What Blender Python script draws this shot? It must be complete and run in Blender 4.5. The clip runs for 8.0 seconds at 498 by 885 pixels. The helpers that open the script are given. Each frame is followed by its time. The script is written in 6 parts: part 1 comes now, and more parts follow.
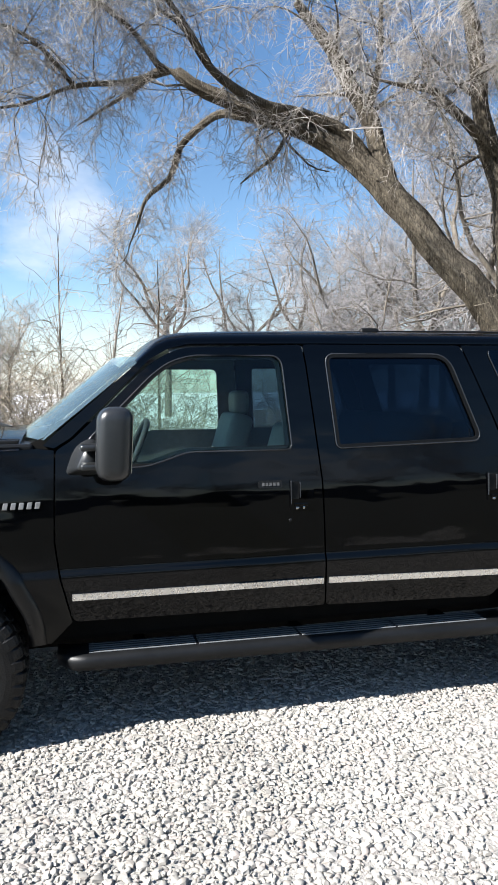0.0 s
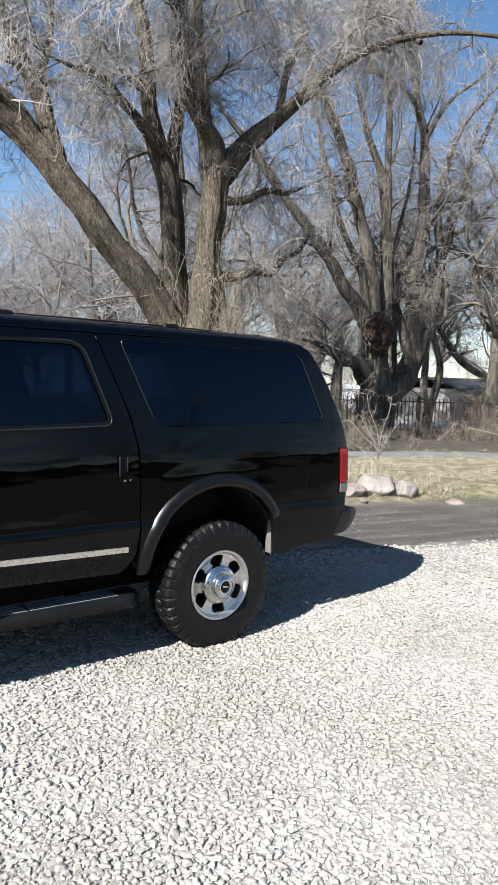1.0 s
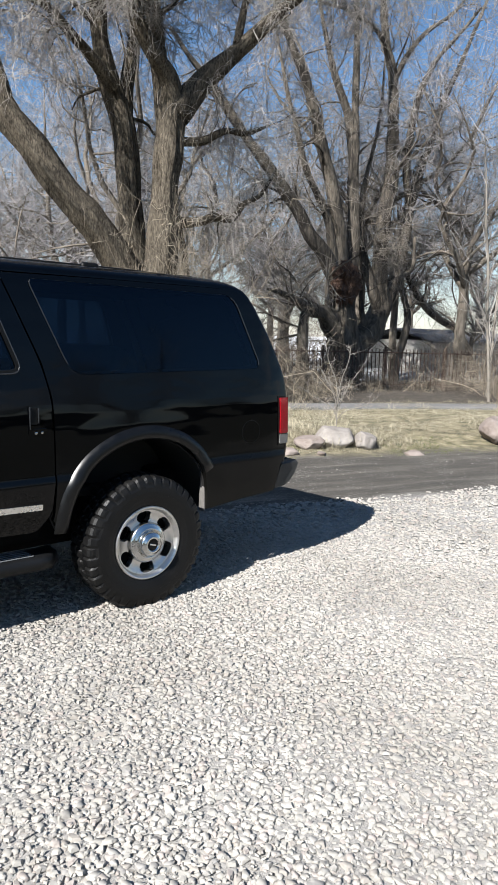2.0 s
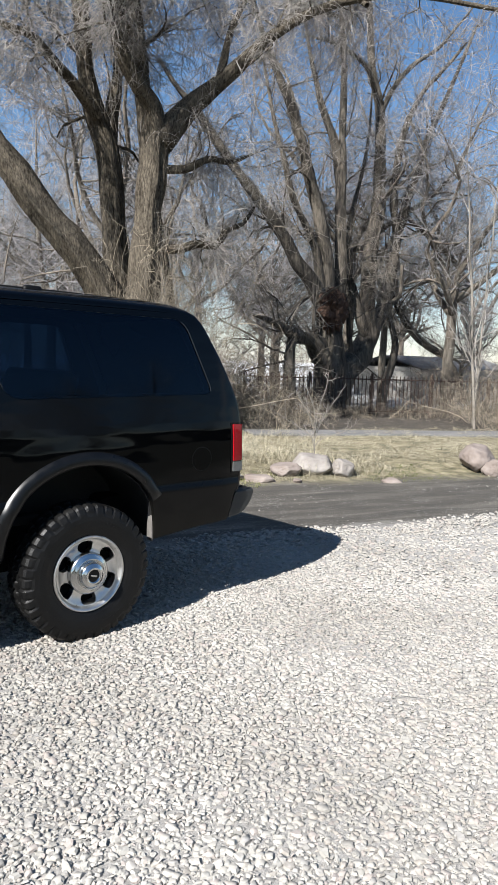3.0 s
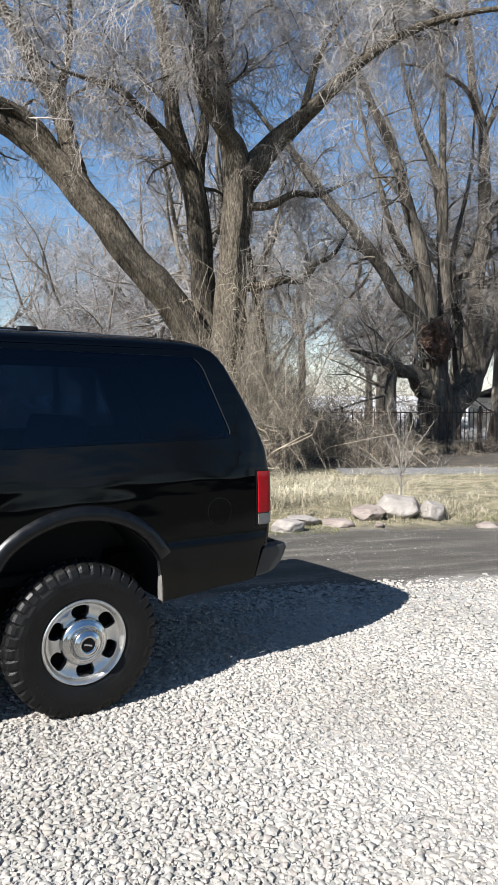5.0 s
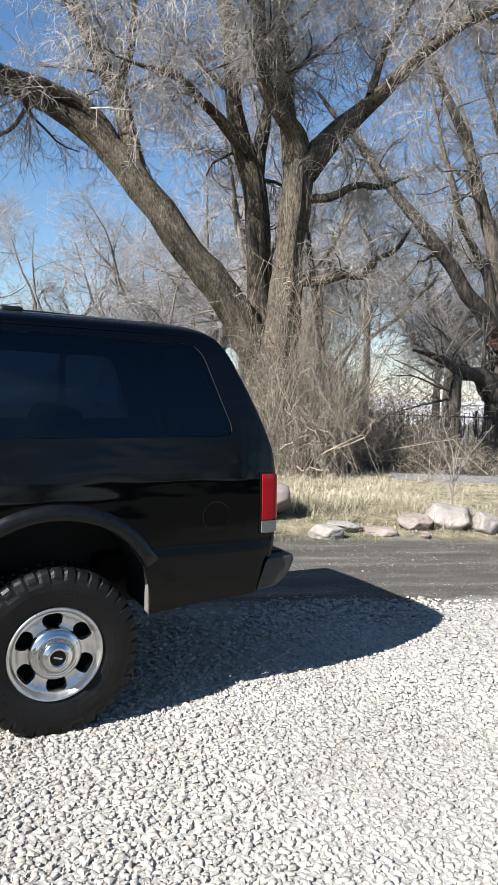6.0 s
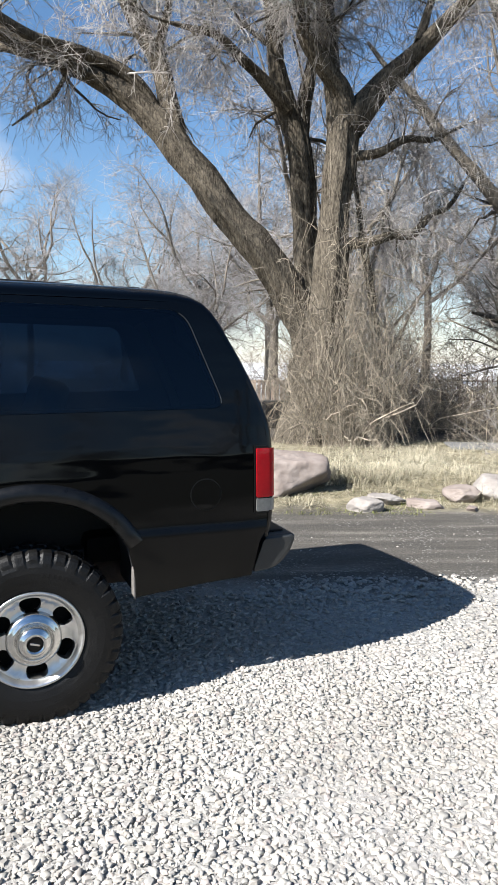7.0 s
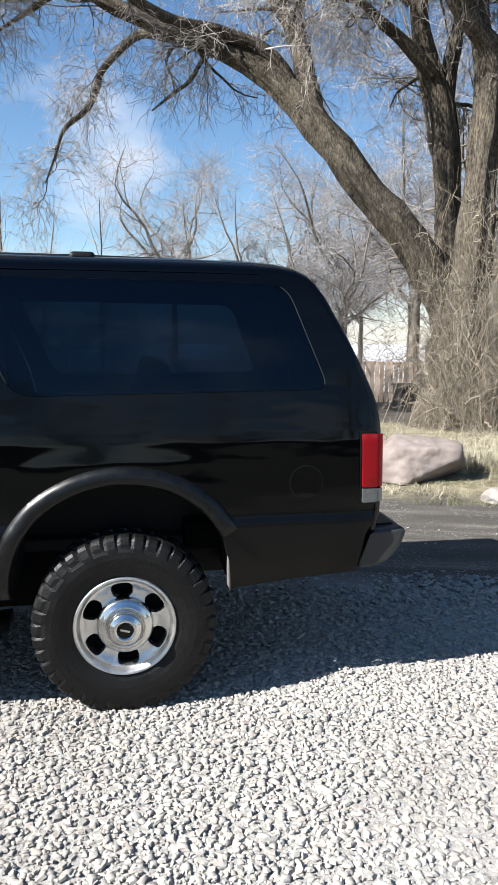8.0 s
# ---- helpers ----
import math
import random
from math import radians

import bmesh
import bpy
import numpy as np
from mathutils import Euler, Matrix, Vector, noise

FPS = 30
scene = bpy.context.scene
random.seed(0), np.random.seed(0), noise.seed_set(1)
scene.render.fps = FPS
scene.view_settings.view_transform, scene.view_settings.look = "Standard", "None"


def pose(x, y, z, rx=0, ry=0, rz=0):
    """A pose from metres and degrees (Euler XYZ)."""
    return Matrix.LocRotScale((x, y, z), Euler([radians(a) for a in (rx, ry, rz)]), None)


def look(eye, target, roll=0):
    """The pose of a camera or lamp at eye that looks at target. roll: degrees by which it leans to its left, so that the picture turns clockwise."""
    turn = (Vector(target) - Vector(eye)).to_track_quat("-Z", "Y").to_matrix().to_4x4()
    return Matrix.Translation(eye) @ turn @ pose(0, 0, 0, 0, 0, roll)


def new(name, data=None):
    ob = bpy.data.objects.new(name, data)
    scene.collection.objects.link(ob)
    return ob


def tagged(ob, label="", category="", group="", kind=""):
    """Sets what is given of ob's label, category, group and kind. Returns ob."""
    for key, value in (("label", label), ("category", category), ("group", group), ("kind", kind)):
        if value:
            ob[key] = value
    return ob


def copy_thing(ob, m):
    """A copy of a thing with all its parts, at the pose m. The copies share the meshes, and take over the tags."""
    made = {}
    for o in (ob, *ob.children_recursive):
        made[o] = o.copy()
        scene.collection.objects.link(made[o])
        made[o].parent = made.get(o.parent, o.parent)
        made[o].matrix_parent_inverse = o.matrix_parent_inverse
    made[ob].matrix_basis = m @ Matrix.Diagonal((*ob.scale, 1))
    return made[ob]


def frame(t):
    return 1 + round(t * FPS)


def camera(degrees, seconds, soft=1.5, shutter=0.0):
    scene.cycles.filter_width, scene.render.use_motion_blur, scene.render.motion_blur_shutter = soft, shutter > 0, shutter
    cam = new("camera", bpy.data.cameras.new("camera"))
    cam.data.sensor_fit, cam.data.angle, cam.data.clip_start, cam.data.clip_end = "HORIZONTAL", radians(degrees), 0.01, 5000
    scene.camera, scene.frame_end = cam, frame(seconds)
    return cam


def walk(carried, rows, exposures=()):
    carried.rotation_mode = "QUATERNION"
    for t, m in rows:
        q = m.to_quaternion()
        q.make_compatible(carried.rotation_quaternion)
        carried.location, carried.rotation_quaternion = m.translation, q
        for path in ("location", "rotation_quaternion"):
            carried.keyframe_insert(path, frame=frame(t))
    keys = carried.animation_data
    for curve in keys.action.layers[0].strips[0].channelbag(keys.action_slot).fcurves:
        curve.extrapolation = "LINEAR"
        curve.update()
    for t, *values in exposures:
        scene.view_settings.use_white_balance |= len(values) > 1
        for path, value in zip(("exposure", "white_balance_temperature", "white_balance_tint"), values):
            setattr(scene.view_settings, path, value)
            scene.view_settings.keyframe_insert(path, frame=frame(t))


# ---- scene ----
cam = camera(38.4, 8.0, soft=1.6)
PATH = [
    (0, (0.256, 0.147, 1.624), (0.715, 2.089, 1.483), -0.6),
    (0.2, (0.295, 0.127, 1.633), (0.947, 2.015, 1.523), 0.1),
    (0.3, (0.351, 0.134, 1.657), (1.079, 1.994, 1.549), 0.0),
    (0.5, (0.348, 0.098, 1.625), (1.277, 1.868, 1.56), 0.5),
    (0.6, (0.397, 0.09, 1.638), (1.418, 1.806, 1.533), 1.4),
    (0.8, (0.412, 0.018, 1.632), (1.578, 1.639, 1.517), 1.6),
    (1, (0.45, -0.02, 1.627), (1.692, 1.538, 1.455), 1.8),
    (1.3, (0.526, -0.063, 1.613), (1.812, 1.457, 1.423), 0.1),
    (1.5, (0.591, -0.063, 1.599), (1.905, 1.428, 1.375), 0.6),
    (1.8, (0.741, 0.004, 1.577), (2.009, 1.526, 1.304), 1.7),
    (2, (0.838, 0.025, 1.579), (2.128, 1.524, 1.281), 1.5),
    (2.2, (0.906, 0.037, 1.59), (2.227, 1.512, 1.306), 2.5),
    (3.5, (1.336, -0.123, 1.574), (2.595, 1.422, 1.405), 2.3),
    (3.8, (1.477, -0.039, 1.592), (2.693, 1.543, 1.454), 3.6),
    (4, (1.534, -0.007, 1.577), (2.73, 1.588, 1.414), 3.1),
    (4.3, (1.630, 0.014, 1.576), (2.766, 1.646, 1.362), 1.6),
    (4.5, (1.695, 0.038, 1.568), (2.791, 1.701, 1.384), 1.2),
    (4.7, (1.774, 0.009, 1.604), (2.842, 1.696, 1.49), 0.3),
    (5.8, (2.325, 0.157, 1.606), (3.25, 1.921, 1.425), 2.0),
    (6, (2.421, 0.217, 1.582), (3.297, 2.01, 1.446), 1.9),
    (6.2, (2.506, 0.256, 1.572), (3.385, 2.042, 1.382), 0.7),
    (6.5, (2.628, 0.285, 1.567), (3.464, 2.088, 1.34), -1.9),
    (6.8, (2.782, 0.308, 1.565), (3.564, 2.139, 1.376), -1.5),
    (7, (2.87, 0.317, 1.581), (3.574, 2.175, 1.358), 0.5),
    (7.2, (2.949, 0.317, 1.581), (3.552, 2.211, 1.359), -1.8),
    (7.5, (3.039, 0.381, 1.561), (3.519, 2.306, 1.31), -2.4),
    (7.8, (3.085, 0.428, 1.553), (3.523, 2.365, 1.312), 0.8),
    (8, (3.107, 0.499, 1.562), (3.433, 2.453, 1.288), 0.2),
]
EXPOSURES = [(0, 1.81), (0.5, 1.71), (1, 1.54), (1.5, 1.40), (3.5, 1.36), (4.5, 1.44), (6, 1.59), (7, 1.67), (8, 1.68)]
walk(cam, [(t, look(eye, target, roll)) for t, eye, target, roll in PATH], EXPOSURES)

# ---- world, sun ----
SUN_DIR = Vector((1.15, 0.31, -1.0)).normalized()   # the way the sunlight goes
world = bpy.data.worlds.new("sky")
scene.world = world
world.use_nodes = True
wn, wl = world.node_tree.nodes, world.node_tree.links
wn.clear()
w_out = wn.new("ShaderNodeOutputWorld")
w_bg = wn.new("ShaderNodeBackground")
w_sky = wn.new("ShaderNodeTexSky")
w_sky.sky_type = "NISHITA"
w_sky.sun_disc = False
w_sky.sun_elevation = math.asin(-SUN_DIR.z)
w_sky.sun_rotation = math.atan2(-SUN_DIR.x, -SUN_DIR.y)
w_sky.air_density, w_sky.dust_density, w_sky.ozone_density = 1.0, 0.05, 2.0
w_co = wn.new("ShaderNodeTexCoord")
w_map = wn.new("ShaderNodeMapping")
w_map.inputs["Scale"].default_value = (1.0, 1.0, 2.0)
w_noise = wn.new("ShaderNodeTexNoise")
w_noise.inputs["Scale"].default_value = 2.3
w_noise.inputs["Detail"].default_value = 7
w_noise.inputs["Roughness"].default_value = 0.55
w_ramp = wn.new("ShaderNodeValToRGB")
w_ramp.color_ramp.elements[0].position, w_ramp.color_ramp.elements[1].position = 0.535, 0.72
w_mix = wn.new("ShaderNodeMixRGB")
w_mix.inputs[2].default_value = (7.4, 7.75, 8.4, 1)
wl.new(w_co.outputs["Generated"], w_map.inputs["Vector"])
wl.new(w_map.outputs[0], w_noise.inputs["Vector"])
w_sep = wn.new("ShaderNodeSeparateXYZ")
# clouds grow denser low in the sky
w_low = wn.new("ShaderNodeMapRange")
w_low.inputs["From Min"].default_value, w_low.inputs["From Max"].default_value = 0.10, 0.55
w_low.inputs["To Min"].default_value, w_low.inputs["To Max"].default_value = 0.05, -0.06
w_add = wn.new("ShaderNodeMath")
wl.new(w_sep.outputs[2], w_low.inputs["Value"])
wl.new(w_noise.outputs["Fac"], w_add.inputs[0])
wl.new(w_low.outputs[0], w_add.inputs[1])
# a white cloud low over the yard, and broken cloud over the southern half of the sky
w_dot = wn.new("ShaderNodeVectorMath")
w_dot.operation = "DOT_PRODUCT"
w_dot.inputs[1].default_value = Vector((-0.03, 0.975, 0.215)).normalized()
w_puff = wn.new("ShaderNodeMapRange")
w_puff.inputs["From Min"].default_value, w_puff.inputs["From Max"].default_value = 0.9940, 0.9998
w_puff.inputs["To Min"].default_value, w_puff.inputs["To Max"].default_value = 0.0, 0.17
w_south = wn.new("ShaderNodeMapRange")
w_south.inputs["From Min"].default_value, w_south.inputs["From Max"].default_value = 0.15, -0.5
w_south.inputs["To Min"].default_value, w_south.inputs["To Max"].default_value = -0.065, -0.01
w_puffs, w_all = wn.new("ShaderNodeMath"), wn.new("ShaderNodeMath")
wl.new(w_co.outputs["Generated"], w_dot.inputs[0])
wl.new(w_dot.outputs["Value"], w_puff.inputs["Value"])
wl.new(w_sep.outputs[1], w_south.inputs["Value"])
wl.new(w_puff.outputs[0], w_puffs.inputs[0])
wl.new(w_south.outputs[0], w_puffs.inputs[1])
wl.new(w_puffs.outputs[0], w_all.inputs[0])
wl.new(w_add.outputs[0], w_all.inputs[1])
wl.new(w_all.outputs[0], w_ramp.inputs[0])
w_haze = wn.new("ShaderNodeMapRange")
w_haze.inputs["From Min"].default_value, w_haze.inputs["From Max"].default_value = 0.13, 0.0
w_haze.inputs["To Min"].default_value, w_haze.inputs["To Max"].default_value = 0.0, 0.68
w_max = wn.new("ShaderNodeMath")
w_max.operation = "MAXIMUM"
wl.new(w_co.outputs["Generated"], w_sep.inputs[0])
wl.new(w_sep.outputs[2], w_haze.inputs["Value"])
wl.new(w_haze.outputs[0], w_max.inputs[0])
wl.new(w_ramp.outputs[0], w_max.inputs[1])
wl.new(w_max.outputs[0], w_mix.inputs[0])
w_hue = wn.new("ShaderNodeHueSaturation")
w_hue.inputs["Saturation"].default_value = 1.15
w_hue.inputs["Value"].default_value = 1.22
wl.new(w_sky.outputs[0], w_hue.inputs["Color"])
wl.new(w_hue.outputs[0], w_mix.inputs[1])
wl.new(w_mix.outputs[0], w_bg.inputs[0])
w_bg.inputs[1].default_value = 0.044
wl.new(w_bg.outputs[0], w_out.inputs[0])

sun = new("sun", bpy.data.lights.new("sun", "SUN"))
sun.data.energy, sun.data.angle, sun.data.color = 5.0, radians(0.53), (1.0, 0.983, 0.96)
sun.matrix_world = look((-12, -1.3, 10), Vector((-12, -1.3, 10)) + SUN_DIR)

# ---- materials ----


def mat(name, c1, c2=None, rough=0.6, metal=0.0, scale=8.0, bump=0.0, bscale=None, island=0.0, coat=0.0, detail=5, stretch=(1, 1, 1), rvar=0.0, spec=0.5, obj_random=0.0, space="Object", contrast=1.0, coat_rough=0.02, bdist=0.02, wide=0.5):
    """Two-colour noise surface with fine relief; island varies the brightness piece by piece."""
    m = bpy.data.materials.new(name)
    m.use_nodes = True
    nt = m.node_tree
    n, l = nt.nodes, nt.links
    b = n["Principled BSDF"]
    b.inputs["Roughness"].default_value, b.inputs["Metallic"].default_value = rough, metal
    b.inputs["Coat Weight"].default_value, b.inputs["Coat Roughness"].default_value = coat, coat_rough
    b.inputs["Specular IOR Level"].default_value = spec
    co = n.new("ShaderNodeTexCoord")
    mp = n.new("ShaderNodeMapping")
    mp.inputs["Scale"].default_value = stretch
    l.new(co.outputs[space], mp.inputs["Vector"])
    nz = n.new("ShaderNodeTexNoise")
    nz.inputs["Scale"].default_value, nz.inputs["Detail"].default_value, nz.inputs["Roughness"].default_value = scale, detail, 0.62
    l.new(mp.outputs[0], nz.inputs["Vector"])
    big = n.new("ShaderNodeTexNoise")
    big.inputs["Scale"].default_value, big.inputs["Detail"].default_value = scale / 7.0, 3
    l.new(mp.outputs[0], big.inputs["Vector"])
    add = n.new("ShaderNodeMath")
    add.operation = "MULTIPLY_ADD"
    add.inputs[1].default_value = wide
    l.new(big.outputs["Fac"], add.inputs[0])
    half = n.new("ShaderNodeMath")
    half.operation = "MULTIPLY"
    half.inputs[1].default_value = 1.0 - wide
    l.new(nz.outputs["Fac"], half.inputs[0])
    l.new(half.outputs[0], add.inputs[2])
    rp = n.new("ShaderNodeValToRGB")
    rp.color_ramp.elements[0].position, rp.color_ramp.elements[1].position = 0.5 - 0.14 * contrast, 0.5 + 0.14 * contrast
    rp.color_ramp.elements[0].color = (*c1, 1)
    rp.color_ramp.elements[1].color = (*(c2 or c1), 1)
    l.new(add.outputs[0], rp.inputs[0])
    col = rp.outputs[0]
    if island or obj_random:
        hsv = n.new("ShaderNodeHueSaturation")
        mr = n.new("ShaderNodeMapRange")
        k = island or obj_random
        mr.inputs["To Min"].default_value, mr.inputs["To Max"].default_value = 1 - k, 1 + k
        if island:
            g = n.new("ShaderNodeNewGeometry")
            l.new(g.outputs["Random Per Island"], mr.inputs["Value"])
        else:
            g = n.new("ShaderNodeObjectInfo")
            l.new(g.outputs["Random"], mr.inputs["Value"])
        l.new(mr.outputs[0], hsv.inputs["Value"])
        l.new(col, hsv.inputs["Color"])
        col = hsv.outputs[0]
    l.new(col, b.inputs["Base Color"])
    if rvar:
        rr = n.new("ShaderNodeMapRange")
        rr.inputs["From Min"].default_value, rr.inputs["From Max"].default_value = 0.3, 0.7
        rr.inputs["To Min"].default_value, rr.inputs["To Max"].default_value = max(rough - rvar, 0.02), min(rough + rvar, 1)
        l.new(nz.outputs["Fac"], rr.inputs["Value"])
        l.new(rr.outputs[0], b.inputs["Roughness"])
    if bump:
        bn = n.new("ShaderNodeTexNoise")
        bn.inputs["Scale"].default_value, bn.inputs["Detail"].default_value = bscale or scale * 3, 6
        l.new(mp.outputs[0], bn.inputs["Vector"])
        bp = n.new("ShaderNodeBump")
        bp.inputs["Strength"].default_value, bp.inputs["Distance"].default_value = bump, bdist
        l.new(bn.outputs["Fac"], bp.inputs["Height"])
        l.new(bp.outputs[0], b.inputs["Normal"])
    return m


def thin_glass(name, tint, dust=0.0, gloss=(1, 1, 1)):
    """A thin pane: tinted see-through with a mirror gloss that grows at a slant."""
    m = bpy.data.materials.new(name)
    m.use_nodes = True
    n, l = m.node_tree.nodes, m.node_tree.links
    n.remove(n["Principled BSDF"])
    tr = n.new("ShaderNodeBsdfTransparent")
    tr.inputs[0].default_value = (*tint, 1)
    gl = n.new("ShaderNodeBsdfGlossy")
    gl.inputs["Roughness"].default_value, gl.inputs["Color"].default_value = 0.01, (*gloss, 1)
    fr = n.new("ShaderNodeFresnel")
    fr.inputs[0].default_value = 1.38
    mx = n.new("ShaderNodeMixShader")
    l.new(fr.outputs[0], mx.inputs[0])
    l.new(tr.outputs[0], mx.inputs[1])
    l.new(gl.outputs[0], mx.inputs[2])
    top = mx.outputs[0]
    if dust:
        df, md, nz = n.new("ShaderNodeBsdfDiffuse"), n.new("ShaderNodeMixShader"), n.new("ShaderNodeTexNoise")
        # pale teal film puts sky and cabin light into the colour, with some dust
        df.inputs[0].default_value = (0.30, 0.42, 0.42, 1)
        nz.inputs["Scale"].default_value, nz.inputs["Detail"].default_value = 5.0, 6
        mr = n.new("ShaderNodeMapRange")
        mr.inputs["To Min"].default_value, mr.inputs["To Max"].default_value = dust * 0.5, dust * 1.5
        l.new(nz.outputs["Fac"], mr.inputs["Value"])
        l.new(mr.outputs[0], md.inputs[0])
        l.new(top, md.inputs[1])
        l.new(df.outputs[0], md.inputs[2])
        top = md.outputs[0]
    l.new(top, n["Material Output"].inputs[0])
    return m


def dusty_low(m):
    """Road dust on the lowest panels: the gloss there is blurred and a faint film lies on it."""
    n, l = m.node_tree.nodes, m.node_tree.links
    b = n["Principled BSDF"]
    co, sp, nz = n.new("ShaderNodeTexCoord"), n.new("ShaderNodeSeparateXYZ"), n.new("ShaderNodeTexNoise")
    nz.inputs["Scale"].default_value, nz.inputs["Detail"].default_value = 7.0, 6
    l.new(co.outputs["Object"], sp.inputs[0])
    l.new(co.outputs["Object"], nz.inputs["Vector"])
    ad = n.new("ShaderNodeMath")
    ad.operation = "MULTIPLY_ADD"
    ad.inputs[1].default_value = 0.16
    l.new(nz.outputs["Fac"], ad.inputs[0])
    l.new(sp.outputs[2], ad.inputs[2])
    for sock, low, high, z0, z1 in (("Coat Roughness", 0.36, 0.075, 0.80, 1.06), ("Coat Weight", 0.36, 0.52, 0.72, 0.92)):
        mr = n.new("ShaderNodeMapRange")
        mr.inputs["From Min"].default_value, mr.inputs["From Max"].default_value = z0, z1
        mr.inputs["To Min"].default_value, mr.inputs["To Max"].default_value = low, high
        l.new(ad.outputs[0], mr.inputs["Value"])
        l.new(mr.outputs[0], b.inputs[sock])
    film = n.new("ShaderNodeValToRGB")
    film.color_ramp.elements[0].position, film.color_ramp.elements[1].position = 0.60, 0.84
    film.color_ramp.elements[0].color, film.color_ramp.elements[1].color = (0.0072, 0.0067, 0.0056, 1), (0.0005, 0.0006, 0.0009, 1)
    l.new(ad.outputs[0], film.inputs[0])
    l.new(film.outputs[0], b.inputs["Base Color"])


M_PAINT = mat("black_car_paint", (0.0003, 0.0004, 0.0007), (0.0005, 0.0006, 0.0010), rough=0.5, scale=3, coat=0.54, spec=0.0, coat_rough=0.06)
M_PAINT_LOW = mat("black_car_paint_dusty_below", (0.0003, 0.0004, 0.0007), (0.0005, 0.0006, 0.0010), rough=0.5, scale=3, coat=0.54, spec=0.0, coat_rough=0.06)
dusty_low(M_PAINT_LOW)


def wavy(m):
    """Pressed panels are never quite flat: the clear coat carries a slow faint wave."""
    n, l = m.node_tree.nodes, m.node_tree.links
    co, mp, nz, bp = n.new("ShaderNodeTexCoord"), n.new("ShaderNodeMapping"), n.new("ShaderNodeTexNoise"), n.new("ShaderNodeBump")
    mp.inputs["Scale"].default_value = (1.1, 2.0, 3.2)
    nz.inputs["Scale"].default_value, nz.inputs["Detail"].default_value, nz.inputs["Roughness"].default_value = 2.0, 2, 0.45
    bp.inputs["Strength"].default_value, bp.inputs["Distance"].default_value = 1.0, 0.005
    l.new(co.outputs["Object"], mp.inputs["Vector"])
    l.new(mp.outputs[0], nz.inputs["Vector"])
    l.new(nz.outputs["Fac"], bp.inputs["Height"])
    l.new(bp.outputs[0], n["Principled BSDF"].inputs["Coat Normal"])


wavy(M_PAINT)
wavy(M_PAINT_LOW)
M_PLASTIC = mat("dark_grey_plastic", (0.0039, 0.004225, 0.00455), (0.00715, 0.007475, 0.008125), rough=0.42, scale=30, bump=0.08, bscale=400, spec=0.25)
M_BLACK = mat("black_rubber_seal", (0.00156, 0.00156, 0.00156), (0.00312, 0.00312, 0.00312), rough=0.5, scale=40, spec=0.2)
M_TYRE = mat("tyre_rubber", (0.0012, 0.0012, 0.0013), (0.0048, 0.0046, 0.0043), rough=0.5, scale=9, bump=0.15, bscale=120, spec=0.26, rvar=0.12)
M_ALLOY = mat("brushed_alloy", (0.56, 0.55, 0.53), (0.70, 0.69, 0.67), rough=0.36, metal=1.0, scale=25, rvar=0.1)
M_CHROME = mat("chrome", (0.52, 0.52, 0.51), (0.64, 0.64, 0.63), rough=0.16, metal=1.0, scale=20, rvar=0.05)
M_STRIPE = mat("bright_moulding", (0.62, 0.6, 0.56), (0.72, 0.7, 0.66), rough=0.28, metal=0.85, scale=30, rvar=0.08)
M_BOARD = mat("grey_step_rubber", (0.075, 0.08, 0.085), (0.13, 0.135, 0.14), rough=0.5, scale=25, bump=0.1, bscale=200)
M_RED = mat("red_lens", (0.26, 0.003, 0.008), (0.36, 0.005, 0.010), rough=0.25, scale=50, coat=0.25, spec=0.2)
M_CLEAR = mat("clear_lens", (0.11, 0.11, 0.105), (0.17, 0.17, 0.16), rough=0.15, scale=50, coat=0.5)
M_SEAT = mat("grey_leather", (0.156, 0.1625, 0.156), (0.221, 0.2275, 0.2145), rough=0.5, scale=14, bump=0.15, bscale=150)
M_TRIM_IN = mat("grey_interior_plastic", (0.065, 0.06825, 0.06825), (0.0975, 0.1008, 0.0975), rough=0.6, scale=20, bump=0.06)
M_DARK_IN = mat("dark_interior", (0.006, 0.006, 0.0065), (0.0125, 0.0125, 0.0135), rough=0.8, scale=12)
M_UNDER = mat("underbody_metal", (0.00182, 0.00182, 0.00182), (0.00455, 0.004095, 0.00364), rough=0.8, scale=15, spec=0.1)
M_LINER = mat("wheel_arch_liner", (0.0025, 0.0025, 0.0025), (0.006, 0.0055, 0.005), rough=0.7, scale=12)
M_DUST = mat("dusty_plastic", (0.07, 0.065, 0.06), (0.14, 0.13, 0.12), rough=0.9, scale=20)
M_GLASS = thin_glass("clear_car_glass", (0.62, 0.80, 0.76))
M_SHIELD = thin_glass("dusty_windshield_glass", (0.66, 0.82, 0.80), 0.08)
# gloss coloured blue so the panes seem to mirror a bluer sky
M_TINT = thin_glass("privacy_glass", (0.050, 0.082, 0.125), gloss=(0.55, 0.75, 1.0))
M_BARK = mat("grey_brown_bark", (0.022, 0.018, 0.0135), (0.122, 0.104, 0.080), rough=0.95, scale=34, bump=1.0, bscale=40, stretch=(1, 1, 0.30), detail=10, contrast=0.9, spec=0.1, wide=0.3, bdist=0.03)
M_BARK_DARK = mat("dark_bark", (0.022, 0.018, 0.014), (0.118, 0.100, 0.078), rough=0.9, scale=13, bump=1.0, bscale=20, stretch=(1, 1, 0.2), detail=9, contrast=0.6, bdist=0.035)
M_BARK_FAR = mat("pale_grey_bark", (0.05, 0.041, 0.031), (0.175, 0.150, 0.120), rough=0.9, scale=13, bump=0.6, bscale=20, stretch=(1, 1, 0.2))
M_TWIG = mat("pale_twig_bark", (0.125, 0.111, 0.099), (0.33, 0.302, 0.274), rough=0.8, scale=1.5, island=0.5)
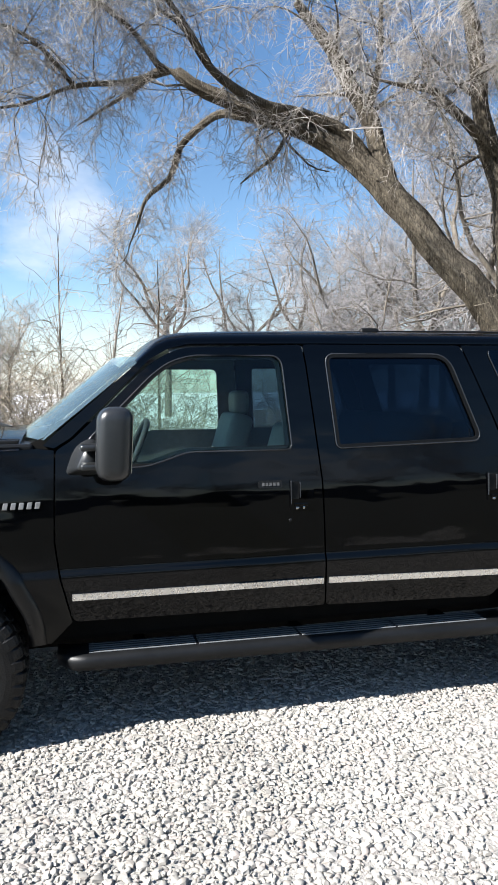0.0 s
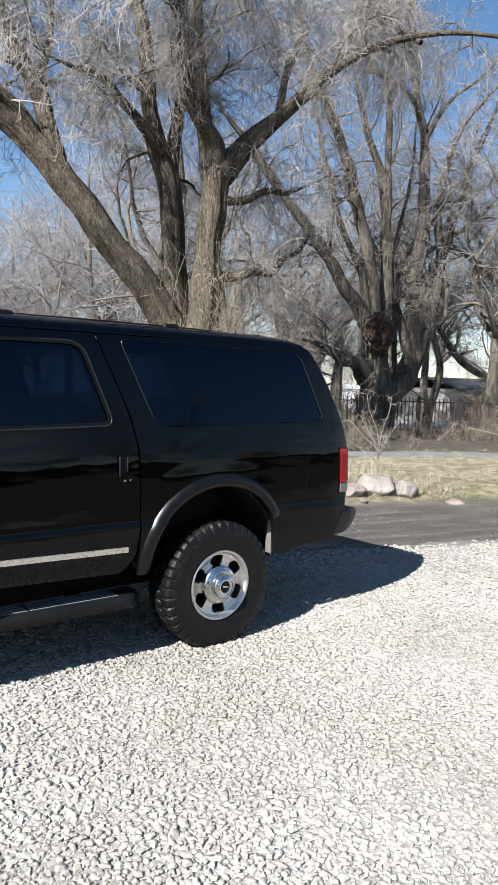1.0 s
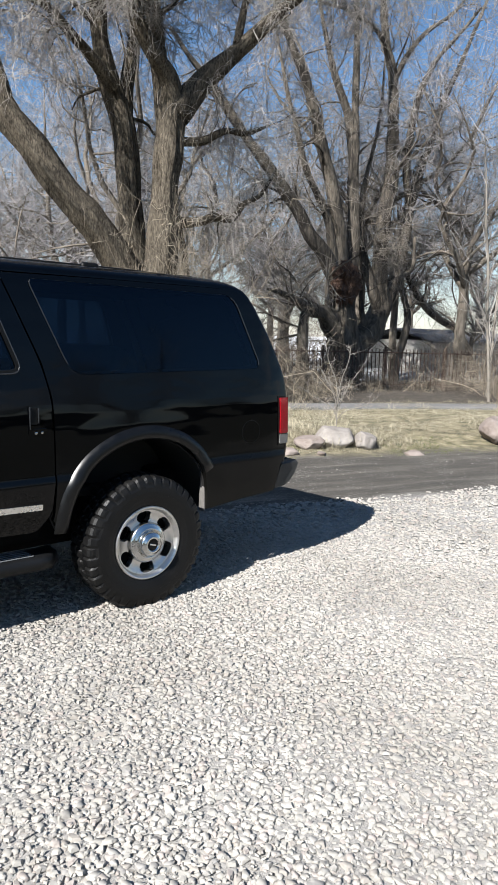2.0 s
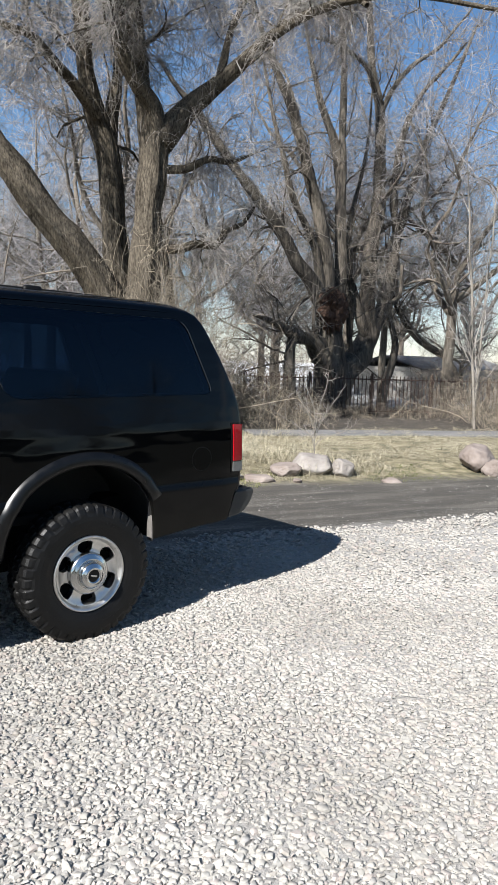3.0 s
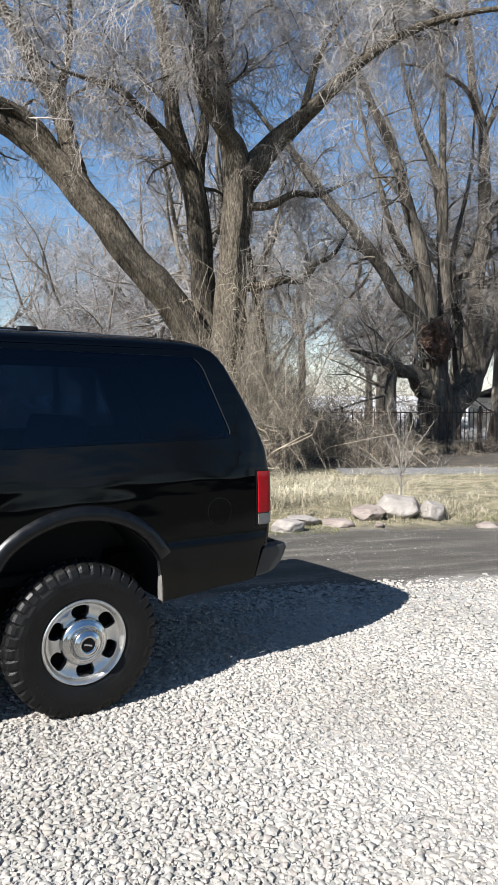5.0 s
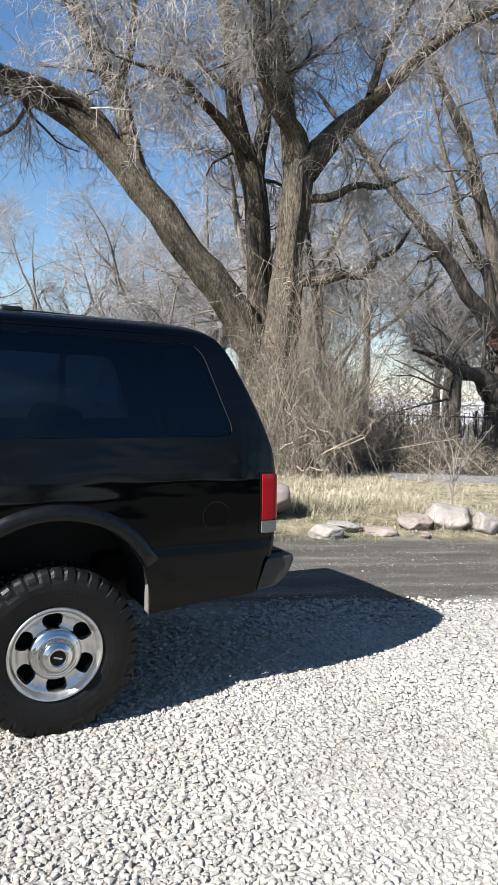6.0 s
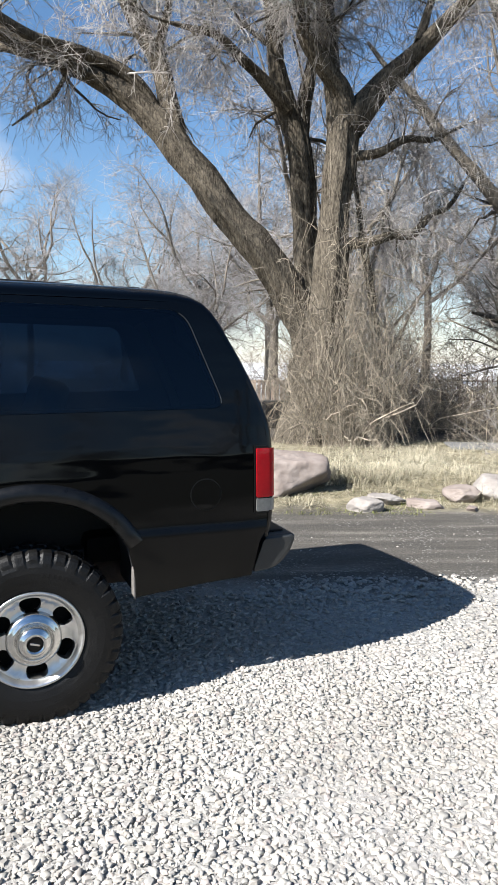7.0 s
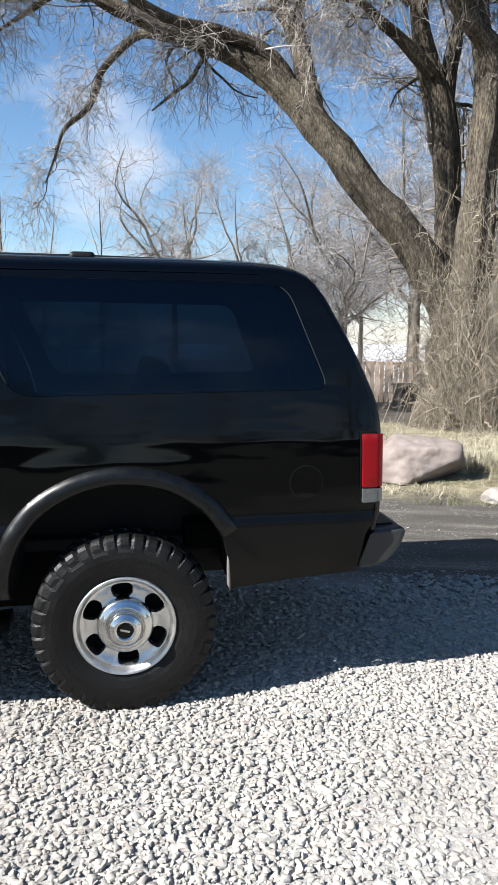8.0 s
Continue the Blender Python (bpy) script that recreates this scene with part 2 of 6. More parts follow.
M_TWIG_FAR = mat("grey_far_twigs", (0.122, 0.114, 0.112), (0.295, 0.280, 0.276), rough=0.8, scale=1.5, island=0.5)
M_TWIG_BROWN = mat("brown_twig_bark", (0.055, 0.043, 0.033), (0.17, 0.140, 0.112), rough=0.85, scale=1.5, island=0.6)
M_TWIG_GREY = mat("grey_twig_bark", (0.085, 0.073, 0.062), (0.22, 0.195, 0.168), rough=0.8, scale=1.5, island=0.4)


def crushed(name, single):
    """Crushed limestone: each stone its own tint (white, grey, beige, pinkish), with wide faint stains and a fine grain."""
    m = bpy.data.materials.new(name)
    m.use_nodes = True
    n, l = m.node_tree.nodes, m.node_tree.links
    b = n["Principled BSDF"]
    b.inputs["Roughness"].default_value = 0.88
    b.inputs["Specular IOR Level"].default_value = 0.3
    rp = n.new("ShaderNodeValToRGB")
    rp.color_ramp.interpolation = "CONSTANT"
    tints = [(0.0, (0.311, 0.296, 0.268)), (0.22, (0.291, 0.280, 0.255)), (0.40, (0.324, 0.308, 0.277)), (0.55, (0.295, 0.272, 0.242)), (0.68, (0.314, 0.282, 0.257)), (0.78, (0.265, 0.254, 0.237)), (0.88, (0.334, 0.317, 0.290)), (0.95, (0.219, 0.209, 0.192))]
    rp.color_ramp.elements[0].color = (*tints[0][1], 1)
    rp.color_ramp.elements[1].position, rp.color_ramp.elements[1].color = tints[1][0], (*tints[1][1], 1)
    for p, c in tints[2:]:
        rp.color_ramp.elements.new(p).color = (*c, 1)
    g = n.new("ShaderNodeObjectInfo" if single else "ShaderNodeNewGeometry")
    l.new(g.outputs["Random" if single else "Random Per Island"], rp.inputs[0])
    co = n.new("ShaderNodeTexCoord")
    wide, fine_ = n.new("ShaderNodeTexNoise"), n.new("ShaderNodeTexNoise")
    wide.inputs["Scale"].default_value, wide.inputs["Detail"].default_value = 0.9, 4
    fine_.inputs["Scale"].default_value, fine_.inputs["Detail"].default_value = (2.5 if single else 70.0), 5
    geo = n.new("ShaderNodeNewGeometry")
    l.new(geo.outputs["Position"], wide.inputs["Vector"])
    l.new(co.outputs["Object"], fine_.inputs["Vector"])
    stain = n.new("ShaderNodeValToRGB")
    stain.color_ramp.elements[0].position, stain.color_ramp.elements[1].position = 0.34, 0.62
    stain.color_ramp.elements[0].color, stain.color_ramp.elements[1].color = (0.82, 0.81, 0.80, 1), (1.04, 1.04, 1.04, 1)
    l.new(wide.outputs["Fac"], stain.inputs[0])
    grain = n.new("ShaderNodeValToRGB")
    grain.color_ramp.elements[0].position, grain.color_ramp.elements[1].position = 0.3, 0.7
    grain.color_ramp.elements[0].color, grain.color_ramp.elements[1].color = (0.84, 0.83, 0.82, 1), (1.08, 1.08, 1.08, 1)
    l.new(fine_.outputs["Fac"], grain.inputs[0])
    col = rp.outputs[0]
    for other in (stain.outputs[0], grain.outputs[0]):
        mx = n.new("ShaderNodeMixRGB")
        mx.blend_type = "MULTIPLY"
        mx.inputs[0].default_value = 1
        l.new(col, mx.inputs[1])
        l.new(other, mx.inputs[2])
        col = mx.outputs[0]
    l.new(col, b.inputs["Base Color"])
    return m


M_STONE = crushed("pale_crushed_limestone", False)
M_STONE_ONE = crushed("pale_crushed_limestone_piece", True)
M_FLARE = mat("satin_black_flare", (0.0016, 0.0017, 0.0019), (0.0032, 0.0034, 0.0037), rough=0.33, scale=20, spec=0.32, rvar=0.08)
M_BADGE = mat("dull_metal_badge", (0.20, 0.20, 0.20), (0.30, 0.30, 0.30), rough=0.4, metal=0.6, scale=40)
M_KEYS = mat("grey_keypad_buttons", (0.05, 0.05, 0.05), (0.09, 0.09, 0.09), rough=0.4, scale=60)
M_MIRROR = mat("grey_mirror_plastic", (0.010, 0.011, 0.012), (0.017, 0.018, 0.019), rough=0.30, scale=30, bump=0.08, bscale=400)
M_EDGE_GLINT = mat("grey_trim_edge", (0.012, 0.013, 0.015), (0.020, 0.022, 0.025), rough=0.25, scale=30)
M_BURL = mat("reddish_burl_wood", (0.022, 0.012, 0.008), (0.10, 0.056, 0.037), rough=0.9, scale=9, bump=1.0, bscale=14, detail=8)
M_ROCK = mat("pinkish_boulder", (0.115, 0.088, 0.074), (0.235, 0.200, 0.178), rough=0.9, scale=5, bump=0.6, bscale=11, detail=9)
M_ROCK_PALE = mat("pale_boulder", (0.14, 0.122, 0.108), (0.29, 0.267, 0.242), rough=0.9, scale=5, bump=0.9, bscale=11, detail=9)
M_BUMPER = mat("dark_grey_bumper_plastic", (0.012, 0.013, 0.013), (0.022, 0.023, 0.023), rough=0.5, scale=20, bump=0.08, bscale=300)
M_BACKWALL = mat("dark_weathered_boards", (0.02, 0.018, 0.014), (0.085, 0.075, 0.055), rough=0.9, scale=1.6, stretch=(1, 1, 0.5), bump=0.3)
M_BIN = mat("dark_bin_plastic", (0.008, 0.008, 0.008), (0.016, 0.015, 0.014), rough=0.6, scale=9)
M_GRASS = mat("dry_straw", (0.185, 0.158, 0.100), (0.40, 0.362, 0.265), rough=0.8, scale=0.6, island=0.35)
M_GREEN = mat("low_green_weeds", (0.065, 0.078, 0.0195), (0.156, 0.156, 0.052), rough=0.8, scale=2, island=0.35)
M_CONCRETE = mat("weathered_concrete", (0.09, 0.09, 0.088), (0.155, 0.15, 0.145), rough=0.9, scale=3, bump=0.4, bscale=40)
M_IRON = mat("rusty_dark_iron", (0.0325, 0.0195, 0.0143), (0.0845, 0.052, 0.039), rough=0.7, metal=0.3, scale=6)
M_WALL = mat("pale_painted_wall", (0.3575, 0.338, 0.312), (0.429, 0.4095, 0.377), rough=0.9, scale=1.2, bump=0.1)
M_RUSTBOARD = mat("rusty_sheet_board", (0.22, 0.13, 0.085), (0.50, 0.44, 0.36), rough=0.8, scale=3.0, stretch=(1, 1, 0.3), obj_random=0.3, contrast=0.7)
M_ROOF = mat("grey_roof_sheet", (0.117, 0.117, 0.1235), (0.182, 0.182, 0.182), rough=0.7, scale=2)

# ---- mesh helpers ----


def part(name, bm, material, parent, label="", smooth=False):
    """Links a bmesh (or a finished mesh) as one mesh object under a thing or part."""
    if isinstance(bm, bmesh.types.BMesh):
        me = bpy.data.meshes.new(name)
        bm.to_mesh(me)
        bm.free()
    else:
        me = bm
    if smooth and len(me.polygons):
        me.polygons.foreach_set("use_smooth", [True] * len(me.polygons))
    if material and not me.materials:
        me.materials.append(material)
    ob = new(name, me)
    if parent:
        ob.parent = parent
        if parent.parent is None:
            ob.matrix_parent_inverse = parent.matrix_basis.inverted()
    if label:
        ob["label"] = label
    return ob


def thing(name, at, label, category, group="", kind=""):
    e = new(name)
    e.empty_display_size = 0.2
    e.location = at
    return tagged(e, label, category, group, kind)


def mesh_np(name, v, f):
    """A mesh from arrays of places and of faces with one count of corners."""
    v, f = np.asarray(v, dtype=np.float32), np.asarray(f, dtype=np.int32)
    me = bpy.data.meshes.new(name)
    me.vertices.add(len(v))
    me.vertices.foreach_set("co", v.ravel())
    me.loops.add(f.size)
    me.loops.foreach_set("vertex_index", f.ravel())
    me.polygons.add(len(f))
    me.polygons.foreach_set("loop_start", np.arange(0, f.size, f.shape[1], dtype=np.int32))
    me.update(calc_edges=True)
    me.validate()
    me.polygons.foreach_set("use_smooth", [False] * len(me.polygons))
    return me


def box(bm, x0, x1, y0, y1, z0, z1, bevel=0.0, segments=2):
    g = bmesh.ops.create_cube(bm, size=1, matrix=Matrix.Translation(((x0 + x1) / 2, (y0 + y1) / 2, (z0 + z1) / 2)) @ Matrix.Diagonal((x1 - x0, y1 - y0, z1 - z0, 1)))
    if bevel:
        es = list({e for v in g["verts"] for e in v.link_edges})
        bmesh.ops.bevel(bm, geom=es, offset=bevel, segments=segments, profile=0.6, affect="EDGES")
    return bm


def lathe(profile, axis_y, cx, cz, n=48):
    """Spins (radius, depth) pairs round the line along y through (cx, cz); depth is added to axis_y."""
    bm = bmesh.new()
    rings = []
    for r, d in profile:
        if r < 1e-5:
            rings.append([bm.verts.new((cx, axis_y + d, cz))])
        else:
            rings.append([bm.verts.new((cx + r * math.cos(2 * math.pi * i / n), axis_y + d, cz + r * math.sin(2 * math.pi * i / n))) for i in range(n)])
    for a, b in zip(rings, rings[1:]):
        for i in range(n):
            j = (i + 1) % n
            if len(a) == 1 and len(b) == 1:
                continue
            if len(a) == 1:
                bm.faces.new((a[0], b[j], b[i]))
            elif len(b) == 1:
                bm.faces.new((a[i], a[j], b[0]))
            else:
                bm.faces.new((a[i], a[j], b[j], b[i]))
    bmesh.ops.recalc_face_normals(bm, faces=bm.faces)
    return bm


def rounded(points, radius=0.04, n=5):
    """A closed outline with its corners rounded; a point may carry its own radius."""
    out = []
    m = len(points)
    for i in range(m):
        p = Vector(points[i][:2])
        r = points[i][2] if len(points[i]) > 2 else radius
        a, b = Vector(points[i - 1][:2]), Vector(points[(i + 1) % m][:2])
        da, db = (a - p), (b - p)
        k = min(r, da.length * 0.45, db.length * 0.45)
        if k < 0.003:
            out.append((p.x, p.y))
            continue
        s, e = p + da.normalized() * k, p + db.normalized() * k
        for j in range(n + 1):
            u = j / n
            q = s * (1 - u) ** 2 + p * 2 * u * (1 - u) + e * u * u
            out.append((q.x, q.y))
    return out


def inset(points, d):
    """The outline moved inwards by d (outwards where d is negative)."""
    n = len(points)
    area = sum(points[i][0] * points[(i + 1) % n][1] - points[(i + 1) % n][0] * points[i][1] for i in range(n))
    s = 1 if area > 0 else -1
    out = []
    for i in range(n):
        p, a, b = Vector(points[i]), Vector(points[i - 1]), Vector(points[(i + 1) % n])
        e1, e2 = (p - a), (b - p)
        if e1.length < 1e-6 or e2.length < 1e-6:
            out.append(tuple(p))
            continue
        n1 = Vector((-e1.y, e1.x)).normalized() * s
        n2 = Vector((-e2.y, e2.x)).normalized() * s
        nn = n1 + n2
        nn = nn.normalized() if nn.length > 1e-6 else n1
        k = max(0.4, nn.dot(n1))
        out.append((p.x + nn.x * d / k, p.y + nn.y * d / k))
    return out


def sheet(loops, f, depth=0.02, cuts_z=(), cuts_x=(), side=1, y_mid=0.0):
    """A curved panel: loops (an outline and holes, as (x, z)) filled, cut fine and laid on the surface y = f(x, z), with its rim turned in by depth.
    side -1 mirrors it across y_mid. Returns a mesh with exact smooth normals on its face."""
    bm = bmesh.new()
    for lp in loops:
        vs = [bm.verts.new((x, 0, z)) for x, z in lp]
        for i in range(len(vs)):
            bm.edges.new((vs[i], vs[(i + 1) % len(vs)]))
    bmesh.ops.triangle_fill(bm, use_beauty=True, use_dissolve=False, edges=bm.edges[:], normal=(0, -1, 0))
    for axis, cuts in ((2, cuts_z), (0, cuts_x)):
        no = Vector((0, 0, 0))
        no[axis] = 1
        for c in cuts:
            co = Vector((0, 0, 0))
            co[axis] = c
            bmesh.ops.bisect_plane(bm, geom=bm.verts[:] + bm.edges[:] + bm.faces[:], plane_co=co, plane_no=no, dist=1e-5)
    for fa in bm.faces:
        if fa.normal.y > 0:
            fa.normal_flip()
    rim = [e for e in bm.edges if len(e.link_faces) == 1]
    front = list(bm.verts)
    norms = []
    for v in front:
        x, z = v.co.x, v.co.z
        h = 0.004
        fx, fz = (f(x + h, z) - f(x - h, z)) / (2 * h), (f(x, z + h) - f(x, z - h)) / (2 * h)
        norms.append(Vector((fx, -1.0, fz)).normalized())
        v.co.y = f(x, z)
    quads = []
    for e in rim:
        fa = e.link_faces[0]
        lp = [q for q in fa.loops if q.edge == e][0]
        a, b = lp.vert, lp.link_loop_next.vert
        quads.append((a, b))
    for a, b in quads:
        va = [bm.verts.new(a.co), bm.verts.new(b.co)]
        vb = [bm.verts.new(a.co + Vector((0, depth, 0))), bm.verts.new(b.co + Vector((0, depth, 0)))]
        q = bm.faces.new((va[1], va[0], vb[0], vb[1]))
        q.normal_update()
        for w in va + vb:
            norms.append(q.normal.copy())
    bm.verts.index_update()
    if side < 0:
        for v in bm.verts:
            v.co.y = 2 * y_mid - v.co.y
        bmesh.ops.reverse_faces(bm, faces=bm.faces[:])
        norms = [Vector((q.x, -q.y, q.z)) for q in norms]
    me = bpy.data.meshes.new("panel")
    bm.to_mesh(me)
    bm.free()
    me.polygons.foreach_set("use_smooth", [True] * len(me.polygons))
    me.normals_split_custom_set_from_vertices([tuple(q) for q in norms])
    return me


def frange(a, b, s):
    return [a + s * i for i in range(int((b - a) / s) + 1)]


def tubes(paths, radii, sides):
    """Tapered tubes along paths (count, steps, 3) with radii (count, steps): places and four-cornered faces."""
    paths, radii = np.asarray(paths, float), np.asarray(radii, float)
    c, s, _ = paths.shape
    d = np.gradient(paths, axis=1)
    d /= np.linalg.norm(d, axis=2, keepdims=True) + 1e-9
    ref = np.where(np.abs(d[:, :1, 2:3]) > 0.8, np.array([1.0, 0, 0]), np.array([0, 0, 1.0]))
    u = np.cross(d, np.broadcast_to(ref, d.shape))
    u /= np.linalg.norm(u, axis=2, keepdims=True) + 1e-9
    w = np.cross(d, u)
    ang = np.linspace(0, 2 * np.pi, sides, endpoint=False)
    v = paths[:, :, None, :] + radii[:, :, None, None] * (u[:, :, None, :] * np.cos(ang)[None, None, :, None] + w[:, :, None, :] * np.sin(ang)[None, None, :, None])
    idx = np.arange(c * s * sides).reshape(c, s, sides)
    a, b = idx[:, :-1], idx[:, 1:]
    f = np.stack([a, np.roll(a, -1, 2), np.roll(b, -1, 2), b], axis=-1).reshape(-1, 4)
    return v.reshape(-1, 3), f


def join_np(blocks):
    vs, fs, k = [], [], 0
    for v, f in blocks:
        vs.append(v)
        fs.append(f + k)
        k += len(v)
    return np.concatenate(vs), np.concatenate(fs)

# ---- ground ----
RNG = np.random.default_rng(7)
# each line: a place on it and its slope; beyond it lie the lane and the verge
LANE_AT, LANE_SLOPE = (6.6, 4.46), -0.31
VERGE_AT, VERGE_SLOPE = (7.3, 7.15), -0.36
DARK_GROUND_AT, DARK_GROUND_SLOPE = (1.0, 0.72), 0.0   # mostly unseen ground this side of it, coloured dark for the car's reflections


def beyond(x, y, at, slope):
    """Metres by which a place lies beyond a line, square to it."""
    return ((y - at[1]) - slope * (x - at[0])) / math.sqrt(1 + slope * slope)


def ground_material():
    m = bpy.data.materials.new("ground_gravel_lane_and_verge")
    m.use_nodes = True
    n, l = m.node_tree.nodes, m.node_tree.links
    b = n["Principled BSDF"]
    b.inputs["Roughness"].default_value = 0.92
    co = n.new("ShaderNodeTexCoord")
    sep = n.new("ShaderNodeSeparateXYZ")
    l.new(co.outputs["Object"], sep.inputs[0])

    def math2(op, a, c):
        q = n.new("ShaderNodeMath")
        q.operation = op
        for i, val in enumerate((a, c)):
            if isinstance(val, (int, float)):
                q.inputs[i].default_value = val
            else:
                l.new(val, q.inputs[i])
        return q.outputs[0]

    def tex(scale, detail=6, rough=0.6):
        q = n.new("ShaderNodeTexNoise")
        q.inputs["Scale"].default_value, q.inputs["Detail"].default_value, q.inputs["Roughness"].default_value = scale, detail, rough
        l.new(co.outputs["Object"], q.inputs["Vector"])
        return q.outputs["Fac"]

    def ramp(fac, stops):
        q = n.new("ShaderNodeValToRGB")
        q.color_ramp.elements[0].position, q.color_ramp.elements[1].position = stops[0][0], stops[-1][0]
        q.color_ramp.elements[0].color, q.color_ramp.elements[1].color = (*stops[0][1], 1), (*stops[-1][1], 1)
        for p, c in stops[1:-1]:
            q.color_ramp.elements.new(p).color = (*c, 1)
        l.new(fac, q.inputs[0])
        return q.outputs[0]

    def mask(at, slope, width, wobble):
        d = math2("ADD", math2("SUBTRACT", sep.outputs[1], at[1]), math2("MULTIPLY", math2("SUBTRACT", sep.outputs[0], at[0]), -slope))
        d = math2("ADD", d, math2("MULTIPLY", math2("SUBTRACT", tex(1.1), 0.5), wobble))
        d = math2("ADD", d, math2("MULTIPLY", math2("SUBTRACT", tex(14), 0.5), wobble * 0.6))
        q = n.new("ShaderNodeMapRange")
        q.inputs["From Min"].default_value, q.inputs["From Max"].default_value = -width, width
        l.new(d, q.inputs["Value"])
        return q.outputs[0]

    def mixed(fac, a, c):
        q = n.new("ShaderNodeMixRGB")
        l.new(fac, q.inputs[0])
        l.new(a, q.inputs[1])
        l.new(c, q.inputs[2])
        return q.outputs[0]

    gravel = ramp(tex(60), [(0.3, (0.20, 0.189, 0.174)), (0.7, (0.31, 0.296, 0.275))])
    vor = n.new("ShaderNodeTexVoronoi")
    vor.inputs["Scale"].default_value = 30
    l.new(co.outputs["Object"], vor.inputs["Vector"])
    specks = ramp(vor.outputs["Distance"], [(0.16, (1, 1, 1)), (0.30, (0, 0, 0))])
    keep = ramp(tex(1.7, 8, 0.7), [(0.47, (0, 0, 0)), (0.60, (1, 1, 1))])
    sk = n.new("ShaderNodeMixRGB")
    sk.blend_type = "MULTIPLY"
    sk.inputs[0].default_value = 1
    l.new(specks, sk.inputs[1])
    l.new(keep, sk.inputs[2])
    streak = n.new("ShaderNodeMapping")
    streak.vector_type = "TEXTURE"
    streak.inputs["Rotation"].default_value = (0, 0, math.atan(LANE_SLOPE))
    streak.inputs["Scale"].default_value = (2.6, 0.4, 1)
    l.new(co.outputs["Object"], streak.inputs["Vector"])
    wear = n.new("ShaderNodeTexNoise")
    wear.inputs["Scale"].default_value, wear.inputs["Detail"].default_value, wear.inputs["Roughness"].default_value = 1.6, 7, 0.65
    l.new(streak.outputs[0], wear.inputs["Vector"])
    tar = ramp(wear.outputs["Fac"], [(0.3, (0.030, 0.0265, 0.022)), (0.50, (0.050, 0.0445, 0.037)), (0.62, (0.084, 0.076, 0.064)), (0.74, (0.16, 0.147, 0.125))])
    coarse = ramp(tex(46, 8, 0.75), [(0.36, (0.45, 0.44, 0.42)), (0.64, (1.45, 1.43, 1.40))])
    mx = n.new("ShaderNodeMixRGB")
    mx.blend_type = "MULTIPLY"
    mx.inputs[0].default_value = 1
    l.new(tar, mx.inputs[1])
    l.new(coarse, mx.inputs[2])
    tar = mx.outputs[0]
    pale = n.new("ShaderNodeRGB")
    pale.outputs[0].default_value = (0.27, 0.26, 0.235, 1)
    lane = mixed(sk.outputs[0], tar, pale.outputs[0])
    verge = ramp(tex(5), [(0.30, (0.042, 0.044, 0.018)), (0.42, (0.10, 0.085, 0.048)), (0.56, (0.185, 0.16, 0.098)), (0.70, (0.29, 0.25, 0.165))])
    col = mixed(mask(LANE_AT, LANE_SLOPE, 0.22, 0.7), gravel, lane)
    col = mixed(mask(VERGE_AT, VERGE_SLOPE, 0.25, 0.8), col, verge)
    # dark leaf litter under the trees, and a pale bare lot beyond the fence
    litter = ramp(tex(3.5, 8, 0.7), [(0.3, (0.020, 0.016, 0.012)), (0.55, (0.046, 0.037, 0.027)), (0.72, (0.11, 0.093, 0.068))])
    col = mixed(mask((14.6, 10.0), -0.5, 0.5, 1.6), col, litter)
    lot = ramp(tex(0.6), [(0.3, (0.34, 0.34, 0.33)), (0.7, (0.52, 0.52, 0.52))])
    col = mixed(mask((17.5, 18.0), -0.5, 0.8, 1.5), col, lot)
    # mostly unseen ground, its tone chosen to darken what the black flank mirrors
    dark_ground = ramp(tex(4), [(0.3, (0.030, 0.030, 0.020)), (0.7, (0.070, 0.066, 0.046))])
    col = mixed(mask(DARK_GROUND_AT, DARK_GROUND_SLOPE, 0.30, 1.1), dark_ground, col)
    l.new(col, b.inputs["Base Color"])
    bp = n.new("ShaderNodeBump")
    bp.inputs["Strength"].default_value, bp.inputs["Distance"].default_value = 0.6, 0.03
    l.new(tex(30, 8, 0.7), bp.inputs["Height"])
    l.new(bp.outputs[0], b.inputs["Normal"])
    return m


def relief(x, y):
    """The ground's height: nearly level, the lane a little lower than the gravel, with a low rise on the verge."""
    v = max(0.0, beyond(x, y, VERGE_AT, VERGE_SLOPE))
    sunk = min(1.0, max(0.0, (beyond(x, y, LANE_AT, LANE_SLOPE) + 0.3) / 0.9)) * (1.0 - min(v / 1.2, 1.0))
    bank = 0.10 * min(v / 1.5, 1.0) + 0.03 * noise.noise(Vector((x * 0.35, y * 0.35, 0))) * min(v, 1.5)
    dip = min(1.0, max(0.0, (5.8 - x) / 2.2)) * min(1.0, max(0.0, (x + 6.0) / 3.0))
    return bank + 0.012 * noise.noise(Vector((x * 0.7, y * 0.7, 3.0))) - 0.012 - 0.026 * dip * dip * (3 - 2 * dip) - 0.055 * sunk * sunk * (3 - 2 * sunk)


def build_ground():
    xs = sorted({round(v, 3) for v in [-3000, -900, -300, -120, -60, *frange(-30, 45, 0.75), 60, 90, 140, 300, 900, 3000]})
    ys = sorted({round(v, 3) for v in [-3000, -900, -300, -100, -50, *frange(-25, 40, 0.75), 55, 80, 140, 300, 900, 3000]})
    v = [(x, y, relief(x, y) if -30 <= x <= 45 and -25 <= y <= 40 else 0.05) for y in ys for x in xs]
    w = len(xs)
    f = [(j * w + i, j * w + i + 1, (j + 1) * w + i + 1, (j + 1) * w + i) for j in range(len(ys) - 1) for i in range(w - 1)]
    me = mesh_np("ground", v, f)
    me.polygons.foreach_set("use_smooth", [True] * len(me.polygons))
    me.materials.append(ground_material())
    return tagged(new("ground", me), "gravel yard with a dark worn lane and a dry grass verge", "ground", kind="structure")


ground = build_ground()


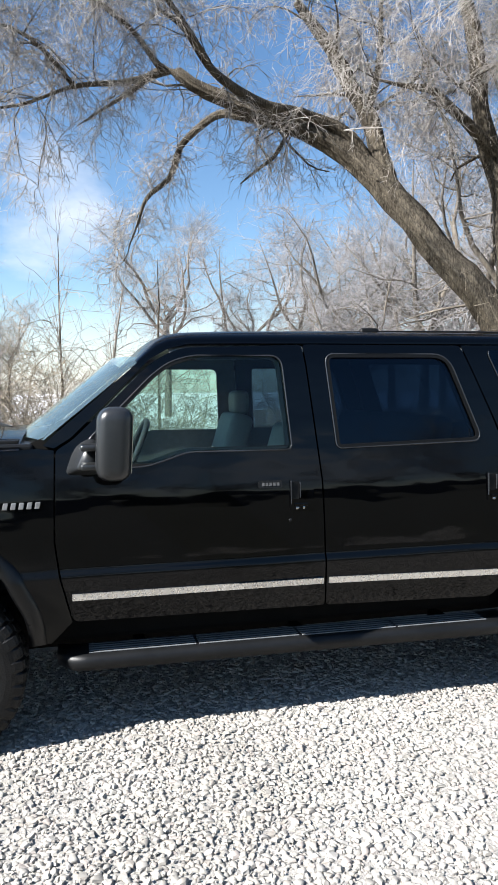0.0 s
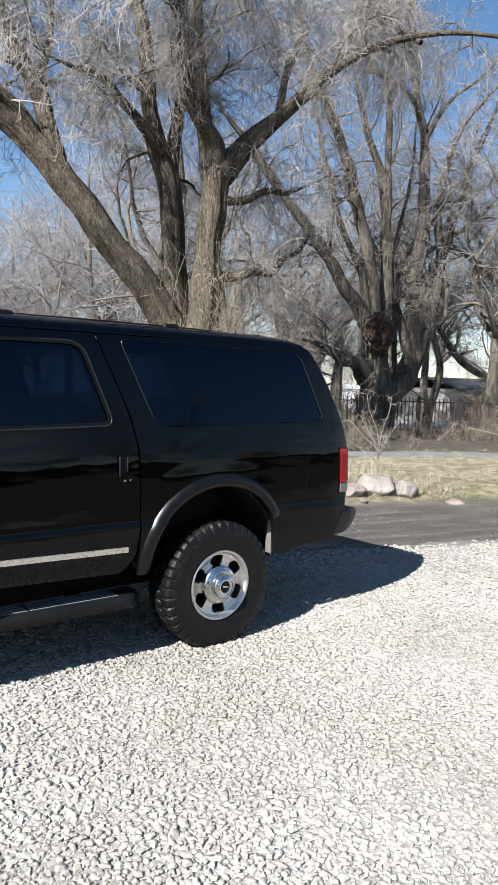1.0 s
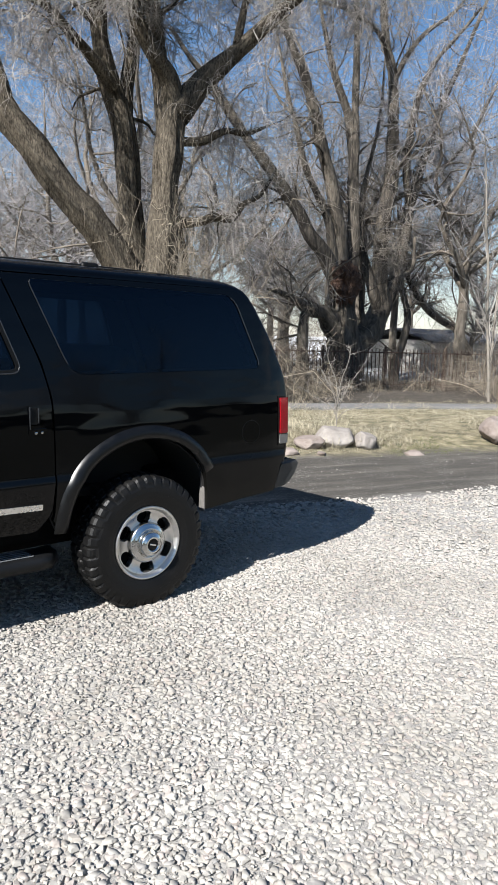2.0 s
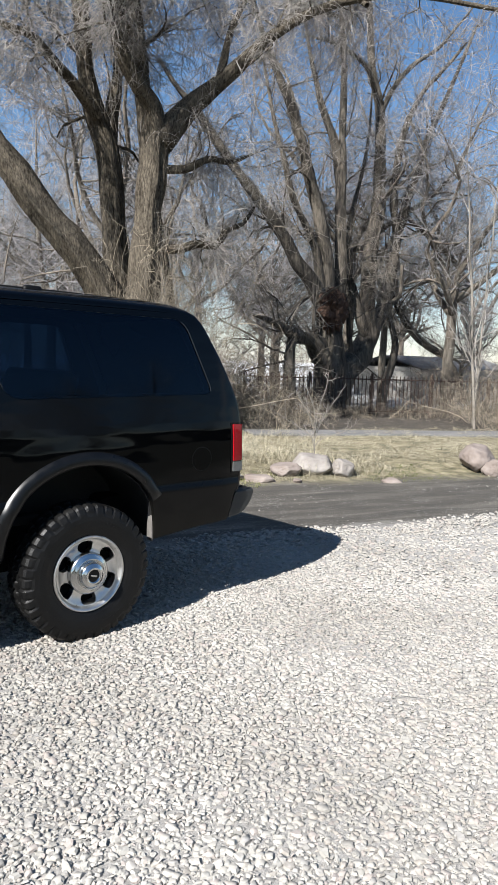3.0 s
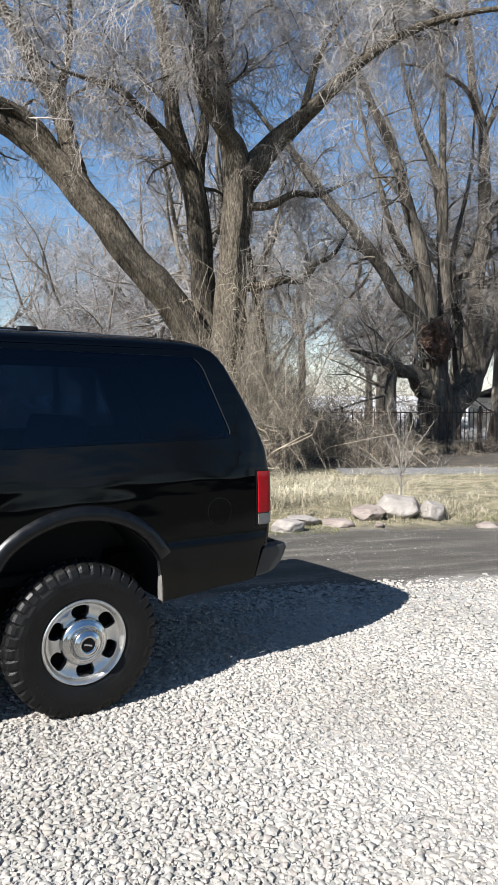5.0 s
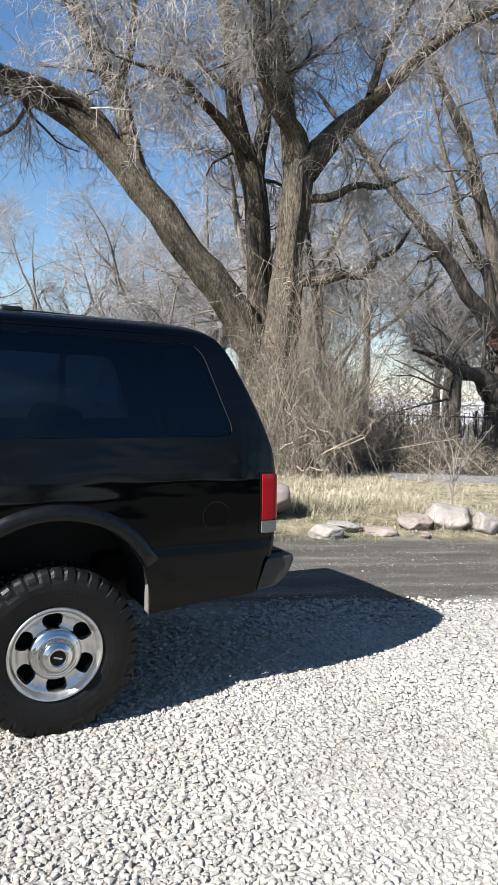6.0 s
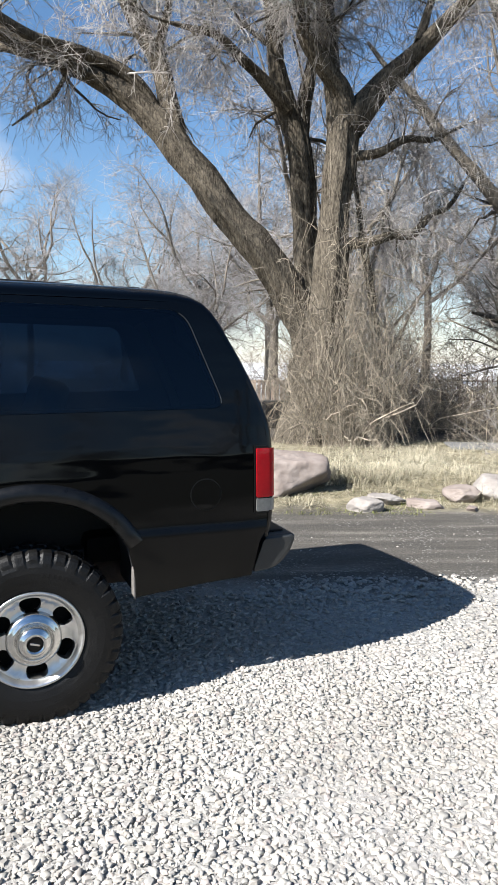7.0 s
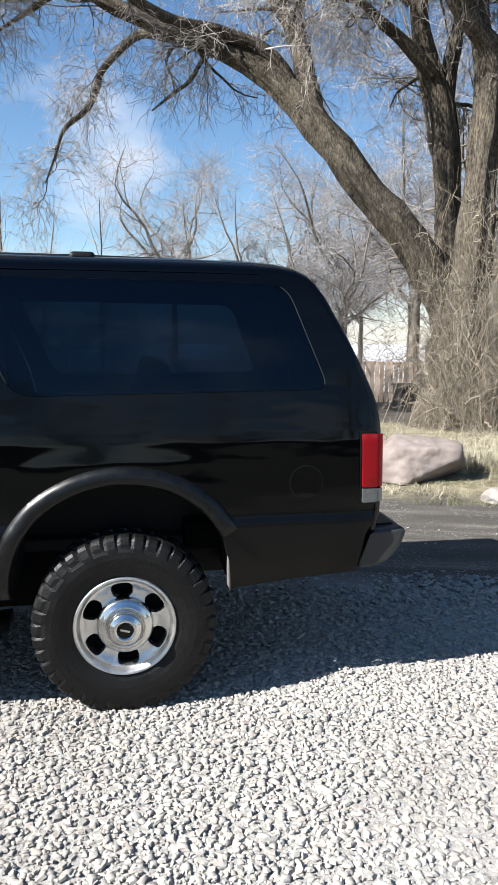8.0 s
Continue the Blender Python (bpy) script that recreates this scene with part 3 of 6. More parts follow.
def stone_shapes(count, sides=6):
    """Crushed stones about 1 across: uneven plates with slanted flanks and a nearly flat top, as arrays of places and of three-cornered faces."""
    out = []
    rng = np.random.default_rng(3 + sides)
    for _ in range(count):
        a = np.sort(np.arange(sides) * 2 * np.pi / sides + rng.uniform(-0.48, 0.48, sides))
        r = rng.uniform(0.36, 0.64, sides)
        long = rng.uniform(1.0, 1.5)
        low = np.stack([np.cos(a) * r * long, np.sin(a) * r, np.full(sides, -0.22)], 1)
        k = rng.uniform(0.6, 0.95, sides)
        top = np.stack([np.cos(a) * r * k * long, np.sin(a) * r * k, rng.uniform(0.14, 0.28, sides)], 1)
        mid = np.array([[rng.uniform(-0.15, 0.15), rng.uniform(-0.15, 0.15), rng.uniform(0.17, 0.30)]])
        v = np.concatenate([low, top, mid]) * np.array([1.0, 1.0, 0.62])
        f = []
        for q in range(sides):
            w = (q + 1) % sides
            f += [[q, w, sides + w], [q, sides + w, sides + q], [sides + q, sides + w, 2 * sides]]
        out.append((v, np.array(f)))
    return out


def turns(count, rng, flat=0.35):
    """Random turns, mostly about the upright."""
    a = rng.uniform(0, 2 * np.pi, count)
    b, c = rng.normal(0, flat, count), rng.normal(0, flat, count)
    ca, sa, cb, sb, cc, sc = np.cos(a), np.sin(a), np.cos(b), np.sin(b), np.cos(c), np.sin(c)
    z, o = np.zeros(count), np.ones(count)
    rz = np.stack([ca, -sa, z, sa, ca, z, z, z, o], 1).reshape(-1, 3, 3)
    ry = np.stack([cb, z, sb, z, o, z, -sb, z, cb], 1).reshape(-1, 3, 3)
    rx = np.stack([o, z, z, z, cc, -sc, z, sc, cc], 1).reshape(-1, 3, 3)
    return rz @ ry @ rx


def scatter(name, places, sizes, shapes, material, rng, flat=0.17):
    """Stones of the given sizes at the given places as one mesh."""
    blocks = []
    pick = rng.integers(0, len(shapes), len(places))
    rot = turns(len(places), rng, flat)
    for k, (sv, sf) in enumerate(shapes):
        q = np.nonzero(pick == k)[0]
        if not len(q):
            continue
        v = np.einsum("nij,vj->nvi", rot[q], sv) * sizes[q][:, None, None] + places[q][:, None, :]
        f = sf[None] + (np.arange(len(q)) * len(sv))[:, None, None]
        blocks.append((v.reshape(-1, 3), f.reshape(-1, 3)))
    v, f = join_np(blocks)
    me = mesh_np(name, v, f)
    # three in four have worn, softly rounded tops; every third face belongs to a top
    worn = np.concatenate([(np.arange(len(b)) % 3 == 2) & (q % 4 != 3) for q, (_, b) in enumerate(blocks)])
    me.polygons.foreach_set("use_smooth", worn)
    me.materials.append(material)
    return me


STONES = stone_shapes(32, 5) + stone_shapes(12, 6)
CHIPS = stone_shapes(14, 4)


def gravel_places(x0, x1, y0, y1, step, rng, thin=0.0):
    gx, gy = np.meshgrid(np.arange(x0, x1, step), np.arange(y0, y1, step))
    p = np.stack([gx.ravel(), gy.ravel()], 1)
    p += rng.uniform(-0.5, 0.5, p.shape) * step
    d = ((p[:, 1] - LANE_AT[1]) - LANE_SLOPE * (p[:, 0] - LANE_AT[0])) / math.sqrt(1 + LANE_SLOPE ** 2)
    d = d + np.array([noise.noise(Vector((x * 1.1, y * 1.1, 5))) for x, y in p]) * 0.3
    # the spread thins out over the lane's edge
    ok = rng.uniform(size=len(p)) < np.clip(0.5 - d / 0.5, 0.0, 1.0 - thin)
    return p[ok]


# ---- trees ----


def unit(v):
    return v / (np.linalg.norm(v, axis=-1, keepdims=True) + 1e-9)


def smooth_path(points, steps):
    """A Catmull-Rom line through (x, y, z, radius) rows, in even steps."""
    p = np.asarray(points, float)
    p = np.vstack([2 * p[0] - p[1], p, 2 * p[-1] - p[-2]])
    out = []
    segs = len(p) - 3
    for u in np.linspace(0, segs - 1e-6, steps):
        i = int(u)
        t = u - i
        a, b, c, d = p[i], p[i + 1], p[i + 2], p[i + 3]
        out.append(0.5 * ((2 * b) + (c - a) * t + (2 * a - 5 * b + 4 * c - d) * t * t + (3 * b - a - 3 * c + d) * t ** 3))
    out = np.array(out)
    out[:, 3] = np.maximum(out[:, 3], 0.004)
    return out


def sprout(paths, radii, per, length, ratio, out_w, up, droop, wiggle, segs, rng, lo=0.15, hi=1.0, tip=0.35, rmin=0.002):
    """Child branches from every parent path: per on each, between lo and hi of its length."""
    n, s, _ = paths.shape
    k = n * per
    par = np.repeat(np.arange(n), per)
    u = rng.uniform(lo, hi, k) * (s - 1)
    i = np.minimum(u.astype(int), s - 2)
    t = (u - i)[:, None]
    start = paths[par, i] * (1 - t) + paths[par, i + 1] * t
    r0 = (radii[par, i] * (1 - t[:, 0]) + radii[par, i + 1] * t[:, 0]) * ratio
    r0 = np.maximum(r0, rmin)
    d0 = unit(paths[par, i + 1] - paths[par, i])
    d = unit(d0 * 0.55 + rng.normal(size=(k, 3)) * out_w + np.array([0, 0, up]))
    ln = rng.uniform(length[0], length[1], k) * np.sqrt(rng.uniform(0.35, 1.0, k))
    pts = [start]
    for q in range(segs):
        d = unit(d + rng.normal(size=(k, 3)) * wiggle + np.array([0, 0, -droop]) * (q + 1) / segs)
        pts.append(pts[-1] + d * (ln / segs)[:, None])
    prof = np.linspace(1, tip, segs + 1)
    return np.stack(pts, 1), np.maximum(r0[:, None] * prof[None], rmin * tip)


def limb_mesh(rows, steps, sides, rough, seed, wander=0.05):
    """A main stem with lumps and ridges along it."""
    p = smooth_path(rows, steps)
    # no stem grows quite straight
    for row in p[2:]:
        row[:3] += noise.noise_vector(Vector((row[0] * 0.9 + seed * 7.3, row[1] * 0.9, row[2] * 0.9))) * (wander + 0.16 * row[3])
    v, f = tubes(p[None, :, :3], p[None, :, 3], sides)
    rng = np.random.default_rng(seed)
    c = np.repeat(p[:, :3], sides, 0)
    rad = v - c
    ridge = np.tile(1 + rng.uniform(-1, 1, sides) * rough, steps)
    lump = 1 + rough * 1.2 * np.array([noise.noise(Vector(q * 1.7)) for q in v])
    v = c + rad * (ridge * lump)[:, None]
    return (v, f), p


def make_tree(name, at, limbs, label, bark, twig, seed, levels, sides=14, group="", rough=0.10, steps=22, sparse=(), wander=0.05, bare=-1.0):
    """A bare tree: its stems from a few given rows each (x, y, z, radius, from the foot), then levels of ever finer shoots."""
    rng = np.random.default_rng(seed)
    tree = thing(name, (0, 0, 0), label, "tree", group)
    pts = []
    for k, rows in enumerate(limbs):
        (v, f), p = limb_mesh(rows, steps, sides, rough, seed + k, wander)
        me = mesh_np("limb", v, f)
        part("trunk" if k == 0 else "limb", me, bark, tree, smooth=True)
        pts.append(p)
    paths = np.array([q[:, :3] for q in pts])
    radii = np.array([q[:, 3] for q in pts])
    blocks, thick = [], []
    for k, lv in enumerate(levels):
        n_in = lv.pop("skip", 0)
        if k == 0:
            few, few_r = paths[list(sparse)], radii[list(sparse)]
            paths, radii = paths[n_in:], radii[n_in:]
        sd = lv.pop("sides")
        dest = thick if lv.pop("wood", False) else blocks
        paths, radii = sprout(paths, radii, rng=rng, **lv)
        if k == 0:
            # the lower stems carry no shoots
            up_ = paths[:, 0, 2] > bare
            paths, radii = paths[up_], radii[up_]
        if k == 0 and len(few):
            more, more_r = sprout(few, few_r, rng=rng, **{**lv, "per": 7, "length": (0.5, 1.4)})
            paths, radii = np.concatenate([paths, more]), np.concatenate([radii, more_r])
        dest.append(tubes(paths, radii, sd))
    if thick:
        v, f = join_np(thick)
        part("branchwork", mesh_np("branchwork", v, f), bark, tree, smooth=True)["kind"] = "stuff"
    v, f = join_np(blocks)
    ob = part("crown", mesh_np("crown", v, f), twig, tree, smooth=True)
    ob["kind"] = "stuff"
    tree.location = at
    return tree


# the great multi-stemmed tree behind the vehicle
T1 = (8.95, 12.7, 0.05)


def rel(rows, at):
    return [(x - at[0], y - at[1], z - at[2], r) for x, y, z, r in rows]


T1_LIMBS = [
    [(8.97, 12.8, -0.1, 0.78), (8.97, 12.8, 0.5, 0.6), (8.96, 12.85, 1.1, 0.5), (8.94, 12.95, 1.7, 0.35)],
    [(9, 12.6, 0.3, 0.44), (8.92, 12.35, 2.0, 0.36), (8.96, 12.3, 3.51, 0.28), (9.03, 12.3, 4.17, 0.25), (9.12, 12.3, 4.84, 0.26), (9.18, 12.3, 5.51, 0.262), (9.24, 12.28, 6.15, 0.24)],
    [(9.15, 12.3, 3.75, 0.1), (9.7, 12.15, 3.8, 0.085), (10.1, 12.1, 3.95, 0.075), (10.5, 12, 3.98, 0.07), (10.85, 12, 4.3, 0.06), (11.3, 12, 4.55, 0.045), (11.7, 12, 5.15, 0.015)],
    [(9.3, 12.25, 5.3, 0.09), (9.8, 12.1, 5.36, 0.07), (10.3, 12, 5.62, 0.06), (10.9, 12, 5.7, 0.045), (11.6, 12, 6.05, 0.012)],
    [(4.1, 15.15, 7.36, 0.12), (3.75, 15.7, 7.62, 0.10), (3.41, 16.2, 7.75, 0.088), (3.0, 16.5, 7.52, 0.078), (2.65, 16.67, 7.2, 0.07), (2.55, 16.7, 6.88, 0.064), (2.35, 16.7, 6.45, 0.056), (1.85, 16.68, 6.02, 0.042), (1.65, 16.7, 5.5, 0.026), (1.42, 16.7, 4.9, 0.010)],
    [(4.69, 14.86, 7.1, 0.044), (4.38, 14.91, 6.55, 0.039), (4, 14.91, 6.25, 0.03), (3.61, 14.89, 5.92, 0.013)],
    [(8.98, 12.75, 0.5, 0.36), (8.83, 12.9, 2, 0.36), (8.6, 13, 2.56, 0.34), (8.22, 13.1, 3.25, 0.31), (7.75, 13.25, 3.88, 0.29), (7.33, 13.5, 4.45, 0.28), (6.55, 13.93, 5.56, 0.288), (5.9, 14.44, 6.43, 0.251), (4.85, 14.78, 7.08, 0.205), (3.85, 15.12, 7.5, 0.177), (2.9, 15.29, 7.9, 0.149), (2.16, 15.37, 8.27, 0.102), (1.3, 15.37, 7.67, 0.044), (0.34, 15.2, 6.95, 0.009)],
    [(9.1, 13.2, 0.6, 0.36), (9.2, 13.6, 2.8, 0.30), (9.12, 13.63, 3.4, 0.255), (9.06, 13.7, 4.81, 0.24), (8.93, 13.73, 5.73, 0.228), (8.81, 13.77, 6.28, 0.219), (8.61, 13.8, 6.81, 0.181), (8.48, 13.83, 7.35, 0.163), (8.44, 13.87, 7.91, 0.151), (8.29, 13.93, 9.21, 0.138), (8.01, 13.97, 10.21, 0.09), (7.8, 14.0, 11.2, 0.05)],
    [(9.26, 12.28, 5.85, 0.24), (9.03, 12.19, 6.36, 0.18), (8.66, 12.12, 6.67, 0.15), (8.33, 12.06, 7.02, 0.136), (8.15, 12.0, 7.35, 0.124), (8.1, 11.94, 7.8, 0.112), (8.03, 11.88, 8.25, 0.101), (7.89, 11.81, 8.84, 0.085), (7.64, 11.75, 9.65, 0.059)],
    [(9.25, 12.25, 5.8, 0.27), (9.8, 12, 6.5, 0.2), (10.4, 11.7, 7.15, 0.15), (11.14, 11.1, 8, 0.1), (11.9, 10.4, 8.55, 0.075), (12.7, 9.6, 8.75, 0.05), (13.6, 8.6, 8.6, 0.04), (14.8, 7.4, 8.3, 0.03)],
    [(9.2, 12.5, 5.6, 0.168), (9.03, 12.53, 6.82, 0.167), (8.95, 12.57, 7.55, 0.155), (8.86, 12.6, 8.28, 0.143), (8.85, 12.63, 8.92, 0.131), (8.76, 12.67, 9.83, 0.098), (8.84, 12.7, 11.01, 0.054)],
    [(6.55, 14.1, 5.69, 0.205), (6.41, 14.52, 7.08, 0.177), (6.03, 14.78, 8.05, 0.158), (5.6, 14.95, 8.88, 0.13), (4.95, 15.2, 9.83, 0.07)],
    [(8.66, 13.6, 6.44, 0.128), (8.04, 13.5, 6.92, 0.096), (7.56, 13.4, 7.19, 0.082), (7.16, 13.3, 7.41, 0.069), (6.84, 13.2, 7.43, 0.057), (6.37, 13.1, 7.4, 0.036), (5.77, 13.0, 7.42, 0.02)],
    [(10.3, 11.7, 7.2, 0.08), (11, 12.2, 8.5, 0.06), (11.9, 12.5, 9.8, 0.03)],
    [(11.14, 11, 8.1, 0.06), (12.2, 11.4, 8.9, 0.05), (13.6, 11.6, 9.3, 0.03)],
    [(8.9, 12.7, 9.3, 0.08), (10, 12.4, 10, 0.06), (11.5, 12, 10.2, 0.03)],
    [(8.2, 12.1, 8.2, 0.08), (7.2, 11.5, 9, 0.06), (6, 11, 9.6, 0.03)],
    [(6.41, 14.27, 5.89, 0.149), (5.93, 14.44, 6.78, 0.13), (5.02, 14.52, 7.23, 0.112), (3.9, 14.35, 7.33, 0.087), (2.96, 14.18, 7.79, 0.07), (2.34, 14.01, 8.46, 0.044), (1.83, 13.84, 8.71, 0.026)],
    [(2.93, 14.18, 7.79, 0.061), (2.08, 13.25, 8.39, 0.044), (1.12, 12.4, 8.65, 0.026), (0.21, 11.8, 8.48, 0.009)],
    [(2.14, 15.37, 8.22, 0.061), (1.26, 14.52, 8.73, 0.044), (0.04, 13.67, 8.9, 0.026), (-1.06, 12.99, 8.65, 0.009)],
    [(0.36, 15.2, 7.71, 0.044), (-0.55, 14.35, 8.22, 0.035), (-1.49, 13.67, 8.14, 0.01)],
    [(6.3, 14.61, 7.44, 0.087), (6.5, 14.52, 8.34, 0.07), (6.58, 14.52, 9.7, 0.035)],
    [(12.4, 9.8, 8.55, 0.05), (12.6, 10.6, 9.2, 0.04), (12.4, 11.4, 9.9, 0.02)],
    [(2.21, 15.37, 8.26, 0.07), (1.3, 15.37, 7.95, 0.052), (0.35, 15.2, 7.72, 0.039), (-0.77, 15.03, 7.2, 0.026), (-1.91, 14.86, 6.95, 0.007)],
    [(8.96, 13.7, 6.0, 0.154), (9.16, 13.82, 6.96, 0.126), (9.3, 13.94, 7.49, 0.097), (9.41, 14.06, 8.02, 0.079), (9.57, 14.18, 9.05, 0.055), (9.65, 14.3, 10.29, 0.031)],
]


def willow_levels(scale):
    return [
        dict(per=int(12 * scale), length=(0.9, 2.7), ratio=0.22, out_w=0.6, up=0.16, droop=0.10, wiggle=0.24, segs=7, sides=6, lo=0.30, tip=0.3, rmin=0.014, wood=True, skip=6),
        dict(per=9, length=(0.5, 1.45), ratio=0.5, out_w=0.65, up=0.02, droop=0.22, wiggle=0.28, segs=6, sides=4, lo=0.12, tip=0.4, rmin=0.0085),
        dict(per=5, length=(0.3, 0.95), ratio=0.6, out_w=0.55, up=-0.02, droop=0.30, wiggle=0.32, segs=4, sides=3, lo=0.1, tip=0.45, rmin=0.0056),
        dict(per=3, length=(0.15, 0.5), ratio=0.8, out_w=0.55, up=-0.05, droop=0.22, wiggle=0.3, segs=2, sides=3, lo=0.15, tip=0.6, rmin=0.0042),
    ]


make_tree("tree", T1, [rel(r, T1) for r in T1_LIMBS], "huge bare many-stemmed tree with grey-brown furrowed bark and drooping twigs", M_BARK, M_TWIG, 11, willow_levels(1.0), sides=36, rough=0.15, steps=34, sparse=(2, 3, 4), wander=0.02, bare=4.9)

T2 = (18.2, 15.6, 0.0)
T2_LIMBS = [
    [(18.1, 15.6, -0.2, 0.82), (18.1, 15.6, 0.4, 0.66), (17.98, 15.6, 1.62, 0.51), (17.97, 15.6, 2.49, 0.44), (17.97, 15.6, 3.19, 0.437), (17.84, 15.6, 3.78, 0.36)],
    [(18.3, 15.6, 0.5, 0.44), (18.98, 15.6, 1.39, 0.407), (19.53, 15.6, 1.86, 0.403), (19.85, 15.6, 2.42, 0.35), (20.03, 15.6, 3.08, 0.28)],
    [(17.62, 15.6, 3.4, 0.29), (17.09, 15.69, 4.13, 0.23), (16.66, 15.78, 4.59, 0.203), (16.19, 15.87, 5.2, 0.184), (15.66, 15.96, 5.79, 0.181), (15.16, 16.05, 6.28, 0.162), (14.61, 16.14, 6.74, 0.144), (14.19, 16.24, 7.22, 0.127), (13.72, 16.33, 7.75, 0.117), (13.27, 16.42, 8.2, 0.108), (12.64, 16.51, 8.73, 0.068), (12.03, 16.6, 9.39, 0.037)],
    [(17.79, 15.6, 3.4, 0.26), (17.69, 15.6, 4.54, 0.216), (17.51, 15.6, 5.36, 0.188), (17.3, 15.6, 6.0, 0.187), (16.94, 15.6, 6.77, 0.168), (16.59, 15.6, 7.51, 0.149), (16.29, 15.6, 8.25, 0.139), (15.94, 15.6, 8.96, 0.121), (15.08, 15.6, 10.11, 0.078), (14.47, 15.6, 11.12, 0.046), (14.05, 15.6, 12.71, 0.03)],
    [(17.61, 15.6, 3.59, 0.173), (17.2, 15.68, 4.99, 0.119), (16.85, 15.77, 5.78, 0.101), (16.39, 15.85, 6.54, 0.092), (16.04, 15.93, 7.62, 0.074), (15.57, 16.02, 8.81, 0.049), (15.31, 16.1, 10.17, 0.032)],
    [(18.25, 15.6, 3.3, 0.22), (18.41, 15.67, 4.63, 0.194), (18.43, 15.73, 5.68, 0.176), (18.45, 15.8, 6.73, 0.159), (18.36, 15.87, 7.75, 0.149), (18.1, 15.93, 8.56, 0.122), (17.81, 16.0, 9.19, 0.104), (17.48, 16.07, 9.95, 0.077), (17.09, 16.13, 11.01, 0.051), (16.76, 16.2, 12.71, 0.033)],
    [(18.43, 15.78, 6.4, 0.122), (18.3, 15.66, 7.87, 0.113), (18.3, 15.72, 9.24, 0.104), (18.25, 15.78, 10.91, 0.078), (18.04, 15.84, 12.52, 0.06), (17.71, 15.9, 14.53, 0.034)],
    [(19.73, 15.6, 2.51, 0.22), (19.38, 15.71, 3.48, 0.146), (19.15, 15.83, 4.28, 0.127), (19.06, 15.94, 5.08, 0.109), (19.21, 16.06, 6.18, 0.082), (19.68, 16.17, 7.35, 0.064), (20.2, 16.29, 8.92, 0.047), (20.41, 16.4, 10.81, 0.028)],
    [(19.87, 15.6, 2.7, 0.27), (19.7, 15.6, 4.05, 0.228), (19.76, 15.6, 5.5, 0.236), (19.97, 15.6, 6.6, 0.219), (20.07, 15.6, 7.69, 0.182), (20.01, 15.6, 8.92, 0.163), (19.89, 15.6, 9.94, 0.144), (19.5, 15.6, 10.7, 0.115), (19.22, 15.6, 11.98, 0.105), (18.99, 15.6, 13.58, 0.078), (18.6, 15.6, 15.87, 0.042)],
    [(19.93, 15.6, 9.6, 0.09), (20.26, 15.45, 10.43, 0.081), (21.1, 15.3, 11.41, 0.064), (22.35, 15.15, 12.34, 0.047), (23.78, 15.0, 13.92, 0.029)],
    [(19.54, 15.6, 10.37, 0.08), (18.73, 15.33, 10.75, 0.069), (17.41, 15.07, 10.79, 0.057), (15.77, 14.8, 10.52, 0.031)],
    [(20.08, 15.6, 2.8, 0.27), (20.61, 15.6, 3.77, 0.215), (20.88, 15.6, 4.91, 0.188), (21.13, 15.6, 6.05, 0.169), (21.51, 15.6, 7.04, 0.151), (21.94, 15.6, 8.05, 0.124), (22.4, 15.6, 9.26, 0.106), (23.06, 15.6, 10.35, 0.087), (23.86, 15.6, 11.69, 0.069), (25.09, 15.6, 13.97, 0.04)],
    [(21.1, 15.6, 5.87, 0.132), (20.73, 15.5, 7.08, 0.111), (20.72, 15.4, 8.5, 0.101), (20.91, 15.3, 9.41, 0.091), (21.51, 15.2, 10.6, 0.074), (22.34, 15.1, 11.42, 0.056), (23.62, 15.0, 12.76, 0.038)],
    [(17.7, 15.6, 1.8, 0.36), (17.3, 15.5, 2.12, 0.30), (16.89, 15.48, 2.3, 0.21), (16.18, 15.36, 2.35, 0.165), (15.6, 15.24, 2.59, 0.121), (14.94, 15.12, 2.75, 0.079), (14.27, 15.0, 2.82, 0.038)],
    [(19.06, 15.6, 2.0, 0.09), (18.94, 15.73, 3.27, 0.072), (18.78, 15.87, 4.15, 0.063), (18.75, 16.0, 5.4, 0.036)],
    [(19.67, 14.8, -0.24, 0.19), (19.71, 14.7, 0.83, 0.134), (19.9, 14.6, 1.55, 0.116), (20.01, 14.6, 2.27, 0.107), (19.74, 14.6, 2.96, 0.089), (19.59, 14.6, 3.48, 0.07), (20.1, 14.6, 3.87, 0.062), (20.22, 14.6, 4.77, 0.045)],
    [(16.1, 15.35, 2.3, 0.13), (15.95, 15.3, 1.6, 0.15), (16.0, 15.3, 0.8, 0.17), (16.0, 15.3, -0.15, 0.21)],
]
old_tree = make_tree("tree", T2, [rel(r, T2) for r in T2_LIMBS], "old pollarded tree with swollen dark trunk and many upright stems", M_BARK_DARK, M_TWIG_GREY, 23,
          [dict(per=9, length=(0.9, 3.0), ratio=0.26, out_w=0.55, up=0.30, droop=0.0, wiggle=0.22, segs=6, sides=5, lo=0.16, tip=0.3, rmin=0.016, wood=True, skip=2),
           dict(per=7, length=(0.6, 1.8), ratio=0.5, out_w=0.6, up=0.10, droop=0.05, wiggle=0.25, segs=5, sides=4, lo=0.12, tip=0.35, rmin=0.009),
           dict(per=6, length=(0.35, 1.0), ratio=0.6, out_w=0.6, up=0.0, droop=0.12, wiggle=0.26, segs=3, sides=3, lo=0.1, tip=0.45, rmin=0.0065)], sides=20, rough=0.16, steps=34, wander=0.04)

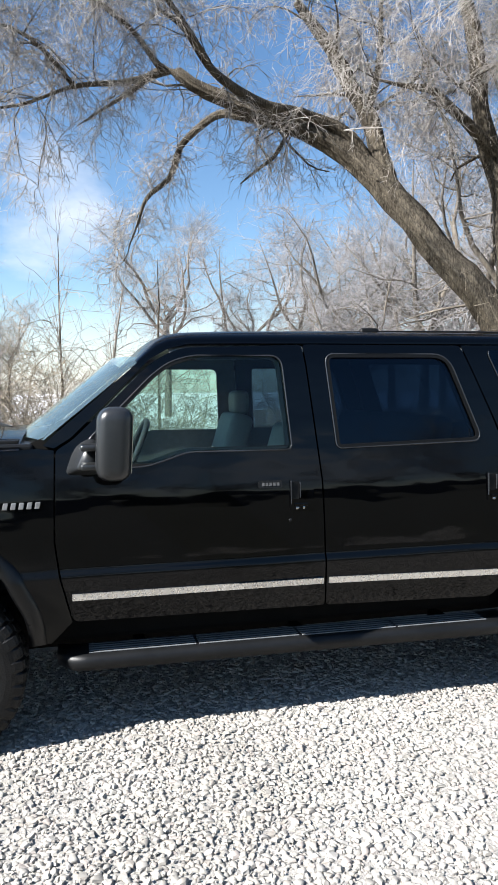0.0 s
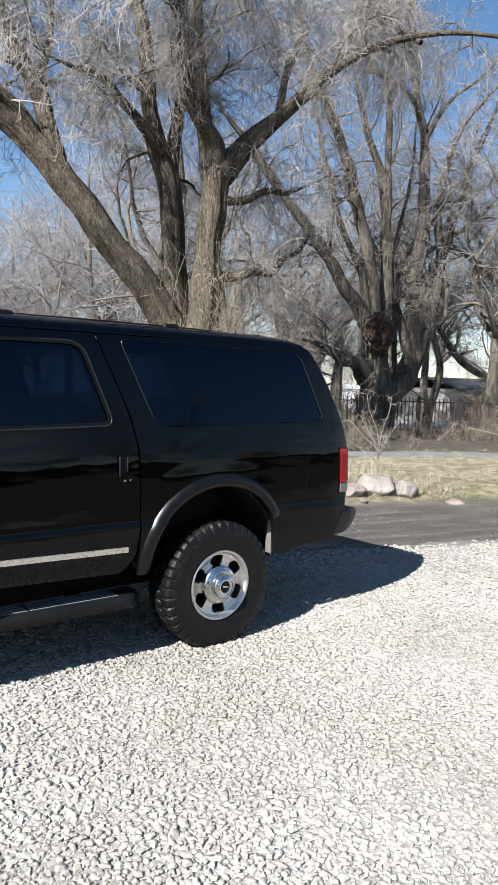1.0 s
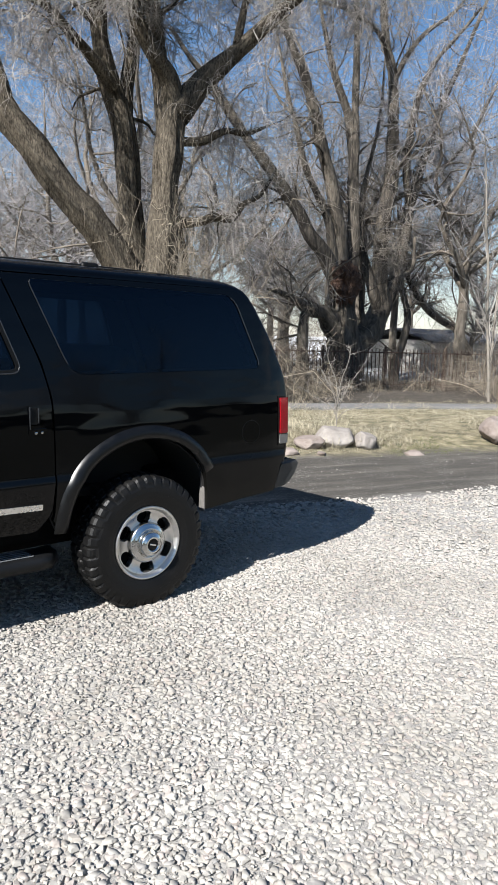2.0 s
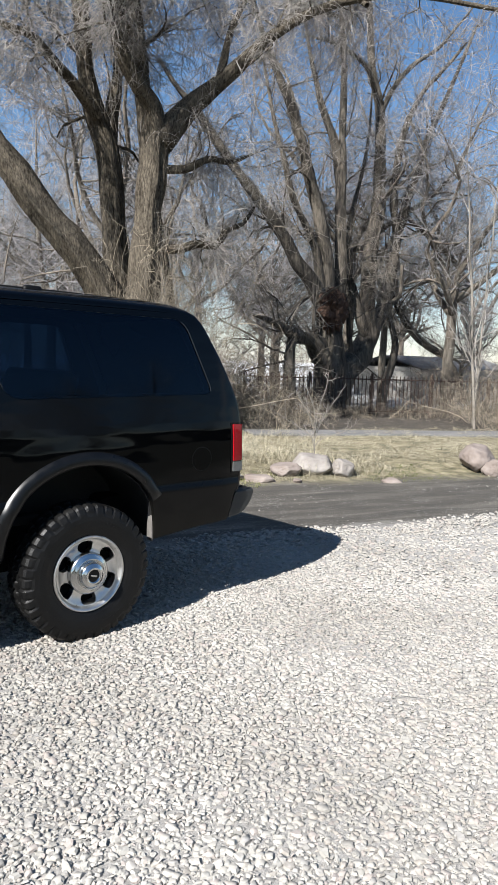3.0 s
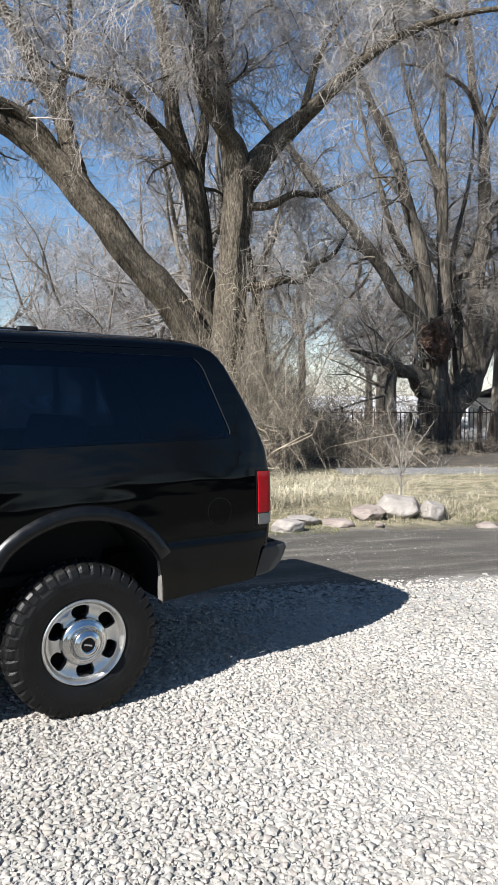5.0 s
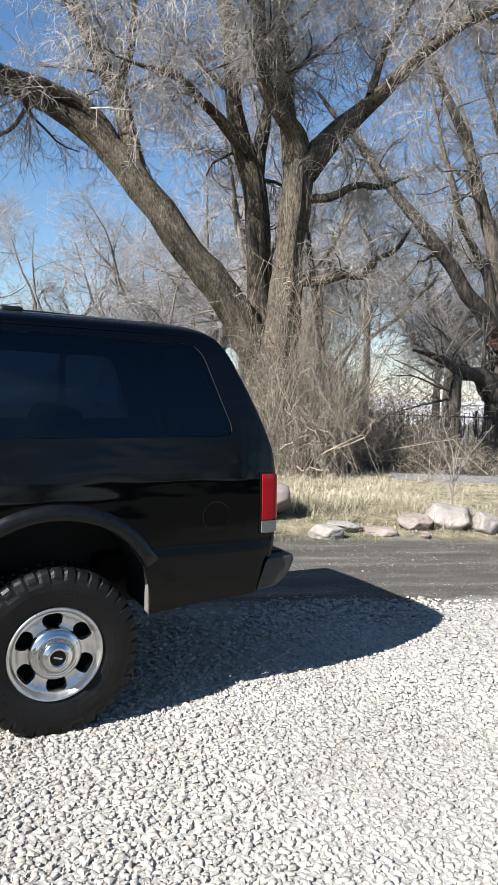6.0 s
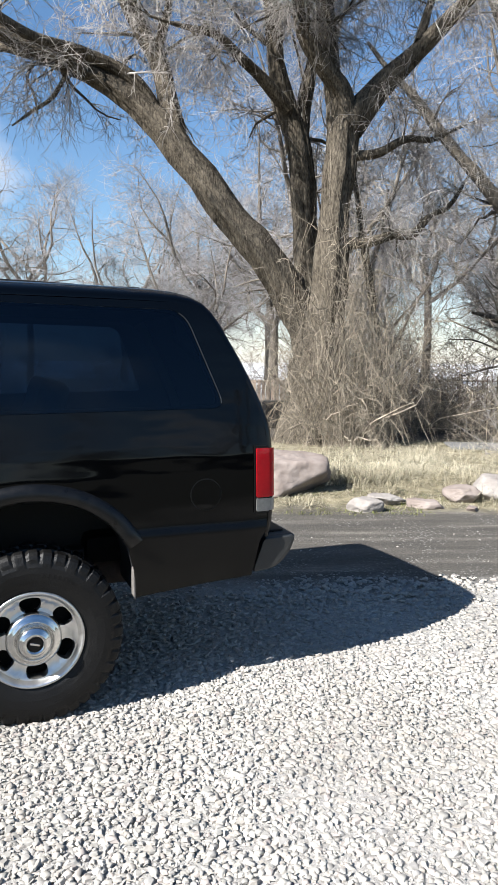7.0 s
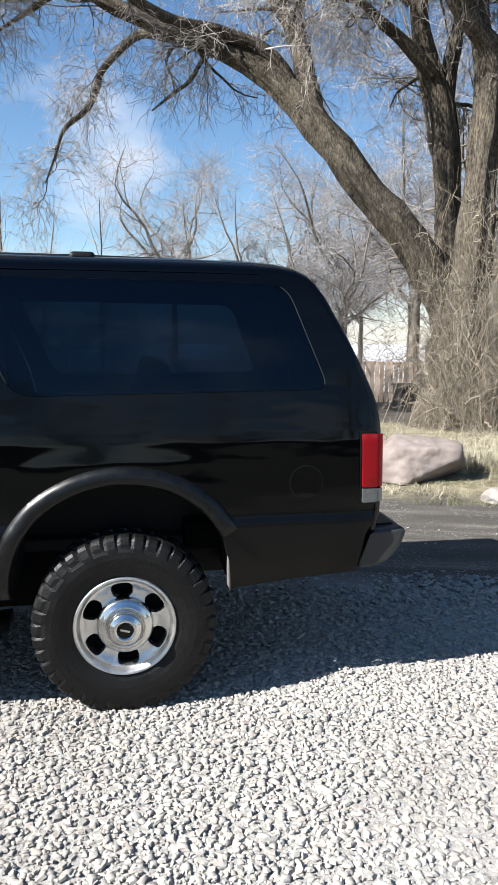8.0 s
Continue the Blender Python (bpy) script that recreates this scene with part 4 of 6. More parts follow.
bm = bmesh.new()
bmesh.ops.create_icosphere(bm, subdivisions=5, radius=1.0)
for v in bm.verts:
    v.co *= 0.46 + 0.20 * noise.fractal(v.co * 2.6, 0.8, 2.0, 5)
    v.co = Vector((v.co.x * 0.95, v.co.y * 0.85 - 0.16, v.co.z * 1.25)) + Vector((17.66, 15.36, 3.22))
bmesh.ops.translate(bm, verts=bm.verts[:], vec=(-T2[0], -T2[1], -T2[2]))
burl = part("burl", bm, M_BURL, None, "reddish knotted burl")
burl.parent = old_tree


def far_tree(name, seed, height, label, group="", twig=None, spread=1.0, n=5, fork_at=None, bark=None):
    """A bare tree of a short trunk that forks into a few stems."""
    rng = np.random.default_rng(seed)
    h, fork = height, height * rng.uniform(0.22, 0.36)
    fork = fork_at or fork
    r = height * 0.0135
    limbs = [[(0, 0, -0.1, r * 1.5), (0.05, 0, fork * 0.5, r * 1.1), (0.02, 0, fork, r)]]
    for k in range(n):
        a = k * 2 * math.pi / n + rng.uniform(-0.5, 0.5)
        s = rng.uniform(0.14, 0.40) * h * spread
        top = h * rng.uniform(0.66, 1.0)
        dx, dy = math.cos(a) * s, math.sin(a) * s
        bend = rng.normal(0, 0.035 * h, (4, 2))
        low = fork * rng.uniform(0.75, 1.0)
        limbs.append([(0, 0, low, r * 0.72)] + [(dx * q + bend[m][0], dy * q + bend[m][1], low + (top - low) * u, r * w) for m, (q, u, w) in enumerate(((0.30, 0.18, 0.60), (0.62, 0.42, 0.46), (0.95, 0.70, 0.28), (1.1, 1.0, 0.08)))])
    k = height / 12.0
    return make_tree(name, (0, 0, 0), limbs, label, bark or M_BARK_FAR, twig or M_TWIG_FAR, seed,
                     [dict(per=11, length=(1.5 * k, 4.0 * k), ratio=0.5, out_w=0.75, up=0.10, droop=0.0, wiggle=0.28, segs=5, sides=4, lo=0.12, tip=0.3, rmin=0.02, wood=True, skip=1),
                      dict(per=7, length=(0.9 * k, 2.2 * k), ratio=0.5, out_w=0.7, up=0.12, droop=0.0, wiggle=0.26, segs=3, sides=3, lo=0.1, tip=0.35, rmin=0.012),
                      dict(per=7, length=(0.5 * k, 1.4 * k), ratio=0.6, out_w=0.6, up=0.1, droop=0.05, wiggle=0.15, segs=1, sides=3, lo=0.1, tip=0.5, rmin=0.009)], sides=8, group=group, steps=10)


FAR = "bare trees in the distance"
far_a = far_tree("tree", 41, 13.5, "bare dark tree with a forked trunk standing far off", FAR, fork_at=6.3, n=6)
far_b = far_tree("tree", 42, 15, "bare tall tree with fine grey twigs standing far off", FAR, spread=0.8, n=6)
far_c = far_tree("tree", 43, 12, "bare spreading tree with fine brown twigs far off", FAR, spread=1.3, n=6)
far_a.location, far_b.location, far_c.location = (5.95, 47.4, 0), (13.5, 56, 0), (20, 52, 0)
rng_far = random.Random(5)
for k, (x, y, s) in enumerate([(24, 52, 1.2), (28, 45, 1.15), (38, 40, 1.1), (43, 37, 1.15), (44, 27, 1.0), (48, 13, 0.9), (52, 6, 1.0), (34, 25, 0.75), (38, 14, 0.75), (13, 33, 0.7), (19.5, 30, 0.62), (26, 23, 0.62), (21.5, 22, 0.45), (17, 23.5, 0.45), (30, 18.5, 0.5),
                               (-6, 70, 0.7), (23, 14.5, 0.8), (26, 11, 0.8), (21, 17.5, 0.85), (12.8, 19.5, 0.75), (10.5, 25, 0.6), (28, 7, 0.8),
                               (14, 27, 0.85), (17, 31, 0.9), (20.5, 26, 0.8), (23.5, 24, 0.85), (27, 29, 1.0), (25, 19, 0.75), (16, 48, 1.0),
                               (-18, -36, 0.85), (-9, -38, 0.95), (0, -35, 0.8), (9, -37, 0.95), (18, -35, 0.85), (27, -38, 1.0), (36, -36, 0.9)]):
    src = (far_a, far_b, far_c)[k % 3]
    q = rng_far.uniform(0, 360)
    c = copy_thing(src, pose(x, y, 0, 0, 0, q))
    c.scale = (s, s, s * rng_far.uniform(0.9, 1.1))

# ---- the vehicle ----
Y0, YC = 3.53, 4.53                       # its near flank and its middle line
HUB_X, HUB_Z, BASE = 3.068, 0.347, 3.48   # rear hub, and the wheelbase
PROF_Z = [0.36, 0.45, 0.53, 0.62, 0.70, 0.765, 0.775, 0.805, 0.815, 0.86, 0.95, 1.05, 1.14, 1.185, 1.20, 1.24, 1.30, 1.36, 1.45, 1.55, 1.65, 1.75, 1.82, 1.87, 1.95]
PROF_Y = [0.085, 0.052, 0.028, 0.012, 0.003, -0.006, -0.005, 0.005, 0.006, 0.005, 0.003, 0.005, 0.0105, 0.0165, 0.019, 0.0255, 0.0353, 0.0453, 0.0606, 0.0780, 0.0961, 0.1152, 0.1298, 0.1435, 0.170]


def flank(x, z):
    """The near flank's surface: a crease low down, a shoulder under the windows, leaning in above, drawn in at both ends."""
    y = Y0 + float(np.interp(z, PROF_Z, PROF_Y))
    for cx in (HUB_X - 0.01, HUB_X - BASE):
        # the flank swells above each wheel opening
        if z > 0.55 and abs(x - cx) < 0.8:
            u = min(1.0, max(0.0, (math.hypot(x - cx, z - 0.40) - 0.590) / 0.20))
            y -= 0.008 * (1 - u * u * (3 - 2 * u)) * min(1.0, max(0.0, (z - 0.58) / 0.25)) * min(1.0, max(0.0, (x - 2.50) / 0.1) if cx > 1 else 1.0)
    return y + 0.55 * max(0.0, x - 4.0) ** 2 + 0.10 * max(0.0, -0.75 - x) ** 2


def proud(d):
    return lambda x, z: flank(x, z) - d


CUT_Z = frange(0.42, 1.9, 0.07) + [0.765, 0.775, 0.79, 0.805, 0.815, 1.0, 1.05, 1.10, 1.14, 1.185, 1.2, 1.24, 1.30]
CUT_R = frange(2.46, 3.86, 0.015) + frange(-1.2, 0.12, 0.03) + [4.03, 4.06, 4.09, 4.12, 4.15, 4.18, 4.21]

FINE_Z = frange(0.557, 1.2, 0.015)
car = thing("car", (1.45, YC, 0.0), "large black sport utility vehicle with polished wheels parked on gravel", "car")

FRONT_DOOR = rounded([(0.205, 0.552, 0.03), (1.450, 0.534, 0.02), (1.445, 0.80, 0), (1.433, 1.18, 0.0), (1.380, 1.77, 0), (1.366, 1.862, 0.02), (0.74, 1.846, 0.15), (0.60, 1.775, 0.1), (0.42, 1.598, 0.1), (0.22, 1.408, 0.06), (0.142, 1.36, 0.02), (0.131, 0.94, 0), (0.15, 0.78, 0.05)])
FRONT_WIN = rounded([(1.283, 1.338, 0.03), (0.76, 1.342, 0.06), (0.66, 1.308, 0.05), (0.56, 1.278, 0.08), (0.27, 1.272, 0.02), (0.29, 1.40, 0.03), (0.47, 1.578, 0.1), (0.60, 1.708, 0.1), (0.69, 1.772, 0.1), (0.80, 1.803, 0.1), (1.252, 1.803, 0.06)])
REAR_DOOR = rounded([(1.458, 0.534, 0.02), (2.40, 0.505, 0.03), (2.485, 0.60, 0.05), (2.50, 0.80, 0), (2.492, 1.22, 0.1), (2.45, 1.40, 0.1), (2.33, 1.70, 0.1), (2.262, 1.862, 0.02), (1.374, 1.864, 0.02), (1.388, 1.77, 0), (1.441, 1.18, 0), (1.453, 0.80, 0)])
REAR_WIN = rounded([(1.528, 1.337, 0.03), (2.345, 1.357, 0.06), (2.18, 1.812, 0.09), (1.492, 1.812, 0.05)])
ARCH = [(2.585, 0.47), (2.595, 0.60), (2.64, 0.73), (2.72, 0.835), (2.83, 0.91), (2.96, 0.957), (3.09, 0.968), (3.22, 0.948), (3.33, 0.90), (3.43, 0.82), (3.50, 0.72), (3.53, 0.60), (3.542, 0.468)]
QUARTER = [(2.496, 0.56), (2.506, 0.60), (2.508, 0.80), (2.500, 1.22), (2.458, 1.405), (2.338, 1.70), (2.271, 1.862)] + [(2.9, 1.866), (3.5, 1.864), (3.78, 1.861), (3.84, 1.853), (3.89, 1.83), (3.922, 1.797), (3.95, 1.755), (4.002, 1.668), (4.047, 1.588), (4.093, 1.497), (4.131, 1.417), (4.18, 1.30), (4.20, 1.175), (4.205, 0.90), (4.19, 0.76), (4.155, 0.70), (4.12, 0.525), (3.85, 0.505)] + ARCH[::-1] + [(2.545, 0.475)]
QUARTER_WIN = rounded([(2.62, 1.338, 0.1), (3.985, 1.360, 0.07), (3.80, 1.826, 0.09), (2.41, 1.842, 0.05)])
F_ARCH = [(0.005, 0.44), (-0.01, 0.573), (-0.07, 0.707), (-0.106, 0.783), (-0.2, 0.87), (-0.31, 0.925), (-0.42, 0.94), (-0.53, 0.92), (-0.65, 0.86), (-0.75, 0.77), (-0.82, 0.65), (-0.85, 0.47)]
FENDER = [(0.10, 0.447), (0.197, 0.55), (0.142, 0.78), (0.123, 0.94), (0.134, 1.362), (0.06, 1.372), (-0.5, 1.335), (-1.15, 1.25), (-1.27, 1.1), (-1.3, 0.75), (-1.25, 0.5)] + F_ARCH[::-1]
A_PILLAR = [(0.085, 1.385), (0.136, 1.372), (0.212, 1.419), (0.411, 1.609), (0.591, 1.787), (0.69, 1.842), (0.78, 1.862), (0.70, 1.872), (0.615, 1.838), (0.497, 1.738), (0.368, 1.628), (0.24, 1.520), (0.128, 1.425)]


def ring(outer, width):
    return [outer, inset(outer, width)]


def both(name, loops, f, material, parent_near, parent_far, depth=0.02, label="", cuts=True):
    """The same panel on the near and on the far flank."""
    out = []
    for s, par in ((1, parent_near), (-1, parent_far)):
        me = sheet(loops, f, depth, (CUT_Z + FINE_Z if name in ('quarter_panel', 'fender') else CUT_Z) if cuts else (), (CUT_R if name in ('quarter_panel', 'fender') else CUT_R[-7:]) if cuts else (), s, YC)
        out.append(part(name, me, material, par, label))
    return out


fd = both("front_door", [FRONT_DOOR, FRONT_WIN], flank, M_PAINT, car, car, 0.035)
rd = both("rear_door", [REAR_DOOR, REAR_WIN], flank, M_PAINT, car, car, 0.035)
qp = both("quarter_panel", [QUARTER, QUARTER_WIN], flank, M_PAINT_LOW, car, car, 0.03)
fe = both("fender", [FENDER], flank, M_PAINT_LOW, car, car, 0.03)
both("windshield_pillar", [A_PILLAR], proud(-0.002), M_PAINT, car, car, 0.05)
for nm, hole, ds, gm, w in (("window_pane", FRONT_WIN, fd, M_GLASS, 0.021), ("window_pane", REAR_WIN, rd, M_TINT, 0.021), ("window_pane", QUARTER_WIN, qp, M_TINT, 0.007)):
    flush = w < 0.02
    panes = both(nm, [inset(hole, -0.003 if not flush else 0.002)], proud(-0.008 if not flush else -0.001), gm, ds[0], ds[1], 0.004)
    if flush:
        continue
    both("window_seal", ring(inset(hole, -0.006), w), proud(0.005), M_BLACK, ds[0], ds[1], 0.012)
# thin grey tubes round the panes, added for the light their edges catch
for hole, ds, off_ in ((FRONT_WIN, fd, -0.004), (REAR_WIN, rd, -0.004), (QUARTER_WIN, qp, 0.004)):
    line_ = inset(hole, off_)
    runs = [line_ + line_[:2]] if off_ < 0 else [line_[9:16], line_[20:] + line_[:2]]
    for s, k in ((1, 0), (-1, 1)):
        for run in runs:
            p = np.array([(x, (flank(x, z) - 0.004) if s > 0 else 2 * YC - (flank(x, z) - 0.004), z) for x, z in run])
            v, f = tubes(p[None], np.full((1, len(p)), 0.0042 if off_ < 0 else 0.0028), 6)
            part("window_trim", mesh_np("window_trim", v, f), M_EDGE_GLINT, ds[k], "thin grey edge standing in for light on the seal", smooth=True)
both("cowl_side", [[(-0.05, 1.25), (0.34, 1.25), (0.34, 1.50), (0.20, 1.47), (-0.05, 1.36)]], proud(-0.05), M_UNDER, car, car, 0.01)
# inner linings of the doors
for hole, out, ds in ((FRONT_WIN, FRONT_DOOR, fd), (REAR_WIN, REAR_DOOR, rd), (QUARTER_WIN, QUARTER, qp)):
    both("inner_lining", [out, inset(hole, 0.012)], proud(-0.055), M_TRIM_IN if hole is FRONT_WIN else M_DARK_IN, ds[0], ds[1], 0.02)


def flare(name, line, parent, s):
    """A rounded lip swept round a wheel opening."""
    bm = bmesh.new()
    rows = []
    n = len(line)
    prof = [(0.004, 0.05), (-0.004, -0.006), (0.0, -0.018), (0.012, -0.027), (0.030, -0.029), (0.050, -0.025), (0.068, -0.014), (0.078, 0.003)]
    for i, p in enumerate(line):
        a, b = line[max(i - 1, 0)], line[min(i + 1, n - 1)]
        t = Vector((b[0] - a[0], b[1] - a[1])).normalized()
        nrm = Vector((-t.y, t.x))
        k = min(1.0, 0.35 + min(i, n - 1 - i) * 0.4)
        row = []
        for o, d in prof:
            x, z = p[0] + nrm.x * o, p[1] + nrm.y * o
            y = flank(x, z) + (d * k if d < 0 else d)
            row.append(bm.verts.new((x, y if s > 0 else 2 * YC - y, z)))
        rows.append(row)
    for r, q in zip(rows, rows[1:]):
        for i in range(len(prof) - 1):
            bm.faces.new((r[i], r[i + 1], q[i + 1], q[i]) if s < 0 else (r[i + 1], r[i], q[i], q[i + 1]))
    bmesh.ops.recalc_face_normals(bm, faces=bm.faces[:])
    return part(name, bm, M_FLARE, parent, "satin black plastic lip", smooth=True)


def fine(line, n):
    p = smooth_path([(x, 0, z, 1) for x, z in line], n)
    return [(q[0], q[2]) for q in p]


for s, k in ((1, 0), (-1, 1)):
    flare("wheel_arch_flare", fine(ARCH[:-2], 40), qp[k], s)
    flare("wheel_arch_flare", fine(F_ARCH[::-1], 40), fe[k], s)


def loft(rows, closed=False):
    bm = bmesh.new()
    vs = [[bm.verts.new(p) for p in r] for r in rows]
    for a, b in zip(vs, vs[1:]):
        m = len(a)
        for i in range(m if closed else m - 1):
            j = (i + 1) % m
            bm.faces.new((a[i], a[j], b[j], b[i]))
    bmesh.ops.recalc_face_normals(bm, faces=bm.faces[:])
    return bm


# roof: cross lines at places along the length
R_X = [0.53, 0.58, 0.63, 0.69, 0.78, 1.0, 1.5, 2.0, 2.5, 3.0, 3.4, 3.65, 3.76, 3.83, 3.88, 3.915, 3.945, 3.972]
R_Z = [1.765, 1.805, 1.838, 1.856, 1.864, 1.868, 1.87, 1.87, 1.87, 1.869, 1.868, 1.865, 1.862, 1.853, 1.835, 1.805, 1.765, 1.722]
R_H = [0.035, 0.05, 0.065, 0.078, 0.085, 0.09, 0.095, 0.097, 0.097, 0.095, 0.093, 0.09, 0.083, 0.074, 0.062, 0.048, 0.032, 0.014]


def back_curve(d, u):
    """How far the back bulges: a tight corner within d of the flank, then a slight bow across (u from -1 to 1)."""
    q = 1 - min(max(d, 0.0) / 0.03, 1.0)
    return 0.032 * math.sqrt(1 - q * q) + 0.03 * math.cos(math.pi / 2 * u)


def roof_row(x, zt, h, drop=0.0):
    ys = flank(x, zt) + 0.001
    half = YC - ys
    bulge = float(np.interp(x, [3.6, 3.8, 3.92, 3.972], [0.0, 0.3, 0.75, 1.0]))   # the roof reaches further back at the middle
    out = []
    for k in range(33):
        a = math.pi * k / 32
        c, sn = math.cos(a), math.sin(a)
        y = YC - half * math.copysign(abs(c) ** 0.5, c)
        out.append((x + bulge * back_curve(half - abs(y - YC), (y - YC) / half), y, zt + h * sn ** 0.85 - drop))
    return out


part("headliner", loft([roof_row(x, z - 0.012, h * 0.8, 0.03) for x, z, h in list(zip(R_X, R_Z, R_H))[3:15]]), M_SEAT, car, smooth=True)

# tail: the rounded corners and the back
E_Z = [1.715, 1.65, 1.59, 1.5, 1.42, 1.36, 1.30, 1.24, 1.175, 1.05, 0.90, 0.80, 0.72]
E_X = [3.976, 4.013, 4.046, 4.092, 4.130, 4.156, 4.180, 4.192, 4.198, 4.202, 4.203, 4.198, 4.18]
tail_rows = []
for z, xe in zip(E_Z, E_X):
    ys = flank(xe, z)
    half = YC - ys
    row = []
    for k in range(33):
        c = math.cos(math.pi * k / 32)
        y = YC - half * math.copysign(abs(c) ** 0.5, c)
        row.append((xe + back_curve(half - abs(y - YC), (y - YC) / half), y, z))
    tail_rows.append(row)
roof = part("roof", loft([roof_row(x, z, h) for x, z, h in zip(R_X, R_Z, R_H)] + tail_rows[:4]), M_PAINT, car, smooth=True)
tailgate = part("tailgate", loft(tail_rows[3:]), M_PAINT, car, smooth=True)

# dusty lip behind the rear wheel
bm = bmesh.new()
box(bm, 3.528, 3.540, 3.575, 3.63, 0.455, 0.62, 0.004)
part("splash_guard", bm, M_DUST, qp[0], "dusty pale splash guard")

# rear bumper
BUMP = rounded([(4.135, 0.527, 0.02), (4.27, 0.545, 0.06), (4.345, 0.625, 0.05), (4.372, 0.695, 0.02), (4.355, 0.715, 0.015), (4.20, 0.708, 0.02)])
rows = []
for y, k in ((3.575, 0.86), (3.58, 0.95), (3.60, 1.0), (3.9, 1.02), (YC, 1.05), (5.16, 1.02), (5.46, 1.0), (5.48, 0.95), (5.485, 0.86)):
    rows.append([(4.14 + (x - 4.14) * k, y, 0.62 + (z - 0.62) * min(k, 1)) for x, z in BUMP])
bm = loft(rows, closed=True)
bm.verts.ensure_lookup_table()
m = len(BUMP)
bm.faces.new([bm.verts[i] for i in range(m)])
bm.faces.new([bm.verts[i + m * (len(rows) - 1)] for i in range(m - 1, -1, -1)])
bmesh.ops.recalc_face_normals(bm, faces=bm.faces[:])
bumper = part("rear_bumper", bm, M_BUMPER, car)
bm = bmesh.new()
box(bm, 4.19, 4.33, 3.66, 5.4, 0.708, 0.722, 0.005)
part("step_pad", bm, M_BLACK, bumper)

# hood, windshield, nose
hood_rows = []
for k in range(15):
    x = -0.02 - 1.2 * k / 14
    zc = 1.385 - 0.13 * (k / 14) ** 1.6
    ys = flank(x, 1.33) + 0.0
    hood_rows.append([(x, ys + (2 * (YC - ys)) * q / 20, zc - 0.018 + 0.075 * math.sin(math.pi * q / 20) ** 0.6 - 0.012 * k / 14) for q in range(21)])
part("hood", loft(hood_rows), M_PAINT, car, smooth=True)
ws = []
for k in range(11):
    u = k / 10
    x = 0.09 + (0.57 - 0.09) * u
    z = 1.41 + (1.80 - 1.41) * u
    ya = 3.60 + 0.10 * u
    ws.append([(x - (0.17 - 0.05 * u) * math.sin(math.pi * q / 16) ** 0.8, ya + (2 * (YC - ya)) * q / 16, z + 0.028 * u * math.sin(math.pi * q / 16)) for q in range(17)])
windshield = part("windshield", loft(ws), M_SHIELD, car, smooth=True)
bm = bmesh.new()
box(bm, -0.16, 0.04, 3.62, 5.44, 1.355, 1.392, 0.012)
cowl = part("cowl", bm, M_PLASTIC, car)
for dy in (0.25, 1.05):
    bm = bmesh.new()
    box(bm, -0.30, -0.285, 0, 0.62, 0, 0.016, 0.003)
    bmesh.ops.rotate(bm, verts=bm.verts[:], cent=(-0.29, 0, 0), matrix=Matrix.Rotation(0.22, 3, "Z"))
    bmesh.ops.translate(bm, verts=bm.verts[:], vec=(0.16, 3.5 + dy, 1.425))
    part("wiper", bm, M_BLACK, cowl)
for k in range(9):
    bm = bmesh.new()
    box(bm, -0.15, -0.03, 3.66 + k * 0.035, 3.675 + k * 0.035, 1.390, 1.408, 0.004)
    part("vent_slat", bm, M_PLASTIC, cowl)
nose = []
for z, x, w in ((1.24, -1.2, 0.93), (1.15, -1.28, 0.95), (0.95, -1.31, 0.96), (0.78, -1.33, 0.96), (0.62, -1.36, 0.97), (0.50, -1.30, 0.95)):
    nose.append([(x + 0.10 * abs(q / 10 - 1) ** 3, YC - w + 2 * w * q / 20, z) for q in range(21)])
part("front_end", loft(nose), M_PAINT, car, smooth=True)

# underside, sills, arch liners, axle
# one plain block, made deep to keep light from passing under the vehicle
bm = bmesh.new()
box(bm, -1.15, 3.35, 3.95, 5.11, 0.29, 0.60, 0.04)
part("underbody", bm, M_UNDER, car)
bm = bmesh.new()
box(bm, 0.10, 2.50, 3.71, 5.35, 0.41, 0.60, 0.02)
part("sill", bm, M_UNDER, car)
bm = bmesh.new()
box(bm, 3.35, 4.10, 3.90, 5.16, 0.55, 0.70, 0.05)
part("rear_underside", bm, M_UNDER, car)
M_FRAME = mat("rust_brown_frame", (0.006, 0.0035, 0.0025), (0.018, 0.009, 0.006), rough=0.85, scale=14, bump=0.3, bscale=40)
for y0 in (3.98, 4.98):
    bm = bmesh.new()
    box(bm, 2.55, 4.05, y0, y0 + 0.09, 0.42, 0.62, 0.012)
    part("frame_rail", bm, M_FRAME, car, "rust-brown chassis rail")
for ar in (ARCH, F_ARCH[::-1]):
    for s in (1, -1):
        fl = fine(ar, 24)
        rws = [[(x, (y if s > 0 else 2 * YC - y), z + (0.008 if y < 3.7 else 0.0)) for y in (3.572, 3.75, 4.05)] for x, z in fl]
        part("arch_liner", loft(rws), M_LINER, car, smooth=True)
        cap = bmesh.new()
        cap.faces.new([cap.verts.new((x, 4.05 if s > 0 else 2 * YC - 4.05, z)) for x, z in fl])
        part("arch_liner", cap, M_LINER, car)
bm = bmesh.new()
bmesh.ops.create_cone(bm, cap_ends=True, segments=16, radius1=0.06, radius2=0.06, depth=1.4, matrix=Matrix.Translation((HUB_X, YC, HUB_Z)) @ Matrix.Rotation(math.pi / 2, 4, "X"))
part("axle", bm, M_UNDER, car)
bm = bmesh.new()
bmesh.ops.create_cone(bm, cap_ends=True, segments=16, radius1=0.06, radius2=0.06, depth=1.4, matrix=Matrix.Translation((HUB_X - BASE, YC, HUB_Z)) @ Matrix.Rotation(math.pi / 2, 4, "X"))
part("axle", bm, M_UNDER, car)


